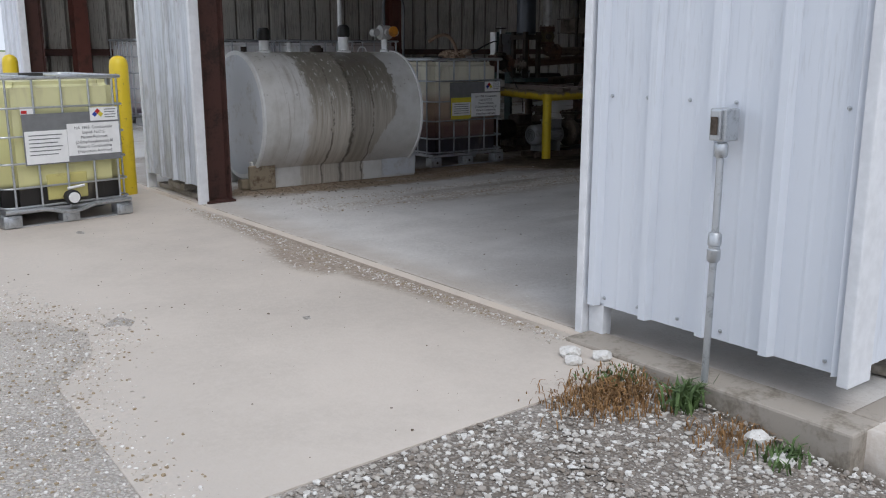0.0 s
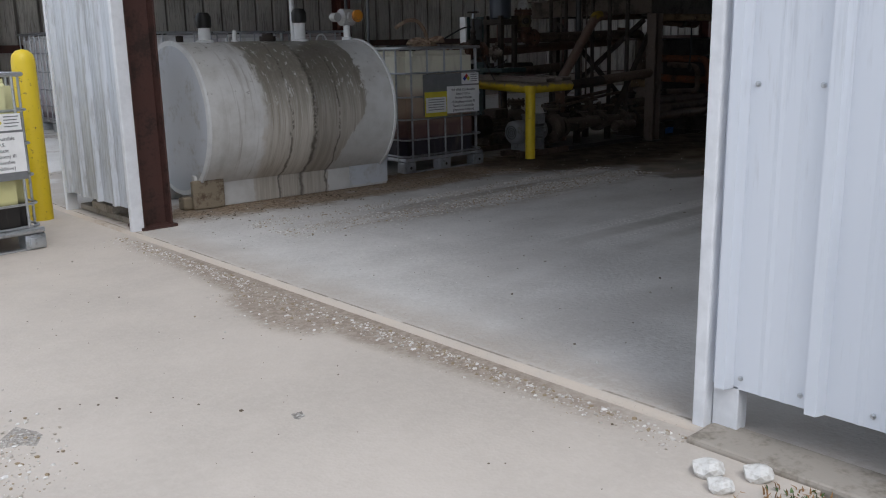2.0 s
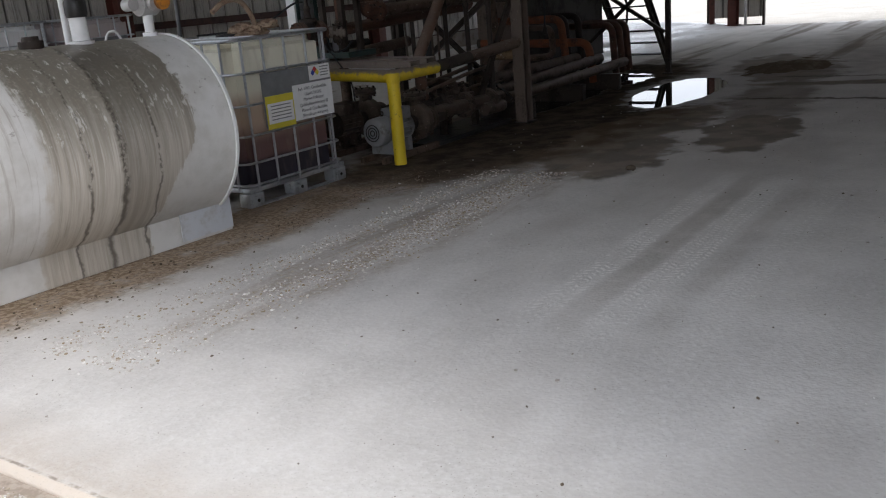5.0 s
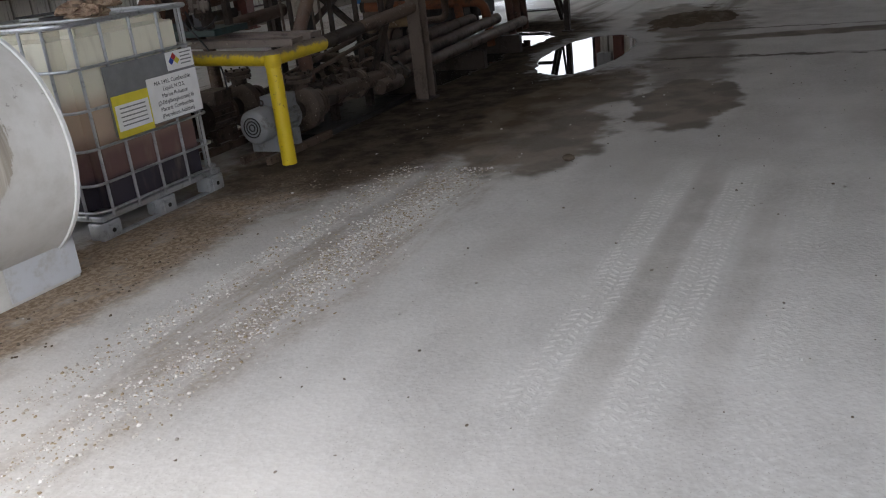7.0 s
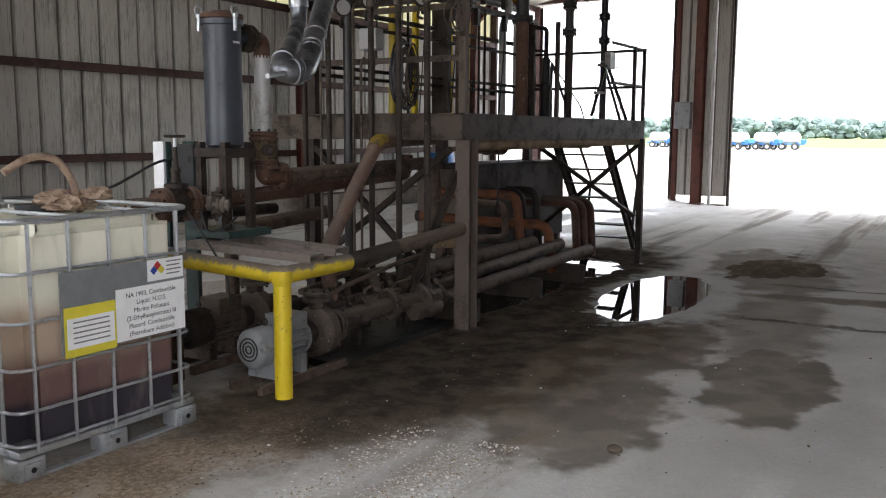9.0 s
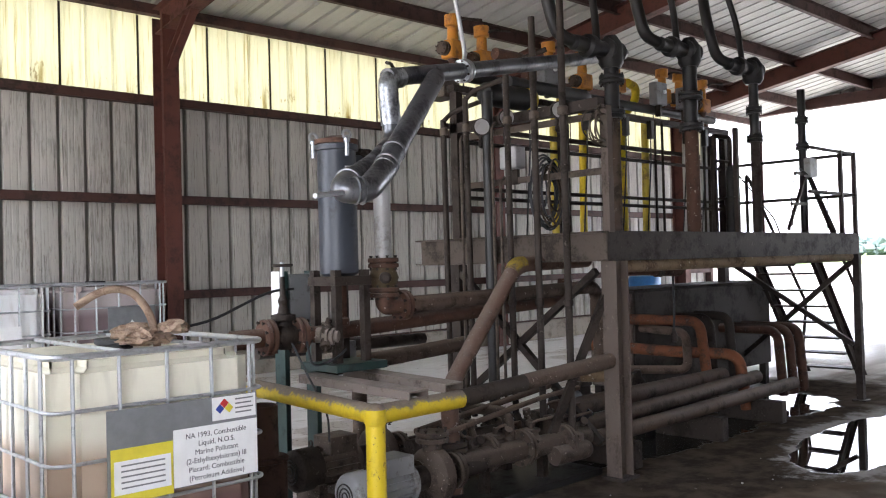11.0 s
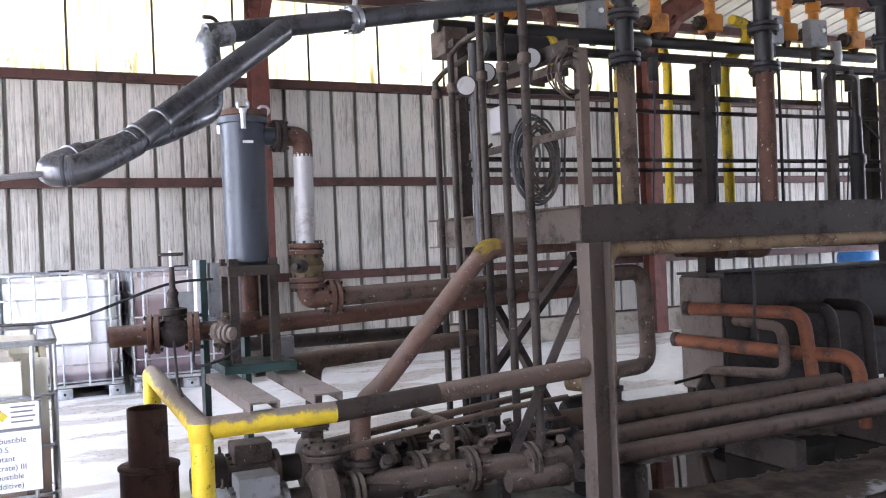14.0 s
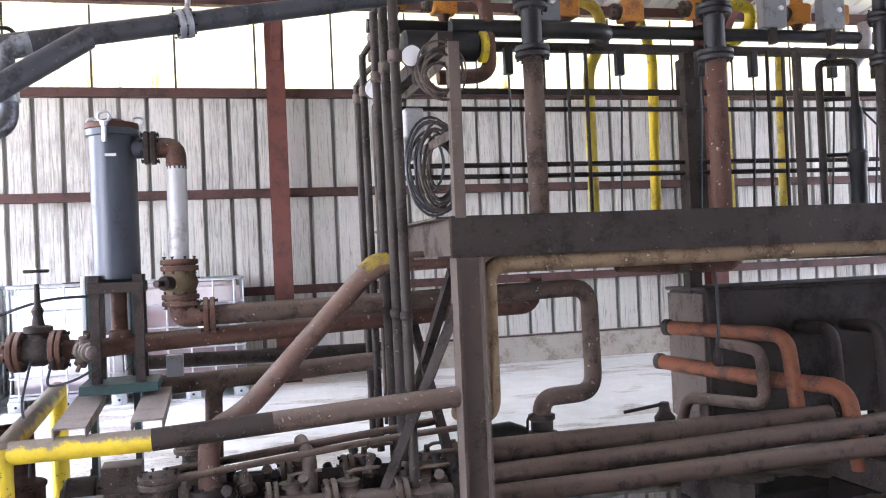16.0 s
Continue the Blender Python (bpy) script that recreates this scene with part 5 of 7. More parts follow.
# ---- piping on and under the rack ----
BOLT = part("bolt_pattern", turned((0, 0, -0.5), (0, 0, 1), [(0, 1), (0.06, 1), (0.061, 0.6), (0.94, 0.6), (0.941, 1), (1, 1)], 6), M_STEEL).data
bpy.data.objects.remove(bpy.data.objects["bolt_pattern"])


def bolted(at, axis, r, mat, parent, wide=1.75, thick=0.03):
    """A pair of flanges on a pipe, with its bolts."""
    R = r * wide
    at, axis = Vector(at), Vector(axis).normalized()
    f = part("flange", turned(at - axis * thick * 1.12, axis, [(0, R * 0.96), (thick * 0.15, R), (thick * 0.85, R), (thick, R * 0.96), (thick, R * 0.8), (thick * 1.24, R * 0.8), (thick * 1.24, R * 0.96), (thick * 1.4, R), (thick * 2.1, R), (thick * 2.24, R * 0.96)], 20), mat, parent, "", True)
    if parent.parent is None:
        turn = axis.to_track_quat("Z", "Y").to_matrix().to_4x4()
        for k in range(8):
            a = math.tau * (k + 0.5) / 8
            o = again_mesh(BOLT, "bolt", f, Matrix.Translation(at - OFF[f]) @ turn @ pose(0.86 * R * math.cos(a), 0.86 * R * math.sin(a), 0) @ Matrix.Diagonal((R * 0.10, R * 0.10, thick * 3.3, 1)))
    return f


def again_mesh(me, name, parent, m):
    o = new(name, me)
    o.parent = parent
    o.matrix_basis = m
    return o


def pipe(name, pts, r, mat, bend=0.0, label="", parent=None, n=14):
    return part(name, tube(pts, r, n, bend), mat, parent, label, True)


def joint(at, axis, r, mat, parent=None, **kw):
    return bolted(at, axis, r, mat, parent, **kw)


# row of slim lifting pipes at the end of the rack
lift = thing("control_pipes", (9.69, 8.4, 0.33), "row of slim dark vertical pipes at the rack's end", "pipework")
for y, z0, z1, r in ((9.06, 0.33, 2.76, 0.024), (8.80, 0.36, 2.90, 0.024), (8.36, 0.40, 3.05, 0.025), (8.09, 0.34, 3.4, 0.026), (7.82, 0.36, 3.6, 0.027)):
    q = pipe("riser", [(9.69, y, z0), (9.675, y, z1)], r, M_STEEL, parent=lift)
    part("collar", turned((9.68, y, 2.63), (0, 0, 1), [(0, r), (0.01, r * 1.5), (0.06, r * 1.5), (0.07, r)], 12), M_LIGHTSTEEL, q, "", True)
    part("collar", turned((9.683, y, 1.25), (0, 0, 1), [(0, r), (0.01, r * 1.3), (0.04, r * 1.3), (0.05, r)], 12), M_STEEL, q, "", True)
    if z1 < 3.2:
        pipe("link", [(9.675, y, z1 - 0.01), (9.72, y - 0.06, z1 + 0.06), (9.80, y - 0.3, z1 + 0.12)], r * 0.8, M_STEEL, 0.05, parent=lift)
for y, z0, z1 in ((8.95, 0.5, 2.6), (8.60, 0.5, 2.65), (8.52, 0.5, 2.2)):
    pipe("conduit", [(9.76, y, z0), (9.76, y, z1), (9.83, y + 0.02, z1 + 0.05)], 0.012, M_LIGHTSTEEL, 0.03, parent=lift, n=8)
pipe("thick_riser", [(9.80, 8.68, 0.3), (9.80, 8.68, 2.95)], 0.045, M_BLACK, parent=lift)

# filter vessel on its stand, with the outlet line
filt = thing("filter_vessel", (8.17, 8.52, 0.86), "grey-blue cylindrical filter vessel on a steel stand", "filter")
FX, FY = 8.17, 8.52
part("vessel", turned((FX, FY, 1.52), (0, 0, 1), [(0, 0.10), (0.02, 0.128), (0.82, 0.128), (0.825, 0.145), (0.86, 0.145), (0.865, 0.128)], 32), M_NAVY, filt, "", True)
part("lid", turned((FX, FY, 2.386), (0, 0, 1), [(0, 0.145), (0.03, 0.145), (0.035, 0.10), (0.055, 0.06), (0.06, 0.01)], 28), M_RUST, filt, "rust-brown closed lid", True)
for a in (20, 140, 260):
    c, s = math.cos(radians(a)), math.sin(radians(a))
    x, y = FX + 0.15 * c, FY + 0.15 * s
    e = part("eye_bolt", turned((x, y, 2.30), (0, 0, 1), [(0, 0.014), (0.09, 0.014), (0.09, 0.022), (0.11, 0.022)], 8), M_GALV, filt, "", True)
    bm = bmesh.new()
    ringp = [(x + 0.032 * math.cos(k), y, 2.436 + 0.028 * math.sin(k)) for k in [math.tau * i / 12 for i in range(13)]]
    sweep(bm, ringp, 0.009, 6)
    part("eye", bm, M_GALV, e, "", True)
for sx in (-1, 1):
    for sy in (-1, 1):
        bm = bmesh.new()
        bar(bm, (FX + sx * 0.115, FY + sy * 0.115, 0.965), (FX + sx * 0.115, FY + sy * 0.115, 1.56), 0.05, 0.05, (0, 1, 0))
        part("stand_leg", bm, M_STEEL, filt)
part("stand_ring", boxes((FX - 0.15, FX + 0.15, FY - 0.15, FY + 0.15, 1.46, 1.52), bevel=0.006), M_STEEL, filt)
part("drain", turned((FX, FY, 1.20), (0, 0, 1), [(0, 0.06), (0.04, 0.06), (0.05, 0.045), (0.26, 0.045)], 16), M_RUST, filt, "", True)
part("base_plate", boxes((FX - 0.20, FX + 0.21, FY - 0.22, FY + 0.18, 0.915, 0.965), bevel=0.004), M_GREEN, filt, "dark green base plate")
part("plate_tag", boxes((FX - 0.03, FX + 0.03, FY - 0.132, FY - 0.128, 2.22, 2.235)), M_WHITE, filt)
# outlet: stub, flange, elbow, grey spool, valve, elbow
out = thing("filter_outlet_line", (8.51, 8.48, 0.9), "filter outlet line with grey spool, valve and rusty elbows", "pipework")
pipe("stub", [(FX + 0.11, FY - 0.02, 2.27), (8.42, FY - 0.03, 2.275)], 0.055, M_NAVY, parent=out)
joint((8.375, FY - 0.03, 2.275), (1, 0, 0), 0.055, M_STEEL, out)
pipe("elbow", [(8.40, 8.49, 2.275), (8.515, 8.48, 2.275), (8.515, 8.48, 2.15)], 0.058, M_RUST, 0.10, "rust-red pipe elbow", out)
pipe("spool", [(8.515, 8.48, 2.165), (8.51, 8.475, 1.62)], 0.058, M_GREYPIPE, 0, "grey painted pipe spool", out)
joint((8.51, 8.475, 1.60), (0, 0, 1), 0.06, M_RUST, out)
part("valve_body", turned((8.51, 8.475, 1.42), (0, 0, 1), [(0, 0.085), (0.04, 0.09), (0.08, 0.105), (0.12, 0.09), (0.165, 0.085)], 18), M_VALVE, out, "olive-brown rusty valve body", True)
part("valve_stem", turned((8.46, 8.40, 1.50), (-0.6, -0.8, 0), [(0, 0.04), (0.06, 0.04), (0.07, 0.02), (0.12, 0.02)], 12), M_STEEL, out, "", True)
joint((8.51, 8.475, 1.40), (0, 0, 1), 0.06, M_RUST, out)
pipe("elbow", [(8.51, 8.475, 1.385), (8.51, 8.472, 1.305), (8.64, 8.47, 1.305)], 0.062, M_RUST, 0.11, "rust-red pipe elbow", out)
joint((8.665, 8.47, 1.305), (1, 0, 0), 0.06, M_RUST, out)
pipe("main", [(8.66, 8.47, 1.305), (11.09, 8.62, 1.345), (10.99 + 0.09, 8.58, 0.66), (10.68, 8.50, 0.66), (10.67, 8.48, 0.45)], 0.058, M_TANPIPE, 0.13, "dusty brown pipe with a looped end", out)
part("valve_foot", turned((10.67, 8.48, 0.40), (0, 0, 1), [(0, 0.10), (0.05, 0.10), (0.06, 0.07), (0.12, 0.07), (0.13, 0.085), (0.16, 0.085)], 16), M_STEEL, out, "", True)
part("valve_handle", tube([(10.55, 8.42, 0.42), (10.55, 8.41, 0.56), (10.60, 8.41, 0.58)], 0.009, 8, 0.03), M_STEEL, out, "", True)
# inlet: rusty line with a gate valve
inlet = thing("filter_inlet_line", (7.7, 8.5, 0.8), "rusty inlet line with flanges and a handwheel valve", "pipework")
pipe("pipe_end", [(7.40, 8.60, 1.15), (7.62, 8.56, 1.155)], 0.06, M_RUST, parent=inlet)
joint((7.63, 8.555, 1.155), (1, -0.15, 0), 0.06, M_RUST, inlet, wide=1.9)
bm = turned((7.65, 8.55, 1.155), (1, -0.12, 0), [(0, 0.06), (0.06, 0.085), (0.12, 0.085), (0.17, 0.06)], 18)
lathe(bm, (7.74, 8.54, 1.18), (0, 0, 1), [(0, 0.06), (0.07, 0.055), (0.08, 0.078), (0.11, 0.078), (0.12, 0.035), (0.17, 0.026), (0.20, 0.034), (0.23, 0.018), (0.35, 0.014)], 16)
gate = part("gate_valve", bm, M_STEEL, inlet, "", True)
part("stem", turned((7.74, 8.54, 1.50), (0, 0, 1), [(0, 0.012), (0.12, 0.012)], 8), M_GALV, gate, "", True)
bm = bmesh.new()
sweep(bm, [(7.74 + 0.06 * math.cos(k), 8.54 + 0.06 * math.sin(k), 1.60) for k in [math.tau * i / 16 for i in range(17)]], 0.010, 6)
for k in (0, 60, 120):
    c, s = 0.06 * math.cos(radians(k)), 0.06 * math.sin(radians(k))
    sweep(bm, [(7.74 - c, 8.54 - s, 1.595), (7.74 + c, 8.54 + s, 1.595)], 0.006, 6)
part("handwheel", bm, M_STEEL, gate, "", True)
joint((7.845, 8.53, 1.155), (1, -0.12, 0), 0.06, M_RUST, inlet, wide=1.9)
pipe("run", [(7.85, 8.53, 1.155), (8.06, 8.50, 1.15), (8.20, 8.55, 1.16), (10.35, 8.68, 1.235), (10.72, 8.7, 1.24), (10.74, 8.70, 1.42)], 0.055, M_RUST, 0.12, "", inlet)
bm = turned((7.99, 8.45, 1.16), (0.2, -0.3, 1), [(0, 0.03), (0.04, 0.03), (0.045, 0.042), (0.06, 0.042), (0.065, 0.02), (0.10, 0.02)], 12)
lathe(bm, (7.99, 8.45, 1.13), (-0.4, -0.6, -1), [(0, 0.026), (0.04, 0.026), (0.045, 0.036), (0.07, 0.036), (0.075, 0.012), (0.11, 0.012)], 12)
part("bleed_fitting", bm, M_GREASE, inlet, "", True)
part("nozzle", turned((7.96, 8.50, 1.15), (0.55, -0.83, -0.08), [(0, 0.05), (0.04, 0.05), (0.045, 0.034), (0.07, 0.034), (0.072, 0.052), (0.088, 0.052), (0.09, 0.036), (0.105, 0.036), (0.107, 0.055), (0.125, 0.055), (0.127, 0.038), (0.15, 0.038), (0.155, 0.024), (0.157, 0.008)], 16), M_DUSTPLATE, inlet, "scuffed dusty hose nozzle", True)
pipe("cable", [(7.83, 8.42, 1.12), (7.80, 8.33, 0.97), (7.95, 8.30, 1.0), (8.06, 8.32, 1.06)], 0.008, M_RUBBER, 0.06, "black cable", inlet, 6)
pipe("cable", [(7.72, 8.42, 1.12), (7.70, 8.2, 0.9), (7.76, 8.12, 0.72), (7.75, 8.1, 0.55)], 0.007, M_RUBBER, 0.08, "black cable", inlet, 6)
pipe("cable", [(8.02, 8.84, 1.44), (7.75, 8.7, 1.44), (7.2, 8.6, 1.25), (6.75, 8.9, 1.24)], 0.009, M_RUBBER, 0.2, "black cable", inlet, 6)
pipe("drip_pipe", [(8.28, 8.96, 0.86), (9.0, 9.02, 0.88), (9.93, 9.06, 0.92)], 0.06, M_TANPIPE, 0.0, "dusty low pipe", inlet)
pipe("down_pipe", [(9.1, 8.98, 0.885), (8.67, 8.98, 0.88), (8.66, 8.96, 0.3)], 0.055, M_TANPIPE, 0.13, "", inlet)
pipe("far_line", [(8.2, 9.6, 0.95), (9.9, 9.62, 0.93)], 0.05, M_STEEL, 0.0, "", inlet)

# small grey switch box with green frame on the skid
sw = thing("switch_box", (8.10, 8.88, 0.9), "grey switch box on a dark green frame", "switch box")
part("body", boxes((8.01, 8.20, 8.86, 8.96, 1.20, 1.54), bevel=0.008), M_MOTOR, sw)
for x in (7.97, 8.22):
    part("frame_post", boxes((x - 0.018, x + 0.018, 8.85, 8.97, 0.0, 1.56)), M_GREEN, sw)
part("white_edge", boxes((7.925, 7.95, 8.86, 8.96, 1.20, 1.56), bevel=0.003), M_WHITE, sw)
part("junction", boxes((8.40, 8.50, 8.78, 8.86, 0.93, 1.06), bevel=0.006), M_MOTOR, sw, "small grey junction box")

# channels laid across the rail
ch = thing("skid_channel", (8.0, 8.1, 0.82), "dusty upturned steel channel laid across the guard rail", "channel", "channels on the rail")
for i, (a, b) in enumerate((((8.02, 7.60, 0.86), (8.00, 8.66, 0.885)), ((8.36, 7.66, 0.86), (8.36, 8.66, 0.885)))):
    if i:
        ch = thing("skid_channel", (8.3, 8.1, 0.82), "dusty upturned steel channel laid across the guard rail", "channel", "channels on the rail")
    bm = bmesh.new()
    bar(bm, a, b, 0.15, 0.010)
    d = (Vector(b) - Vector(a)).normalized()
    s = d.cross(Vector((0, 0, 1))).normalized()
    for k in (-1, 1):
        o = s * k * 0.071 - Vector((0, 0, 0.026))
        bar(bm, Vector(a) + o, Vector(b) + o, 0.008, 0.045)
    part("channel", bm, M_DUSTPLATE, ch)

# slanting pipe from the rail up to the rack
slant = thing("slanting_pipe", (8.85, 8.1, 0.3), "scuffed brown pipe slanting up to the rack", "pipe")
pipe("pipe", [(8.62, 7.95, 0.10), (8.64, 8.0, 0.72), (8.83, 8.16, 0.78), (9.60, 8.24, 1.56), (10.5, 8.27, 1.58)], 0.058, M_SCUFFED, 0.14, "", slant)
part("yellow_joint", tube([(9.545, 8.235, 1.505), (9.60, 8.24, 1.56), (9.675, 8.243, 1.563)], 0.0605, 14, 0.08), M_YELLOW_DULL, slant, "chipped yellow pipe elbow", True)
joint((8.63, 7.97, 0.40), (0, 0, 1), 0.058, M_STEEL, slant)


# ---- pump sets ----
def pump_set(x, y, z, s, paint, label, cowl=None):
    """Motor with its fan end towards -x, coupling guard and pump casing."""
    t = thing("pump_set", (x, y, 0), label, "pump", "pumps on the skid")
    R = 0.115 * s
    m = part("motor", turned((x, y, z), (1, 0, 0), [(0, R), (0.36 * s, R), (0.37 * s, R * 1.1), (0.40 * s, R * 1.1)], 28), paint, t, "", True)
    for k in range(16):
        a = math.tau * k / 16
        c = Vector((0, math.cos(a), math.sin(a)))
        bm = bmesh.new()
        bar(bm, Vector((x + 0.10 * s, y, z)) + c * R * 1.05, Vector((x + 0.36 * s, y, z)) + c * R * 1.05, 0.006, R * 0.22, tuple(c))
        part("fin", bm, paint, m)
    c = part("fan_cowl", turned((x - 0.10 * s, y, z), (1, 0, 0), [(0, R * 0.75), (0.012, R * 1.05), (0.03, R * 1.18), (0.18 * s, R * 1.2), (0.19 * s, R)], 28), cowl or paint, t, "round fan cowl", True)
    for k in range(1, 4):
        bm = bmesh.new()
        sweep(bm, [(x - 0.103 * s, y + R * 0.22 * k * math.cos(q), z + R * 0.22 * k * math.sin(q)) for q in [math.tau * i / 20 for i in range(21)]], 0.005, 6)
        part("grille_ring", bm, M_BLACK, c, "", True)
    part("terminal_box", boxes((x + 0.12 * s, x + 0.34 * s, y - R * 1.2, y + R * 0.5, z + R * 0.75, z + R * 1.75), bevel=0.008), paint, t, "square terminal box")
    e = part("lifting_eye", turned((x + 0.06 * s, y, z + R), (0, 0, 1), [(0, 0.012), (0.03, 0.012)], 8), M_STEEL, t, "", True)
    bm = bmesh.new()
    sweep(bm, [(x + 0.06 * s, y + 0.018 * math.cos(q), z + R + 0.045 + 0.018 * math.sin(q)) for q in [math.tau * i / 12 for i in range(13)]], 0.006, 6)
    part("ring", bm, M_STEEL, e, "", True)
    for k in (0.06, 0.30):
        part("foot", boxes((x + k * s - 0.03, x + k * s + 0.03, y - R * 1.15, y + R * 1.15, 0.06, z - R * 0.8)), paint, t)
    part("coupling_guard", turned((x + 0.40 * s, y, z), (1, 0, 0), [(0, R * 0.7), (0.13 * s, R * 0.7)], 20), M_STEEL, t, "", True)
    px = x + 0.53 * s
    bm = turned((px, y, z), (1, 0, 0), [(0, R * 0.8), (0.02, R * 1.35), (0.05, R * 1.6), (0.13 * s, R * 1.6), (0.16 * s, R * 1.2), (0.19 * s, R * 0.7)], 28)
    lathe(bm, (px + 0.09 * s, y, z), (0, 0, 1), [(0, R * 0.6), (R * 2.2, R * 0.55)], 16)
    p = part("casing", bm, M_GREASE, t, "grimy round pump casing", True)
    bolted((px + 0.09 * s, y, z + R * 2.2), (0, 0, 1), R * 0.55, M_GREASE, t)
    pipe("suction", [(px + 0.18 * s, y, z), (px + 0.55 * s, y + 0.01, z)], R * 0.62, M_STEEL, parent=t)
    bolted((px + 0.27 * s, y, z), (1, 0, 0), R * 0.62, M_GREASE, t)
    part("base_rail", boxes((x - 0.14 * s, px + 0.24 * s, y - R * 1.3, y - R * 0.9, 0.0, 0.06), bevel=0.005), M_TANPIPE, t)
    part("base_rail", boxes((x - 0.14 * s, px + 0.24 * s, y + R * 0.9, y + R * 1.3, 0.0, 0.06), bevel=0.005), M_TANPIPE, t)
    return t


pump_set(7.80, 7.90, 0.27, 0.95, M_MOTOR, "pump with a grey electric motor on a dirty base", M_MOTOR)
pump_set(7.92, 8.62, 0.28, 1.0, M_GREASE, "dark grimy pump and motor behind the guard rail", M_STEEL)

# tangle of valves between pumps and rack
val = thing("valve_manifold", (9.3, 7.95, 0), "greasy manifold of flanges, valves and elbows", "pipework")
for x, y, z in ((8.95, 7.98, 0.30), (9.25, 7.92, 0.30), (9.62, 7.86, 0.29), (9.05, 8.35, 0.34), (9.4, 8.3, 0.34), (9.75, 8.2, 0.34), (9.7, 8.02, 0.33)):
    bolted((x, y, z), (1, 0, 0), 0.085, M_GREASE, val, 1.5)
    k = part("valve", turned((x + 0.10, y, z - 0.09), (0, 0, 1), [(0, 0.05), (0.04, 0.09), (0.13, 0.09), (0.16, 0.055), (0.18, 0.05), (0.185, 0.065), (0.205, 0.065), (0.21, 0.02), (0.25, 0.015)], 16), M_GREASE, val, "", True)
    part("valve_lever", tube([(x + 0.10, y, z + 0.14), (x + 0.12, y - 0.03, z + 0.17), (x + 0.26, y - 0.06, z + 0.18)], 0.010, 8, 0.03), M_TANPIPE, k, "", True)
for pts, r, m in (([(8.3, 7.94, 0.30), (9.9, 7.86, 0.29)], 0.07, M_GREASE), ([(8.6, 8.36, 0.33), (10.0, 8.2, 0.34)], 0.07, M_STEEL),
                  ([(8.45, 7.86, 0.52), (9.6, 8.0, 0.60), (10.0, 8.0, 0.62)], 0.018, M_TANPIPE), ([(8.4, 8.06, 0.52), (9.9, 8.2, 0.63)], 0.022, M_TANPIPE), ([(9.15, 7.95, 0.3), (9.15, 7.95, 0.55), (9.15, 8.4, 0.55)], 0.04, M_GREASE),
                  ([(9.45, 7.80, 0.22), (9.80, 7.78, 0.22), (9.82, 7.9, 0.22)], 0.065, M_GREASE)):
    pipe("line", pts, r, m, 0.08, "", val)
for i in range(26):
    x, y = random.uniform(8.7, 9.95), random.uniform(7.9, 8.4)
    z = random.uniform(0.33, 0.43)
    part("fitting", turned((x, y, z - 0.03), (random.uniform(-0.3, 0.3), random.uniform(-1, 1), random.uniform(0.2, 1)), [(0, 0.02), (0.01, 0.035), (0.05, 0.035), (0.06, 0.022), (0.10, 0.022), (0.11, 0.03), (0.13, 0.03)], 8), random.choice((M_STEEL, M_GREASE, M_GREASE, M_LOWPIPE, M_BLACK)), val, "", True)
part("foot_plate", boxes((8.4, 9.98, 7.78, 8.35, 0.0, 0.05), bevel=0.01), M_BLACK, val)
for x in (8.9, 9.5):
    for y in (7.95, 8.3):
        part("stand", boxes((x - 0.03, x + 0.03, y - 0.03, y + 0.03, 0.045, 0.26)), M_STEEL, val)

# long lines under the rack
low = thing("floor_pipes", (11.4, 8.0, 0), "three long dusty pipes low under the rack", "pipework")
for y0, z0, x1, y1, z1, r in ((8.18, 0.43, 12.6, 8.25, 0.42, 0.075), (7.97, 0.335, 12.9, 8.05, 0.39, 0.065), (7.80, 0.27, 13.3, 7.86, 0.30, 0.06)):
    pipe("line", [(9.95, y0, z0), (x1, y1, z1)], r, M_LOWPIPE, 0, "", low, 16)
for x in (10.3, 11.6, 12.7):
    part("sleeper", boxes((x - 0.05, x + 0.05, 7.68, 8.35, 0.0, 0.205), bevel=0.01), M_STEEL, low)
bm = turned((10.25, 8.45, 0.43), (1, 0, 0), [(0, 0.06), (0.05, 0.10), (0.2, 0.11), (0.3, 0.07)], 14)
part("lump_valve", bm, M_BLACK, low, "", True)
pipe("tap_lever", [(11.25, 8.5, 0.52), (11.52, 8.52, 0.545)], 0.012, M_STEEL, 0, "", low, 8)
part("tap", turned((11.55, 8.52, 0.40), (0, 0, 1), [(0, 0.06), (0.06, 0.07), (0.10, 0.04), (0.16, 0.03)], 12), M_STEEL, low, "", True)

# orange branch pipes in front of the trough tank
br = thing("branch_pipes", (12.3, 8.7, 0), "orange rusty branch pipes before the trough tank", "pipework")
a = pipe("upper_branch", [(11.98, 9.19, 0.985), (12.39, 8.36, 0.96), (12.43, 8.30, 0.27)], 0.052, M_ORANGE, 0.12, "", br)
b = pipe("lower_branch", [(12.00, 9.36, 0.71), (12.28, 8.55, 0.66), (12.62, 8.08, 0.63), (12.66, 8.04, 0.10)], 0.055, M_ORANGE, 0.14, "", br)
for at, ax, p_ in (((11.96, 9.23, 0.986), (0.44, -0.9, 0), a), ((11.985, 9.41, 0.712), (0.33, -0.94, 0), b)):
    part("end_cap", turned(at, ax, [(0, 0.045), (0.01, 0.062), (0.05, 0.062), (0.06, 0.053)], 16), M_STEEL, p_, "", True)
pipe("inner_branch", [(12.25, 8.94, 0.88), (12.23, 8.42, 0.86), (12.23, 8.40, 0.50), (12.02, 9.05, 0.48), (12.0, 9.12, 0.25)], 0.042, M_TANPIPE, 0.10, "", br)
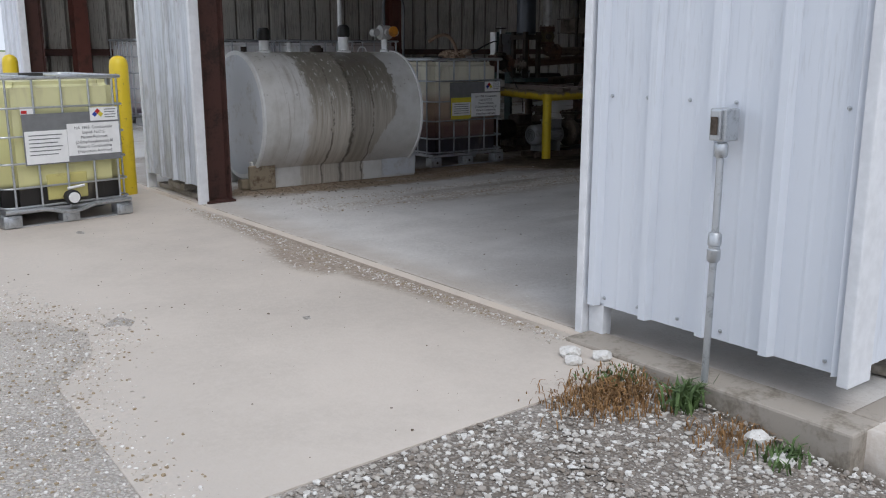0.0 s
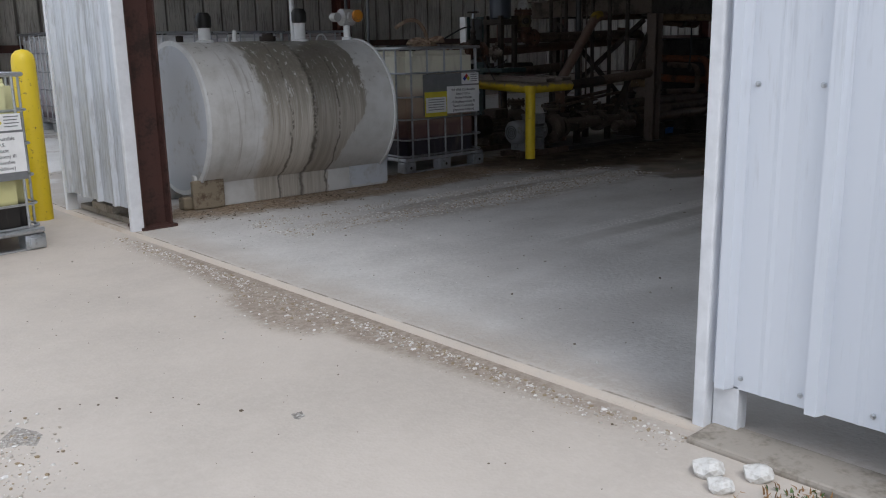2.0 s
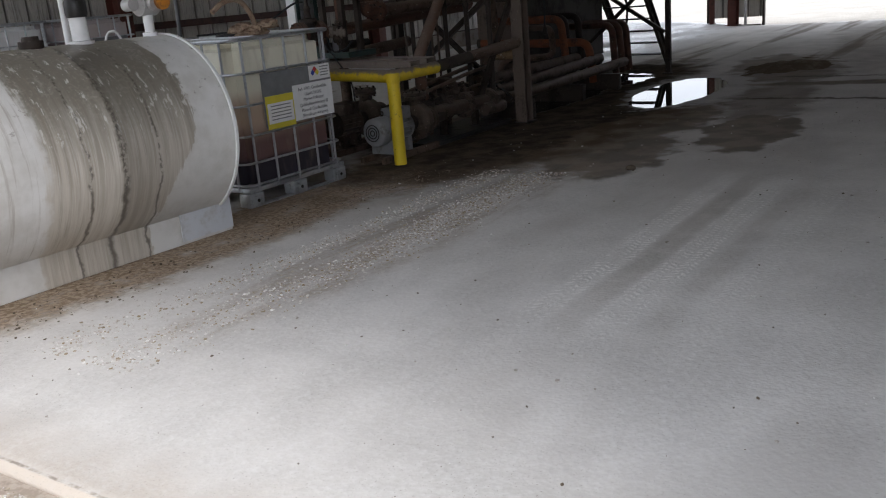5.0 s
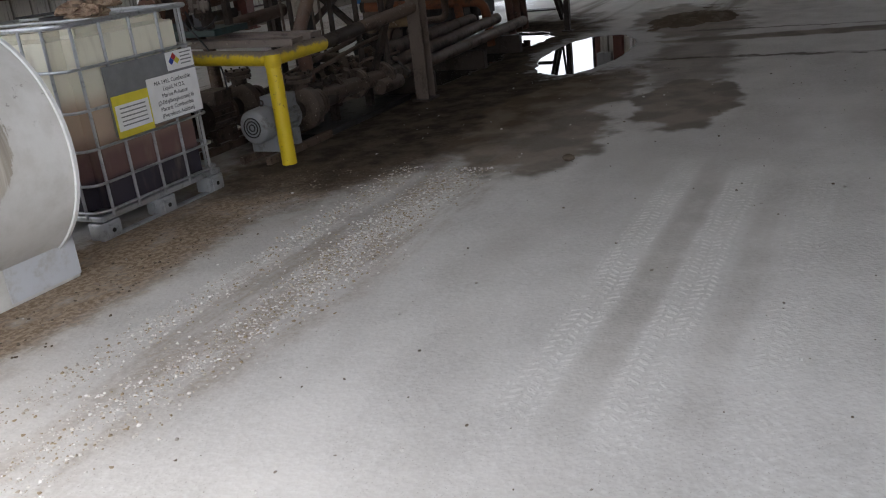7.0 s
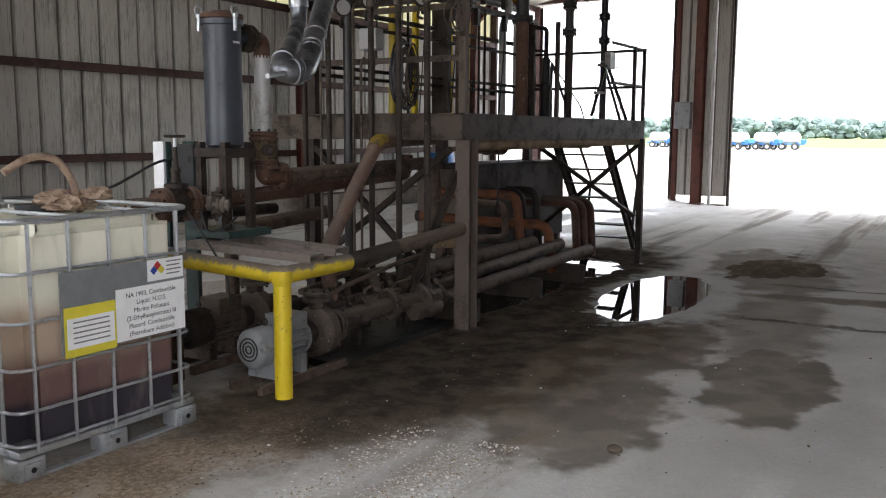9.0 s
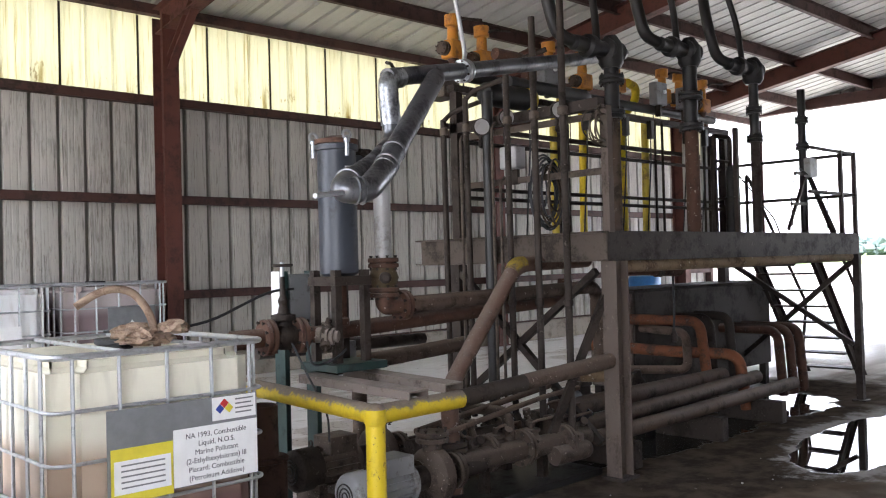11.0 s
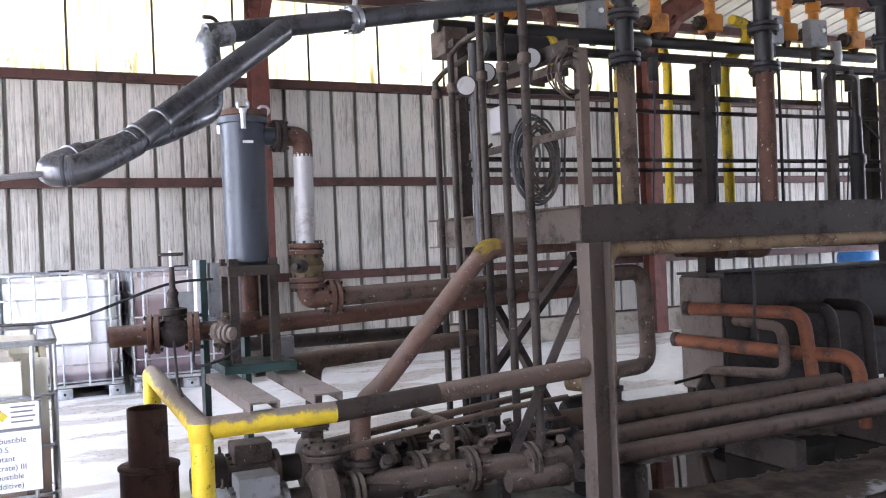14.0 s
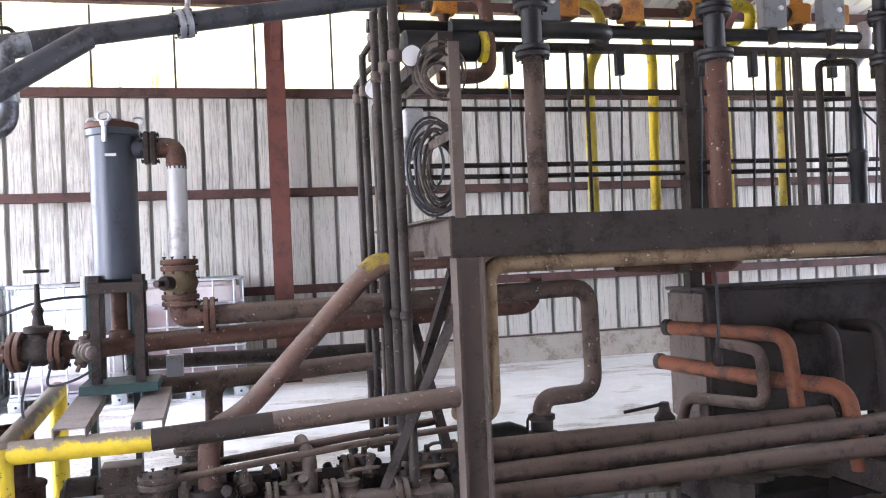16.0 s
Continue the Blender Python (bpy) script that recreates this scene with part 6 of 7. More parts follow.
for x in (12.9, 13.3):
    pipe("side_branch", [(x, 8.94, 0.95), (x, 8.55, 0.95), (x, 8.5, 0.2)], 0.05, M_STEEL, 0.12, "", br)
for x in (13.75, 14.0, 14.25):
    pipe("hoop_pipe", [(x, 8.9, 0.78), (x + 0.03, 8.25, 0.78), (x + 0.03, 8.2, 0.08)], 0.05, M_RUST, 0.14, "", br)

# pipes hung under the deck
hung = thing("hung_pipes", (11.9, 8.3, 1.5), "rusty pipe ends hung under the rack deck", "pipework")
pipe("hooked_pipe", [(11.15, 8.3, 1.49), (11.97, 8.3, 1.45), (11.99, 8.3, 1.60)], 0.048, M_RUST, 0.07, "", hung)
part("coupling", turned((11.55, 8.3, 1.472), (1, 0, -0.05), [(0, 0.05), (0.01, 0.06), (0.08, 0.06), (0.09, 0.05)], 16), M_GREASE, hung, "", True)
pipe("dark_pipe", [(12.35, 8.3, 1.60), (12.37, 8.3, 1.51), (14.3, 8.3, 1.49)], 0.042, M_STEEL, 0.08, "", hung)
pipe("drop_hose", [(11.84, 8.3, 1.47), (11.85, 8.3, 1.1), (11.83, 8.3, 0.92)], 0.011, M_RUBBER, 0.1, "", hung, 8)
part("hose_plug", turned((11.83, 8.3, 0.80), (0, 0, 1), [(0, 0.016), (0.01, 0.03), (0.08, 0.03), (0.10, 0.016), (0.13, 0.014)], 12), M_STEEL, hung, "black hose plug", True)

# ---- things standing on the deck ----
DECK = 1.79

# bent pipe frame with its sleeve, a box on the end riser and slanting stays
gate = thing("deck_frame", (12.86, 8.32, DECK - 0.012), "dark bent pipe frame standing on the rack deck", "frame")
part("hoop", tube([(12.74, 8.36, DECK - 0.012), (12.74, 8.36, 2.79), (12.97, 8.30, 2.79), (12.97, 8.30, DECK - 0.012)], 0.026, 12, 0.05), M_STEEL, gate, "", True)
for z in (2.16, 2.54):
    part("crossbar", tube([(12.74, 8.36, z), (12.97, 8.30, z)], 0.014, 8), M_STEEL, gate, "", True)
part("sleeve", turned((12.97, 8.30, DECK), (0, 0, 1), [(0, 0.055), (0.30, 0.055), (0.32, 0.068), (0.38, 0.068), (0.40, 0.048), (0.66, 0.045), (0.70, 0.03)], 16), M_BLACK, gate, "greasy black sleeve", True)
part("stay", tube([(12.99, 8.29, 2.48), (13.32, 8.02, 1.95), (13.40, 8.00, DECK)], 0.008, 6, 0.04), M_STEEL, gate, "", True)
stays = thing("riser_stays", (13.95, 7.95, DECK - 0.012), "slanting steel stays and a small box on the end riser", "bracket")
for a, b in (((13.98, 7.98, 2.42), (13.42, 7.92, 1.84)), ((13.98, 7.98, 2.12), (13.50, 7.92, 2.10)), ((14.03, 7.96, 2.42), (14.26, 7.80, 1.80)), ((13.60, 7.92, 2.42), (14.0, 7.98, 2.44))):
    bm = bmesh.new()
    bar(bm, a, b, 0.03, 0.03)
    part("stay", bm, M_STEEL, stays)
part("valve_box", boxes((13.93, 14.11, 7.90, 7.975, 2.40, 2.60), bevel=0.01), M_GREYPIPE, stays, "dusty pale valve box")
part("wire", tube([(13.96, 7.94, 2.42), (13.62, 7.9, 2.50), (13.45, 7.9, 2.2), (13.48, 7.9, 1.85)], 0.006, 6, 0.15), M_RUBBER, stays, "", True)
part("wire", tube([(14.08, 7.92, 2.42), (14.28, 7.9, 2.44), (14.34, 7.9, 2.1), (14.30, 7.9, 1.85)], 0.006, 6, 0.15), M_RUBBER, stays, "", True)


def hang(name, pts, r, mat, label, bend=0.1, cat="pipe", group=""):
    t = thing(name, pts[0], label, cat, group)
    part("pipe", tube(pts, r, 14, bend), mat, t, "", True)
    return t


def riser_arm(x, y, top, r, mat, label, head=True):
    """Loading riser with flanges, swivel head and a dark arm up to the roof."""
    t = thing("product_riser", (x, y, DECK - 0.012), label, "riser pipe", "risers on the rack")
    part("riser", tube([(x, y, DECK - 0.012), (x, y, top)], r, 16), mat, t, "", True)
    for z in (2.74, 3.02):
        bolted((x, y, z), (0, 0, 1), r, M_BLACK, t)
    part("upper_riser", tube([(x, y, 2.76), (x, y, top)], r * 1.03, 16), M_BLACK, t, "", True)
    if head:
        bm = turned((x - 0.5, y, top), (1, 0, 0), [(0, 0.04), (0.02, 0.06), (0.16, 0.06), (0.18, 0.09), (0.24, 0.09), (0.26, 0.062), (0.40, 0.062), (0.42, 0.095), (0.47, 0.095), (0.50, 0.07), (0.6, 0.085), (0.62, 0.04)], 16)
        lathe(bm, (x, y, top - 0.14), (0, 0, 1), [(0, 0.075), (0.04, 0.10), (0.18, 0.10), (0.26, 0.05)], 16)
        h = part("swivel_head", bm, M_BLACK, t, "greasy black swivel head", True)
        part("arm", tube([(x - 0.44, y, top), (x - 0.62, y + 0.05, top + 0.05), (x - 0.70, y + 0.1, top + 0.42), (x - 0.52, y + 0.25, top + 0.9), (x - 0.66, y + 0.4, top + 1.5)], 0.05, 14, 0.2), M_BLACK, t, "black loading arm", True)
        part("spring", tube([(x - 0.1, y + 0.06, top + 0.08), (x - 0.05, y + 0.12, top + 0.45), (x - 0.3, y + 0.3, top + 1.4)], 0.03, 10, 0.2), M_BLACK, h, "", True)
    return t


riser_arm(10.53, 7.99, 3.25, 0.058, M_TANPIPE, "brown scuffed riser with black flanges and arm")
riser_arm(11.72, 7.99, 3.42, 0.062, M_RUST, "red-brown riser with a black swivel arm")
riser_arm(12.96, 8.02, 3.42, 0.045, M_STEEL, "dark riser with a black swivel arm")
riser_arm(14.02, 8.02, 3.35, 0.04, M_BLACK, "thin black riser at the rack's far end", False)

hang("yellow_hose", [(11.51, 9.39, DECK - 0.012), (11.51, 9.39, 2.97), (11.64, 9.39, 3.16), (11.60, 9.36, 3.42), (11.40, 9.32, 3.47)], 0.043, M_HIYEL, "bright yellow curved product pipe on the deck", 0.14, "pipe", "yellow pipes")
hang("yellow_hose", [(12.07, 9.48, DECK - 0.012), (12.10, 9.48, 3.11), (11.97, 9.46, 3.40), (11.84, 9.4, 3.42)], 0.040, M_YELLOW_WORN, "worn yellow product pipe on the deck", 0.12, "pipe", "yellow pipes")
hang("yellow_hose", [(12.66, 9.38, DECK - 0.012), (12.64, 9.38, 3.10), (12.92, 9.38, 3.30), (12.92, 9.36, 3.46), (12.70, 9.32, 3.48)], 0.046, M_YELLOW_WORN, "worn yellow curved product pipe on the deck", 0.14, "pipe", "yellow pipes")
hang("yellow_hose", [(13.23, 9.48, DECK - 0.012), (13.25, 9.48, 3.13)], 0.042, M_HIYEL, "straight yellow product pipe on the deck", 0.1, "pipe", "yellow pipes")
hang("pale_hose", [(13.74, 9.25, DECK - 0.012), (13.74, 9.25, 2.98), (13.90, 9.25, 3.14), (13.88, 9.25, 3.34)], 0.05, M_GREYPIPE, "pale grey bent product pipe on the deck", 0.12)
hang("grey_riser", [(14.12, 9.25, DECK - 0.012), (14.12, 9.25, 3.06)], 0.04, M_GREYPIPE, "pale grey straight riser on the deck")
for x in (11.22, 11.36, 12.86, 13.0, 13.86):
    hang("thin_conduit", [(x, 9.1, DECK - 0.012), (x, 9.1, 3.06)], 0.014, M_STEEL, "thin dark conduit on the deck")
for x, w in ((12.29, 0.075), (14.30, 0.06)):
    t = thing("deck_column", (x, 9.27, DECK - 0.012), "dark square steel column on the deck", "column")
    part("column", boxes((x - w, x + w, 9.27 - w, 9.27 + w, DECK - 0.012, 3.02), bevel=0.005), M_STEEL, t)

# header beam and pipes above the deck
head = thing("header_frame", (12.2, 9.15, 2.8), "dark overhead frame and header pipes above the rack", "pipe frame")
part("beam", boxes((9.85, 14.45, 9.10, 9.19, 3.03, 3.085)), M_STEEL, head)
part("header_pipe", tube([(9.8, 9.28, 3.22), (14.4, 9.28, 3.22)], 0.05, 14), M_BLACK, head, "", True)
part("header_pipe", tube([(10.3, 8.9, 3.12), (11.45, 8.9, 3.12), (11.5, 9.2, 3.12)], 0.06, 14, 0.12), M_BLACK, head, "", True)
part("loop_pipe", tube([(10.15, 8.9, 3.35), (10.55, 8.9, 3.35), (10.57, 8.9, 2.80), (10.2, 8.9, 2.78)], 0.05, 14, 0.12), M_RUST, head, "", True)
part("beam", boxes((9.88, 9.96, 7.66, 9.2, 2.68, 2.76)), M_STEEL, head)
for x in (9.92, 12.2, 14.4):
    part("post", boxes((x - 0.04, x + 0.04, 9.11, 9.19, 1.79, 3.03)), M_STEEL, head)
part("mid_rail", boxes((9.92, 14.4, 9.285, 9.315, 2.745, 2.79)), M_STEEL, head)
part("fuse_box", boxes((9.83, 10.02, 9.2, 9.45, 3.0, 3.2), bevel=0.008), M_LIGHTSTEEL, head, "dusty box on the frame")
part("big_drum", turned((9.95, 8.85, 2.98), (1, 0, 0), [(0, 0.08), (0.02, 0.10), (0.50, 0.10), (0.52, 0.08)], 20), M_BLACK, head, "black round drum", True)
part("drum_ring", turned((10.475, 8.85, 2.98), (1, 0, 0), [(0, 0.085), (0.01, 0.105), (0.05, 0.105), (0.06, 0.05)], 20), M_YELLOW_WORN, head, "worn yellow drum end", True)


def actuator(x, y, z, label="orange valve actuator on the header pipe"):
    t = thing("valve_actuator", (x, y, z), label, "valve", "orange valves")
    part("body", boxes((x - 0.09, x + 0.09, y - 0.07, y + 0.07, z, z + 0.16), bevel=0.02), M_HIORG, t)
    part("neck", turned((x, y, z + 0.16), (0, 0, 1), [(0, 0.05), (0.12, 0.045), (0.13, 0.07), (0.22, 0.07), (0.23, 0.03)], 14), M_HIORG, t, "", True)
    bolted((x - 0.11, y, z + 0.08), (1, 0, 0), 0.035, M_GREASE, t)
    part("foot", turned((x, y, z - 0.05), (0, 0, 1), [(0, 0.03), (0.05, 0.05)], 12), M_RUST, t, "", True)
    part("lever", tube([(x, y, z + 0.3), (x + 0.05, y - 0.1, z + 0.34), (x + 0.2, y - 0.16, z + 0.34)], 0.012, 8, 0.03), M_STEEL, t, "", True)


for x, z in ((9.99, 3.34), (10.35, 3.30), (11.28, 3.30), (11.8, 3.28), (12.38, 3.32), (13.25, 3.3), (13.6, 3.30), (14.1, 3.28)):
    actuator(x, 9.24, z)
for x in (11.05, 12.9, 13.42):
    t = thing("control_box", (x, 9.1, 3.2), "grey control box on the header frame", "control box")
    part("body", boxes((x - 0.10, x + 0.10, 9.02, 9.12, 3.22, 3.46), bevel=0.008), M_MOTOR, t)
    part("knob", turned((x + 0.04, 9.02, 3.36), (0, -1, 0), [(0, 0.02), (0.02, 0.02)], 12), M_PAPER, t, "", True)
    part("bracket", boxes((x - 0.02, x + 0.02, 9.04, 9.10, 3.10, 3.22)), M_STEEL, t)
for x in (10.75, 11.6, 12.25, 12.7, 13.4, 13.8):
    t = thing("limit_switch", (x, 9.05, 2.8), "black hanging limit switch under the frame", "switch")
    part("body", boxes((x - 0.03, x + 0.03, 9.02, 9.08, 2.84, 3.03), bevel=0.006), M_BLACK, t)
    part("tail", tube([(x, 9.05, 2.85), (x + 0.01, 9.06, 2.6), (x, 9.12, 1.79)], 0.008, 6, 0.05), M_RUBBER, t, "", True)

# gauges, coils of cable, hose bundle at the near end
for x, y, z, r in ((9.74, 8.70, 2.66, 0.07), (9.76, 8.45, 2.70, 0.065), (9.82, 7.98, 2.70, 0.065)):
    t = thing("pressure_gauge", (x, y, z), "round white-faced gauge on the rack", "gauge")
    k = part("case", turned((x, y, z), (-0.55, -1, 0), [(0, r), (0.035, r), (0.036, r * 0.9)], 24), M_STEEL, t, "", True)
    d = Vector((-0.55, -1, 0)).normalized() * 0.037
    part("dial", turned(Vector((x, y, z)) + d, (-0.55, -1, 0), [(0, r * 0.88), (0.002, r * 0.88)], 24), M_GREYPIPE, k, "dull white dial face", True)
    part("stem", tube([(x, y, z - r), (x, y + 0.02, z - r - 0.08), (x + 0.12, y + 0.05, z - r - 0.08)], 0.012, 8, 0.03), M_STEEL, t, "", True)


def coil(at, r, turns, wire, mat, label, drop=1.0, count=1):
    t = thing("hanging_cable", at, label, "cable coil")
    for k in range(turns):
        rr = r * random.uniform(0.6, 1.12)
        dx, dy, dz = (random.uniform(-0.03, 0.03) for _ in range(3))
        tilt = random.uniform(-0.25, 0.25)
        pts = [(at[0] + dx + rr * math.cos(q) * math.cos(tilt), at[1] + dy + rr * math.cos(q) * math.sin(tilt) - 0.01 * k, at[2] + dz + rr * drop * math.sin(q)) for q in [math.tau * i / 24 for i in range(25)]]
        part("loop", tube(pts, wire, 6), mat, t, "", True)


coil((9.88, 7.68, 2.54), 0.12, 8, 0.006, M_LIGHTSTEEL, "loosely coiled grey wire on the rack post")
coil((9.99, 8.28, 2.11), 0.15, 8, 0.009, M_DARKTUBE, "dark hose bundle hanging at the rack's end", 1.75)
coil((10.02, 8.22, 2.10), 0.12, 5, 0.008, M_LIGHTSTEEL, "grey hose bundle hanging at the rack's end", 1.9)
t = thing("small_motor", (9.9, 8.5, 2.4), "dusty pale control box on the side bar", "control box")
part("body", boxes((9.86, 9.98, 8.44, 8.62, 2.32, 2.50), bevel=0.015), M_GREYPIPE, t)
part("bracket", boxes((9.94, 9.97, 8.5, 8.56, 2.2, 2.33)), M_STEEL, t)

# ---- swinging fill arm above the filter ----
arm = thing("fill_spout", (8.6, 7.75, 2.79), "long dark fill arm with a bright aluminium end", "spout")
part("boom", tube([(7.80, 7.55, 2.62), (8.61, 7.75, 2.80), (10.2, 8.15, 3.16), (11.3, 8.4, 3.42)], 0.052, 16), M_DARKTUBE, arm, "", True)
part("bend", tube([(7.92, 7.58, 2.64), (7.80, 7.55, 2.61), (7.82, 7.55, 2.36)], 0.058, 16, 0.13), M_ALU, arm, "scuffed aluminium elbow", True)
part("latch", tube([(7.88, 7.57, 2.66), (7.84, 7.56, 2.705), (7.79, 7.54, 2.70)], 0.010, 8, 0.02), M_STEEL, arm, "", True)
part("drop_tube", tube([(7.82, 7.55, 2.40), (7.82, 7.55, 2.26), (7.55, 7.37, 2.12), (7.16, 7.11, 1.98)], 0.05, 16, 0.1), M_TUBEMETAL, arm, "", True)
part("swivel", tube([(7.22, 7.15, 2.0), (7.08, 7.05, 1.93), (7.20, 7.01, 1.93), (7.42, 7.13, 2.06)], 0.060, 18, 0.10), M_TUBEMETAL, arm, "dark scuffed aluminium swivel bend", True)
for at, ax in (((7.17, 7.115, 1.975), (0.78, 0.56, 0.3)), ((7.14, 7.025, 1.93), (1.0, -0.25, 0.05)), ((7.17, 7.017, 1.93), (1.0, -0.25, 0.05))):
    part("clamp", turned(at, ax, [(0, 0.058), (0.003, 0.067), (0.014, 0.064), (0.017, 0.058)], 20), M_TUBEMETAL, arm, "", True)
part("long_tube", tube([(7.40, 7.12, 2.05), (8.17, 7.55, 2.665)], 0.056, 20), M_DARKTUBE, arm, "dark scuffed outer tube", True)
for k in (0.0, 0.04, 0.16):
    p0 = Vector((7.40, 7.12, 2.05)).lerp(Vector((8.17, 7.56, 2.67)), k)
    part("clamp", turned(p0, (0.77, 0.44, 0.62), [(0, 0.057), (0.004, 0.063), (0.018, 0.063), (0.022, 0.057)], 20), M_TUBEMETAL, arm, "", True)
part("tip_handle", tube([(7.08, 7.02, 1.92), (6.86, 6.94, 1.89)], 0.012, 8), M_GALV, arm, "", True)
part("hanger", tube([(8.58, 7.74, 2.72), (8.63, 7.76, 2.92), (8.50, 7.72, 3.30)], 0.014, 8, 0.04), M_GALV, arm, "", True)
bolted((8.60, 7.748, 2.795), (0.95, 0.24, 0.2), 0.05, M_ALU, arm, 1.5)

# ---- bin, drum, bits by the guard rail ----
t = thing("rusty_bin", (7.58, 8.58, 0), "rusty open steel pipe bin on the floor", "bin")
for name, r0, z0, z1 in (("upper_tube", 0.11, 0.36, 0.74), ("lower_bucket", 0.16, 0.0, 0.42)):
    part(name, turned((7.58, 8.58, z0), (0, 0, 1), [(0, r0), (z1 - z0, r0), (z1 - z0 + 0.004, r0 - 0.004), (z1 - z0, r0 - 0.008), (0.02, r0 - 0.012)], 24), M_RUSTBIN, t, "", True)
part("rim", turned((7.58, 8.58, 0.40), (0, 0, 1), [(0, 0.161), (0.005, 0.170), (0.022, 0.170), (0.027, 0.161)], 24), M_RUSTBIN, t, "", True)
t = thing("blue_drum", (18.75, 13.2, floor_height(18.75, 13.2)), "blue plastic drum standing against the back wall", "drum")
part("body", turned((18.75, 13.2, floor_height(18.75, 13.2)), (0, 0, 1), [(0, 0.28), (0.03, 0.30), (0.5, 0.30), (0.52, 0.31), (0.56, 0.31), (0.58, 0.30), (0.95, 0.30), (1.0, 0.27), (1.01, 0.05)], 28), M_BLUE, t, "", True)

# rags and a bent hose on top of the tote
t = thing("rag_heap", (6.72, 8.15, 1.2), "heap of dirty brown rags on the tote", "rags")
for k in range(7):
    bm = bmesh.new()
    bmesh.ops.create_icosphere(bm, subdivisions=3, radius=1)
    sx, sy, sz = random.uniform(0.05, 0.12), random.uniform(0.05, 0.1), random.uniform(0.02, 0.05)
    o = Vector((6.72 + random.uniform(-0.14, 0.14), 8.15 + random.uniform(-0.10, 0.10), 1.205 + sz * 0.6 + 0.01 * k))
    for v in bm.verts:
        f = 1 + 0.55 * noise.noise(v.co * 2.3 + Vector((k * 7, 0, 0)))
        v.co = Vector((v.co.x * sx * f, v.co.y * sy * f, max(-sz * 0.6, v.co.z * sz * f))) + o
    part("rag", bm, M_RAG, t, "", True)
t = thing("bent_hose", (6.70, 8.15, 1.2), "bent stiff hose end standing up from the tote", "hose")
part("hose", tube([(6.72, 8.16, 1.20), (6.68, 8.15, 1.38), (6.58, 8.16, 1.50), (6.44, 8.17, 1.50), (6.32, 8.2, 1.42)], 0.020, 10, 0.09), M_RAG, t, "", True)

# conduit with switch boxes on the front wall
t = thing("conduit_post", (2.80, 1.66, -0.08), "galvanised conduit with two outlet boxes against the wall", "conduit")
part("conduit", tube([(2.82, 1.68, -0.12), (2.855, 1.70, 0.62), (2.87, 1.71, 1.02)], 0.0145, 12), M_GALV, t, "", True)
part("coupling", turned((2.849, 1.697, 0.505), (0.03, 0.01, 1), [(0, 0.02), (0.01, 0.027), (0.05, 0.027), (0.055, 0.022), (0.065, 0.022), (0.07, 0.027), (0.11, 0.027), (0.12, 0.02)], 14), M_GALV, t, "", True)
part("coupling", turned((2.87, 1.709, 0.92), (0, 0, 1), [(0, 0.02), (0.01, 0.027), (0.05, 0.027), (0.06, 0.02)], 14), M_GALV, t, "", True)
part("box_body", boxes((2.84, 2.928, 1.675, 1.75, 0.985, 1.11), bevel=0.006), M_GALV, t, "", False)
part("box_cover", boxes((2.825, 2.84, 1.69, 1.735, 0.99, 1.105), bevel=0.004), M_GALV, t, "", False)
part("box_ear", boxes((2.815, 2.825, 1.70, 1.728, 1.01, 1.08), bevel=0.003), M_LIGHTSTEEL, t)

# pipe down the far doorpost, and its box
t = thing("far_conduit", (XB - 0.3, 9.25, 0), "pale conduit up the far doorpost and along the roof", "conduit")
part("conduit", tube([(XB - 0.42, 9.22, 0.05), (XB - 0.42, 9.22, 4.75), (XB - 3.2, 9.3, 5.15)], 0.035, 10, 0.1), M_GREYPIPE, t, "", True)
t = thing("meter_box", (XB - 0.36, 9.86, 1.9), "small grey electrical box on the far doorpost", "electrical box")
part("body", boxes((XB - 0.50, XB - 0.30, 9.70, 10.05, 1.75, 2.35), bevel=0.01), M_MOTOR, t)

# hose outlet and steel frame edges in the gap under the sheet beside the door
t = thing("floor_block", (XF + 0.25, 7.7, 0), "loose concrete block in the gap under the wall", "block")
part("block", boxes((XF + 0.03, XF + 0.2, 7.55, 7.95, 0.05, 0.12), bevel=0.01), M_KERB, t)

# ---- white tank outside, beyond the second doorway ----
t = thing("white_tank", (0.7, 15.2, 0), "large white tank on a steel cradle in the yard", "tank")
part("shell", turned((-2.6, 15.6, 1.95), (1, 0, 0), [(0, 0.05), (0.05, 0.5), (0.25, 0.9), (0.6, 1.05), (4.6, 1.05), (4.95, 0.9), (5.15, 0.5), (5.2, 0.05)], 40), M_WHITE, t, "", True)
for x in (-1.6, 1.4):
    part("cradle", boxes((x, x + 0.2, 14.8, 16.4, -0.04, 1.15), bevel=0.02), M_GREYPIPE, t)

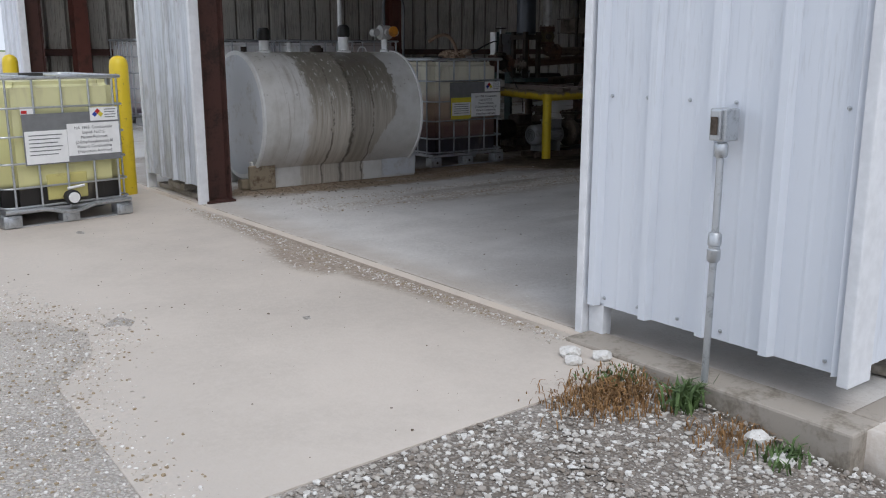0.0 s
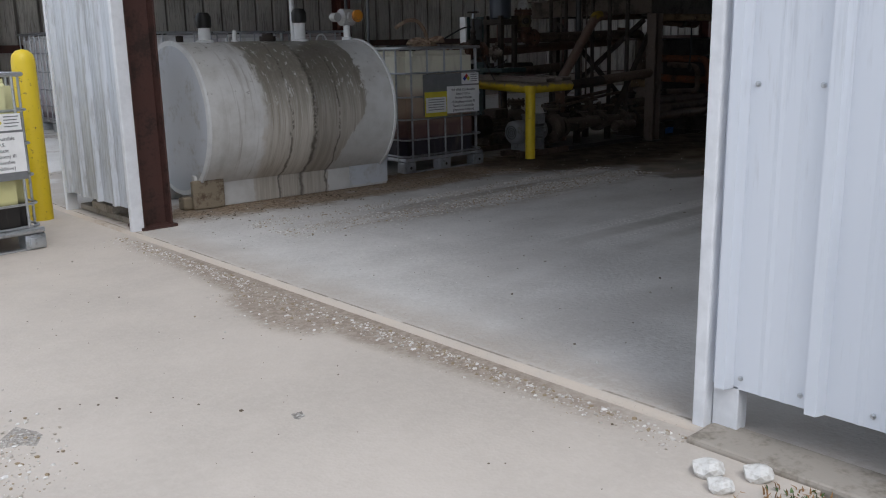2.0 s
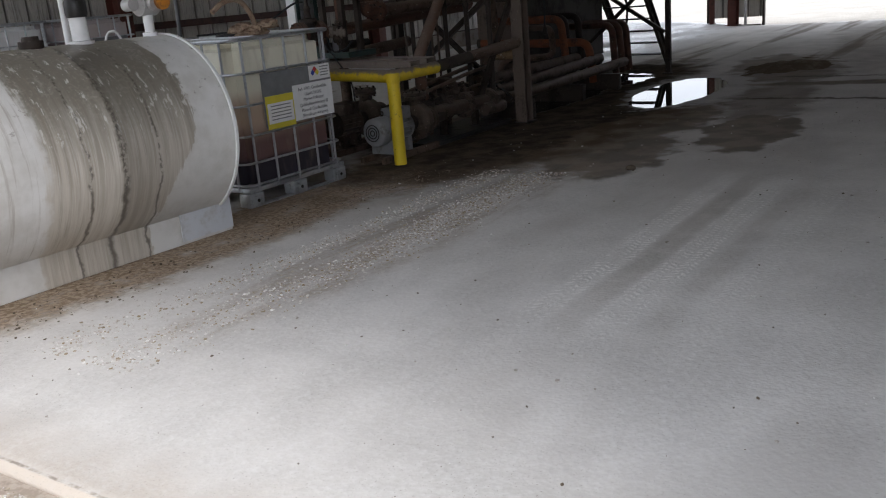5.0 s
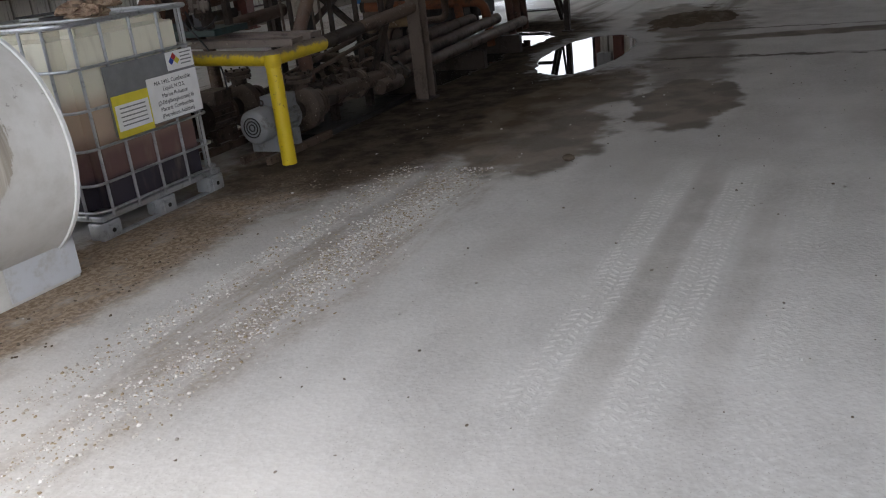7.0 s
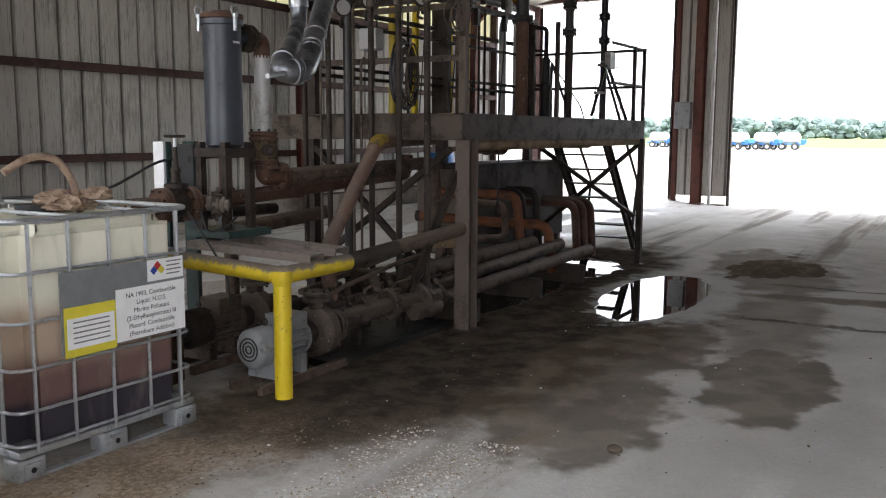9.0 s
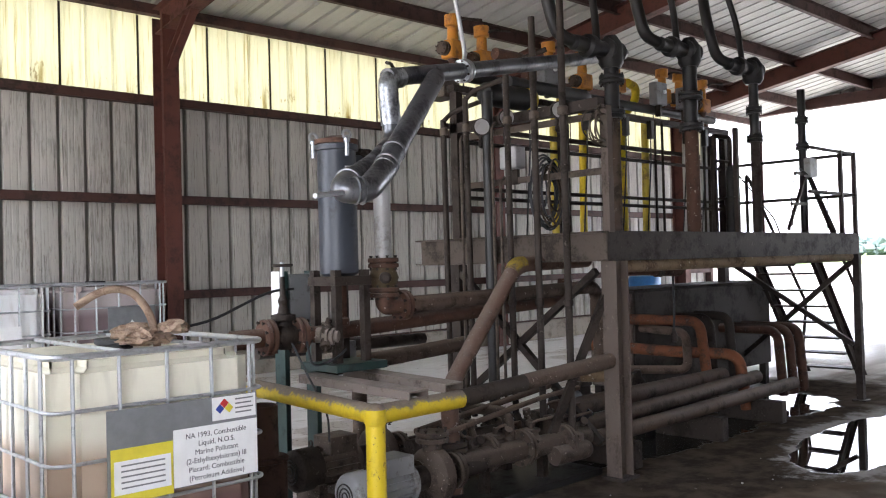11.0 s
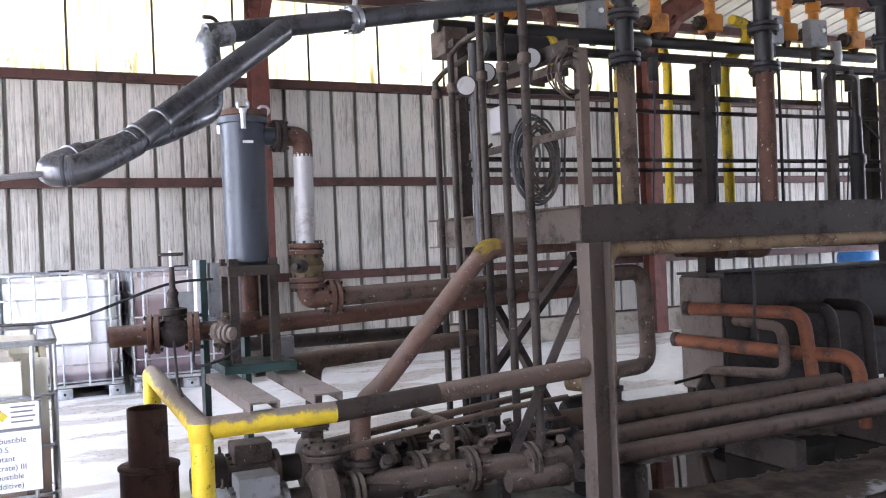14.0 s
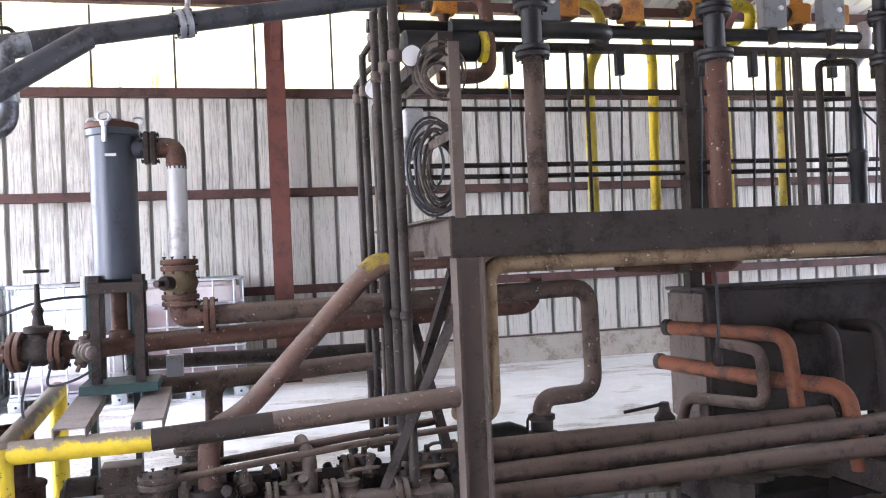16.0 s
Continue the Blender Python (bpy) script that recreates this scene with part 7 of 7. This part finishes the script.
# ---- far yard: nurse tanks, tree line ----
def nurse_tank(x, y, turn):
    t = thing("nurse_tank_trailer", (0, 0, 0), "white tank on a blue two-wheeled trailer in the far yard", "trailer", "trailers in the yard")
    part("tank", turned((-1.3, 0, 1.45), (1, 0, 0), [(0, 0.05), (0.1, 0.4), (0.35, 0.6), (2.25, 0.6), (2.5, 0.4), (2.6, 0.05)], 20), M_WHITE, t, "white tank", True)
    part("frame", boxes((-1.7, 1.5, -0.5, -0.38, 0.62, 0.8), (-1.7, 1.5, 0.38, 0.5, 0.62, 0.8), (-1.0, -0.85, -0.5, 0.5, 0.6, 1.0), (0.85, 1.0, -0.5, 0.5, 0.6, 1.0)), M_BLUE, t, "blue trailer frame")
    part("tool_box", boxes((-1.9, -1.3, -0.55, 0.55, 0.8, 1.25), bevel=0.03), M_BLUE, t)
    for sx in (-0.7, 0.7):
        for sy in (-0.8, 0.8):
            w = part("wheel", turned((sx, sy - 0.12, 0.42), (0, 1, 0), [(0, 0.3), (0.03, 0.42), (0.21, 0.42), (0.24, 0.3)], 18), M_RUBBER, t, "black wheel", True)
            part("rim", turned((sx, sy - 0.14, 0.42), (0, 1, 0), [(0, 0.2), (0.28, 0.2)], 12), M_WHITE, w)
    for sx in (-0.7, 0.7):
        part("axle", boxes((sx - 0.05, sx + 0.05, -0.8, 0.8, 0.38, 0.66)), M_STEEL, t)
    t.matrix_basis = pose(x, y, -0.15, 0, 0, turn)
    return t


first = nurse_tank(112, 25.5, 75)
for x, y, a in ((114, 23.2, 95), (110, 28.0, 60), (120, 40.5, 90)):
    copy_thing(first, pose(x, y, -0.15, 0, 0, a))


def lumps(name, centres, sizes, material, label, category, detail=1, squash=0.8, seed=1):
    """Many uneven clumps in one mesh."""
    rng = np.random.default_rng(seed)
    bm = bmesh.new()
    bmesh.ops.create_icosphere(bm, subdivisions=detail, radius=1)
    base = np.array([v.co[:] for v in bm.verts])
    faces = np.array([[v.index for v in f.verts] for f in bm.faces])
    bm.free()
    n = len(centres)
    co = base[None] * (1 + rng.uniform(-0.35, 0.35, (n, len(base), 1)))
    ang = rng.uniform(0, math.tau, n)
    c, s = np.cos(ang)[:, None], np.sin(ang)[:, None]
    st = rng.uniform(0.65, 1.25, (n, 1))
    x, y, z = co[..., 0] * st, co[..., 1], co[..., 2] * squash * rng.uniform(0.7, 1.2, (n, 1))
    co = np.stack([x * c - y * s, x * s + y * c, z], -1) * np.asarray(sizes)[:, None, None] + np.asarray(centres)[:, None]
    fa = (faces[None] + (np.arange(n) * len(base))[:, None, None]).reshape(-1, 3)
    me = bpy.data.meshes.new(name)
    me.from_pydata(co.reshape(-1, 3).tolist(), [], fa.tolist())
    me.materials.append(material)
    return tagged(new(name, me), label, category, kind="stuff")


rng = np.random.default_rng(5)
cent, size = [], []
for k in range(130):
    y0 = -300 + k * 5.5 + rng.uniform(-3, 3)
    x0, h = 460 + rng.uniform(-25, 25), rng.uniform(7, 10) * (0.75 if k % 9 == 0 else 1)
    for j in range(40):
        q = rng.uniform(0.08, 1)
        w = 4.8 * math.sin(math.pi * min(0.95, 0.2 + q * 0.75))
        cent.append((x0 + rng.normal(0, w * 0.6), y0 + rng.normal(0, w * 0.6), h * q))
        size.append(rng.uniform(1.2, 2.9))
lumps("far_trees", cent, size, M_HAZED_TREE, "hazy dark line of trees beyond the fields", "trees", 1, 0.8, 3)

# ---- loose stones, chips and litter ----
def scatter(name, n, place, lo, hi, material, label, seed, lift=0.3):
    rng = np.random.default_rng(seed)
    cs, ss = [], []
    while len(cs) < n:
        p = place(rng)
        if p is None:
            continue
        s = lo + (hi - lo) * rng.random() ** 3
        cs.append((p[0], p[1], p[2] + s * lift))
        ss.append(s)
    return lumps(name, cs, ss, material, label, "gravel", 1, 0.6, seed)


def on_gravel(rng):
    x, y = rng.uniform(-1.0, 2.86), rng.uniform(-0.4, 2.0)
    if y > 1.92 + 0.07 * (x - 0.66) / 2.2 and x > 0.6:
        return None
    if math.hypot(x + 0.1, y + 0.4) < 0.5:
        return None
    return (x, y, ground_height(x, y))


def on_track(rng):
    x = rng.uniform(3.6, 7.7)
    lane = rng.choice((6.56, 6.20, 6.05), p=(0.18, 0.52, 0.30))
    if lane < 6.3 and rng.random() > 0.35 + 0.65 * math.exp(-((x - 6.4) / 0.9) ** 2):
        return None
    y = lane + rng.normal(0, 0.075) + 0.04 * math.sin(x * 2)
    return (x, y, 0.0)


def by_lip(rng):
    y = rng.uniform(2.45, 7.0)
    x = 2.84 - abs(rng.normal(0, 0.07)) * (2.5 if 4.2 < y < 5.2 else 1.0)
    return (x, y, -0.012)


def apron_left(rng):
    y = rng.uniform(2.0, 5.6)
    bulge = 0.45 * math.exp(-((y - 4.0) / 0.75) ** 2)
    x = 0.75 + bulge - abs(rng.normal(0, 0.55)) + rng.normal(0, 0.09)
    on = x > 0.70 + 0.3 * math.exp(-((y - 3.95) / 0.4) ** 2) or y > 4.95
    return (x, y, -0.012 if on else ground_height(x, y))


def anywhere(rng):
    return (rng.uniform(3.1, 11.5), rng.uniform(2.2, 7.4), 0.0)


def on_apron(rng):
    x, y = rng.uniform(0.9, 2.8), rng.uniform(2.05, 7.0)
    return (x, y, -0.012)


scatter("gravel_bed", 27000, on_gravel, 0.004, 0.0155, M_STONE, "bed of pale crushed limestone gravel by the wall", 11)
scatter("gravel_wash", 11000, apron_left, 0.002, 0.009, M_GRIT, "pale gravel washed over the edge of the apron", 12)
scatter("track_grit", 10000, on_track, 0.0018, 0.009, M_GRIT, "pale grit along a tyre track on the floor", 13)
scatter("lip_grit", 2600, by_lip, 0.002, 0.009, M_GRIT, "grit and silt along the slab's edge", 14)
scatter("floor_litter", 420, anywhere, 0.002, 0.009, M_MUD, "scattered dark crumbs on the shed floor", 15)
scatter("floor_chips", 420, anywhere, 0.003, 0.010, M_STONE, "scattered pale chips on the shed floor", 16)
scatter("apron_litter", 150, on_apron, 0.002, 0.007, M_MUD, "scattered dark crumbs on the apron", 17)
soilp = lambda rng: (rng.uniform(3.4, 7.6), 7.15 + rng.normal(0, 0.16), 0.0)
scatter("soil_crumbs", 700, soilp, 0.002, 0.010, M_MUD, "brown soil crumbs beside the tank and tote", 18)
for x, y, s in ((2.66, 2.28, 0.05), (2.60, 2.20, 0.04), (2.74, 2.16, 0.045), (2.70, 1.35, 0.05), (2.62, 1.20, 0.045), (7.9, 5.56, 0.04)):
    bm = bmesh.new()
    bmesh.ops.create_icosphere(bm, subdivisions=2, radius=s)
    for v in bm.verts:
        v.co *= 1 + 0.35 * noise.noise(v.co * 30 + Vector((x, y, 0)))
        v.co.z *= 0.6
        v.co += Vector((x, y, (0.0 if x > 3 else -0.012 if y > 2 else ground_height(x, y)) + s * 0.35))
    tagged(part("loose_stone", bm, M_STONE if x < 3 else M_MUD), "loose stone lying on the ground" if x < 3 else "dark clod lying on the shed floor", "stone")


def tuft(name, x, y, n, reach, tall, mat, label, seed, broad=0.004):
    rng = np.random.default_rng(seed)
    t = thing(name, (x, y, ground_height(x, y)), label, "weed")
    bm = bmesh.new()
    for _ in range(n):
        px, py = x + rng.normal(0, reach), y + rng.normal(0, reach * 0.6)
        z = ground_height(px, py)
        a, h, lean = rng.uniform(0, math.tau), tall * rng.uniform(0.4, 1.1), rng.uniform(0.2, 1.0)
        d = Vector((math.cos(a), math.sin(a), 0))
        w = Vector((-d.y, d.x, 0)) * broad
        p0, p1, p2 = Vector((px, py, z)), Vector((px, py, z + h * 0.6)) + d * h * 0.3 * lean, Vector((px, py, z + h * (1 - 0.4 * lean))) + d * h * 0.8 * lean
        v = [bm.verts.new(q) for q in (p0 - w, p0 + w, p1 + w * 1.4, p1 - w * 1.4, p2)]
        bm.faces.new((v[0], v[1], v[2], v[3]))
        bm.faces.new((v[3], v[2], v[4]))
    tagged(part("blades", bm, mat, t), kind="stuff")


tuft("dry_grass_tuft", 2.50, 1.88, 1500, 0.15, 0.055, M_STRAW, "low tuft of dry orange-brown grass", 21, 0.0022)
tuft("dry_grass_tuft", 2.66, 1.42, 300, 0.12, 0.055, M_STRAW, "low tuft of dry brown grass", 22, 0.0022)
tuft("green_weed", 2.70, 1.68, 120, 0.045, 0.15, M_LEAF, "leafy green weed at the foot of the conduit", 23, 0.005)
tuft("green_weed", 2.64, 1.98, 120, 0.08, 0.05, M_LEAF, "small green weed by the slab", 24, 0.004)
tuft("green_weed", 2.64, 1.20, 90, 0.05, 0.09, M_LEAF, "small green weed by the corner kerb", 25, 0.004)


# ridge of mud by the puddle
def mound(x, y):
    r = math.hypot((x - 14.9) / 1.25, (y - 6.1) / 0.58)
    k = 1 - r + 0.75 * noise.noise((x * 1.6, y * 2.2, 7)) + 0.3 * noise.noise((x * 5, y * 6, 2))
    edge = min(1.0, max(0.0, (1.15 - r) * 6))
    return (max(0.0, k) * (0.06 + 0.08 * noise.noise((x * 2.6, y * 2.6, 4)) + 0.04 * noise.noise((x * 8, y * 8, 1))) - 0.006) * edge - 0.004


tagged(grid_sheet("mud_ridge", [13.5 + 0.06 * i for i in range(48)], [5.45 + 0.05 * i for i in range(27)], mound, M_MUD, "low ridge of wet mud on the floor", "mud"), kind="stuff")
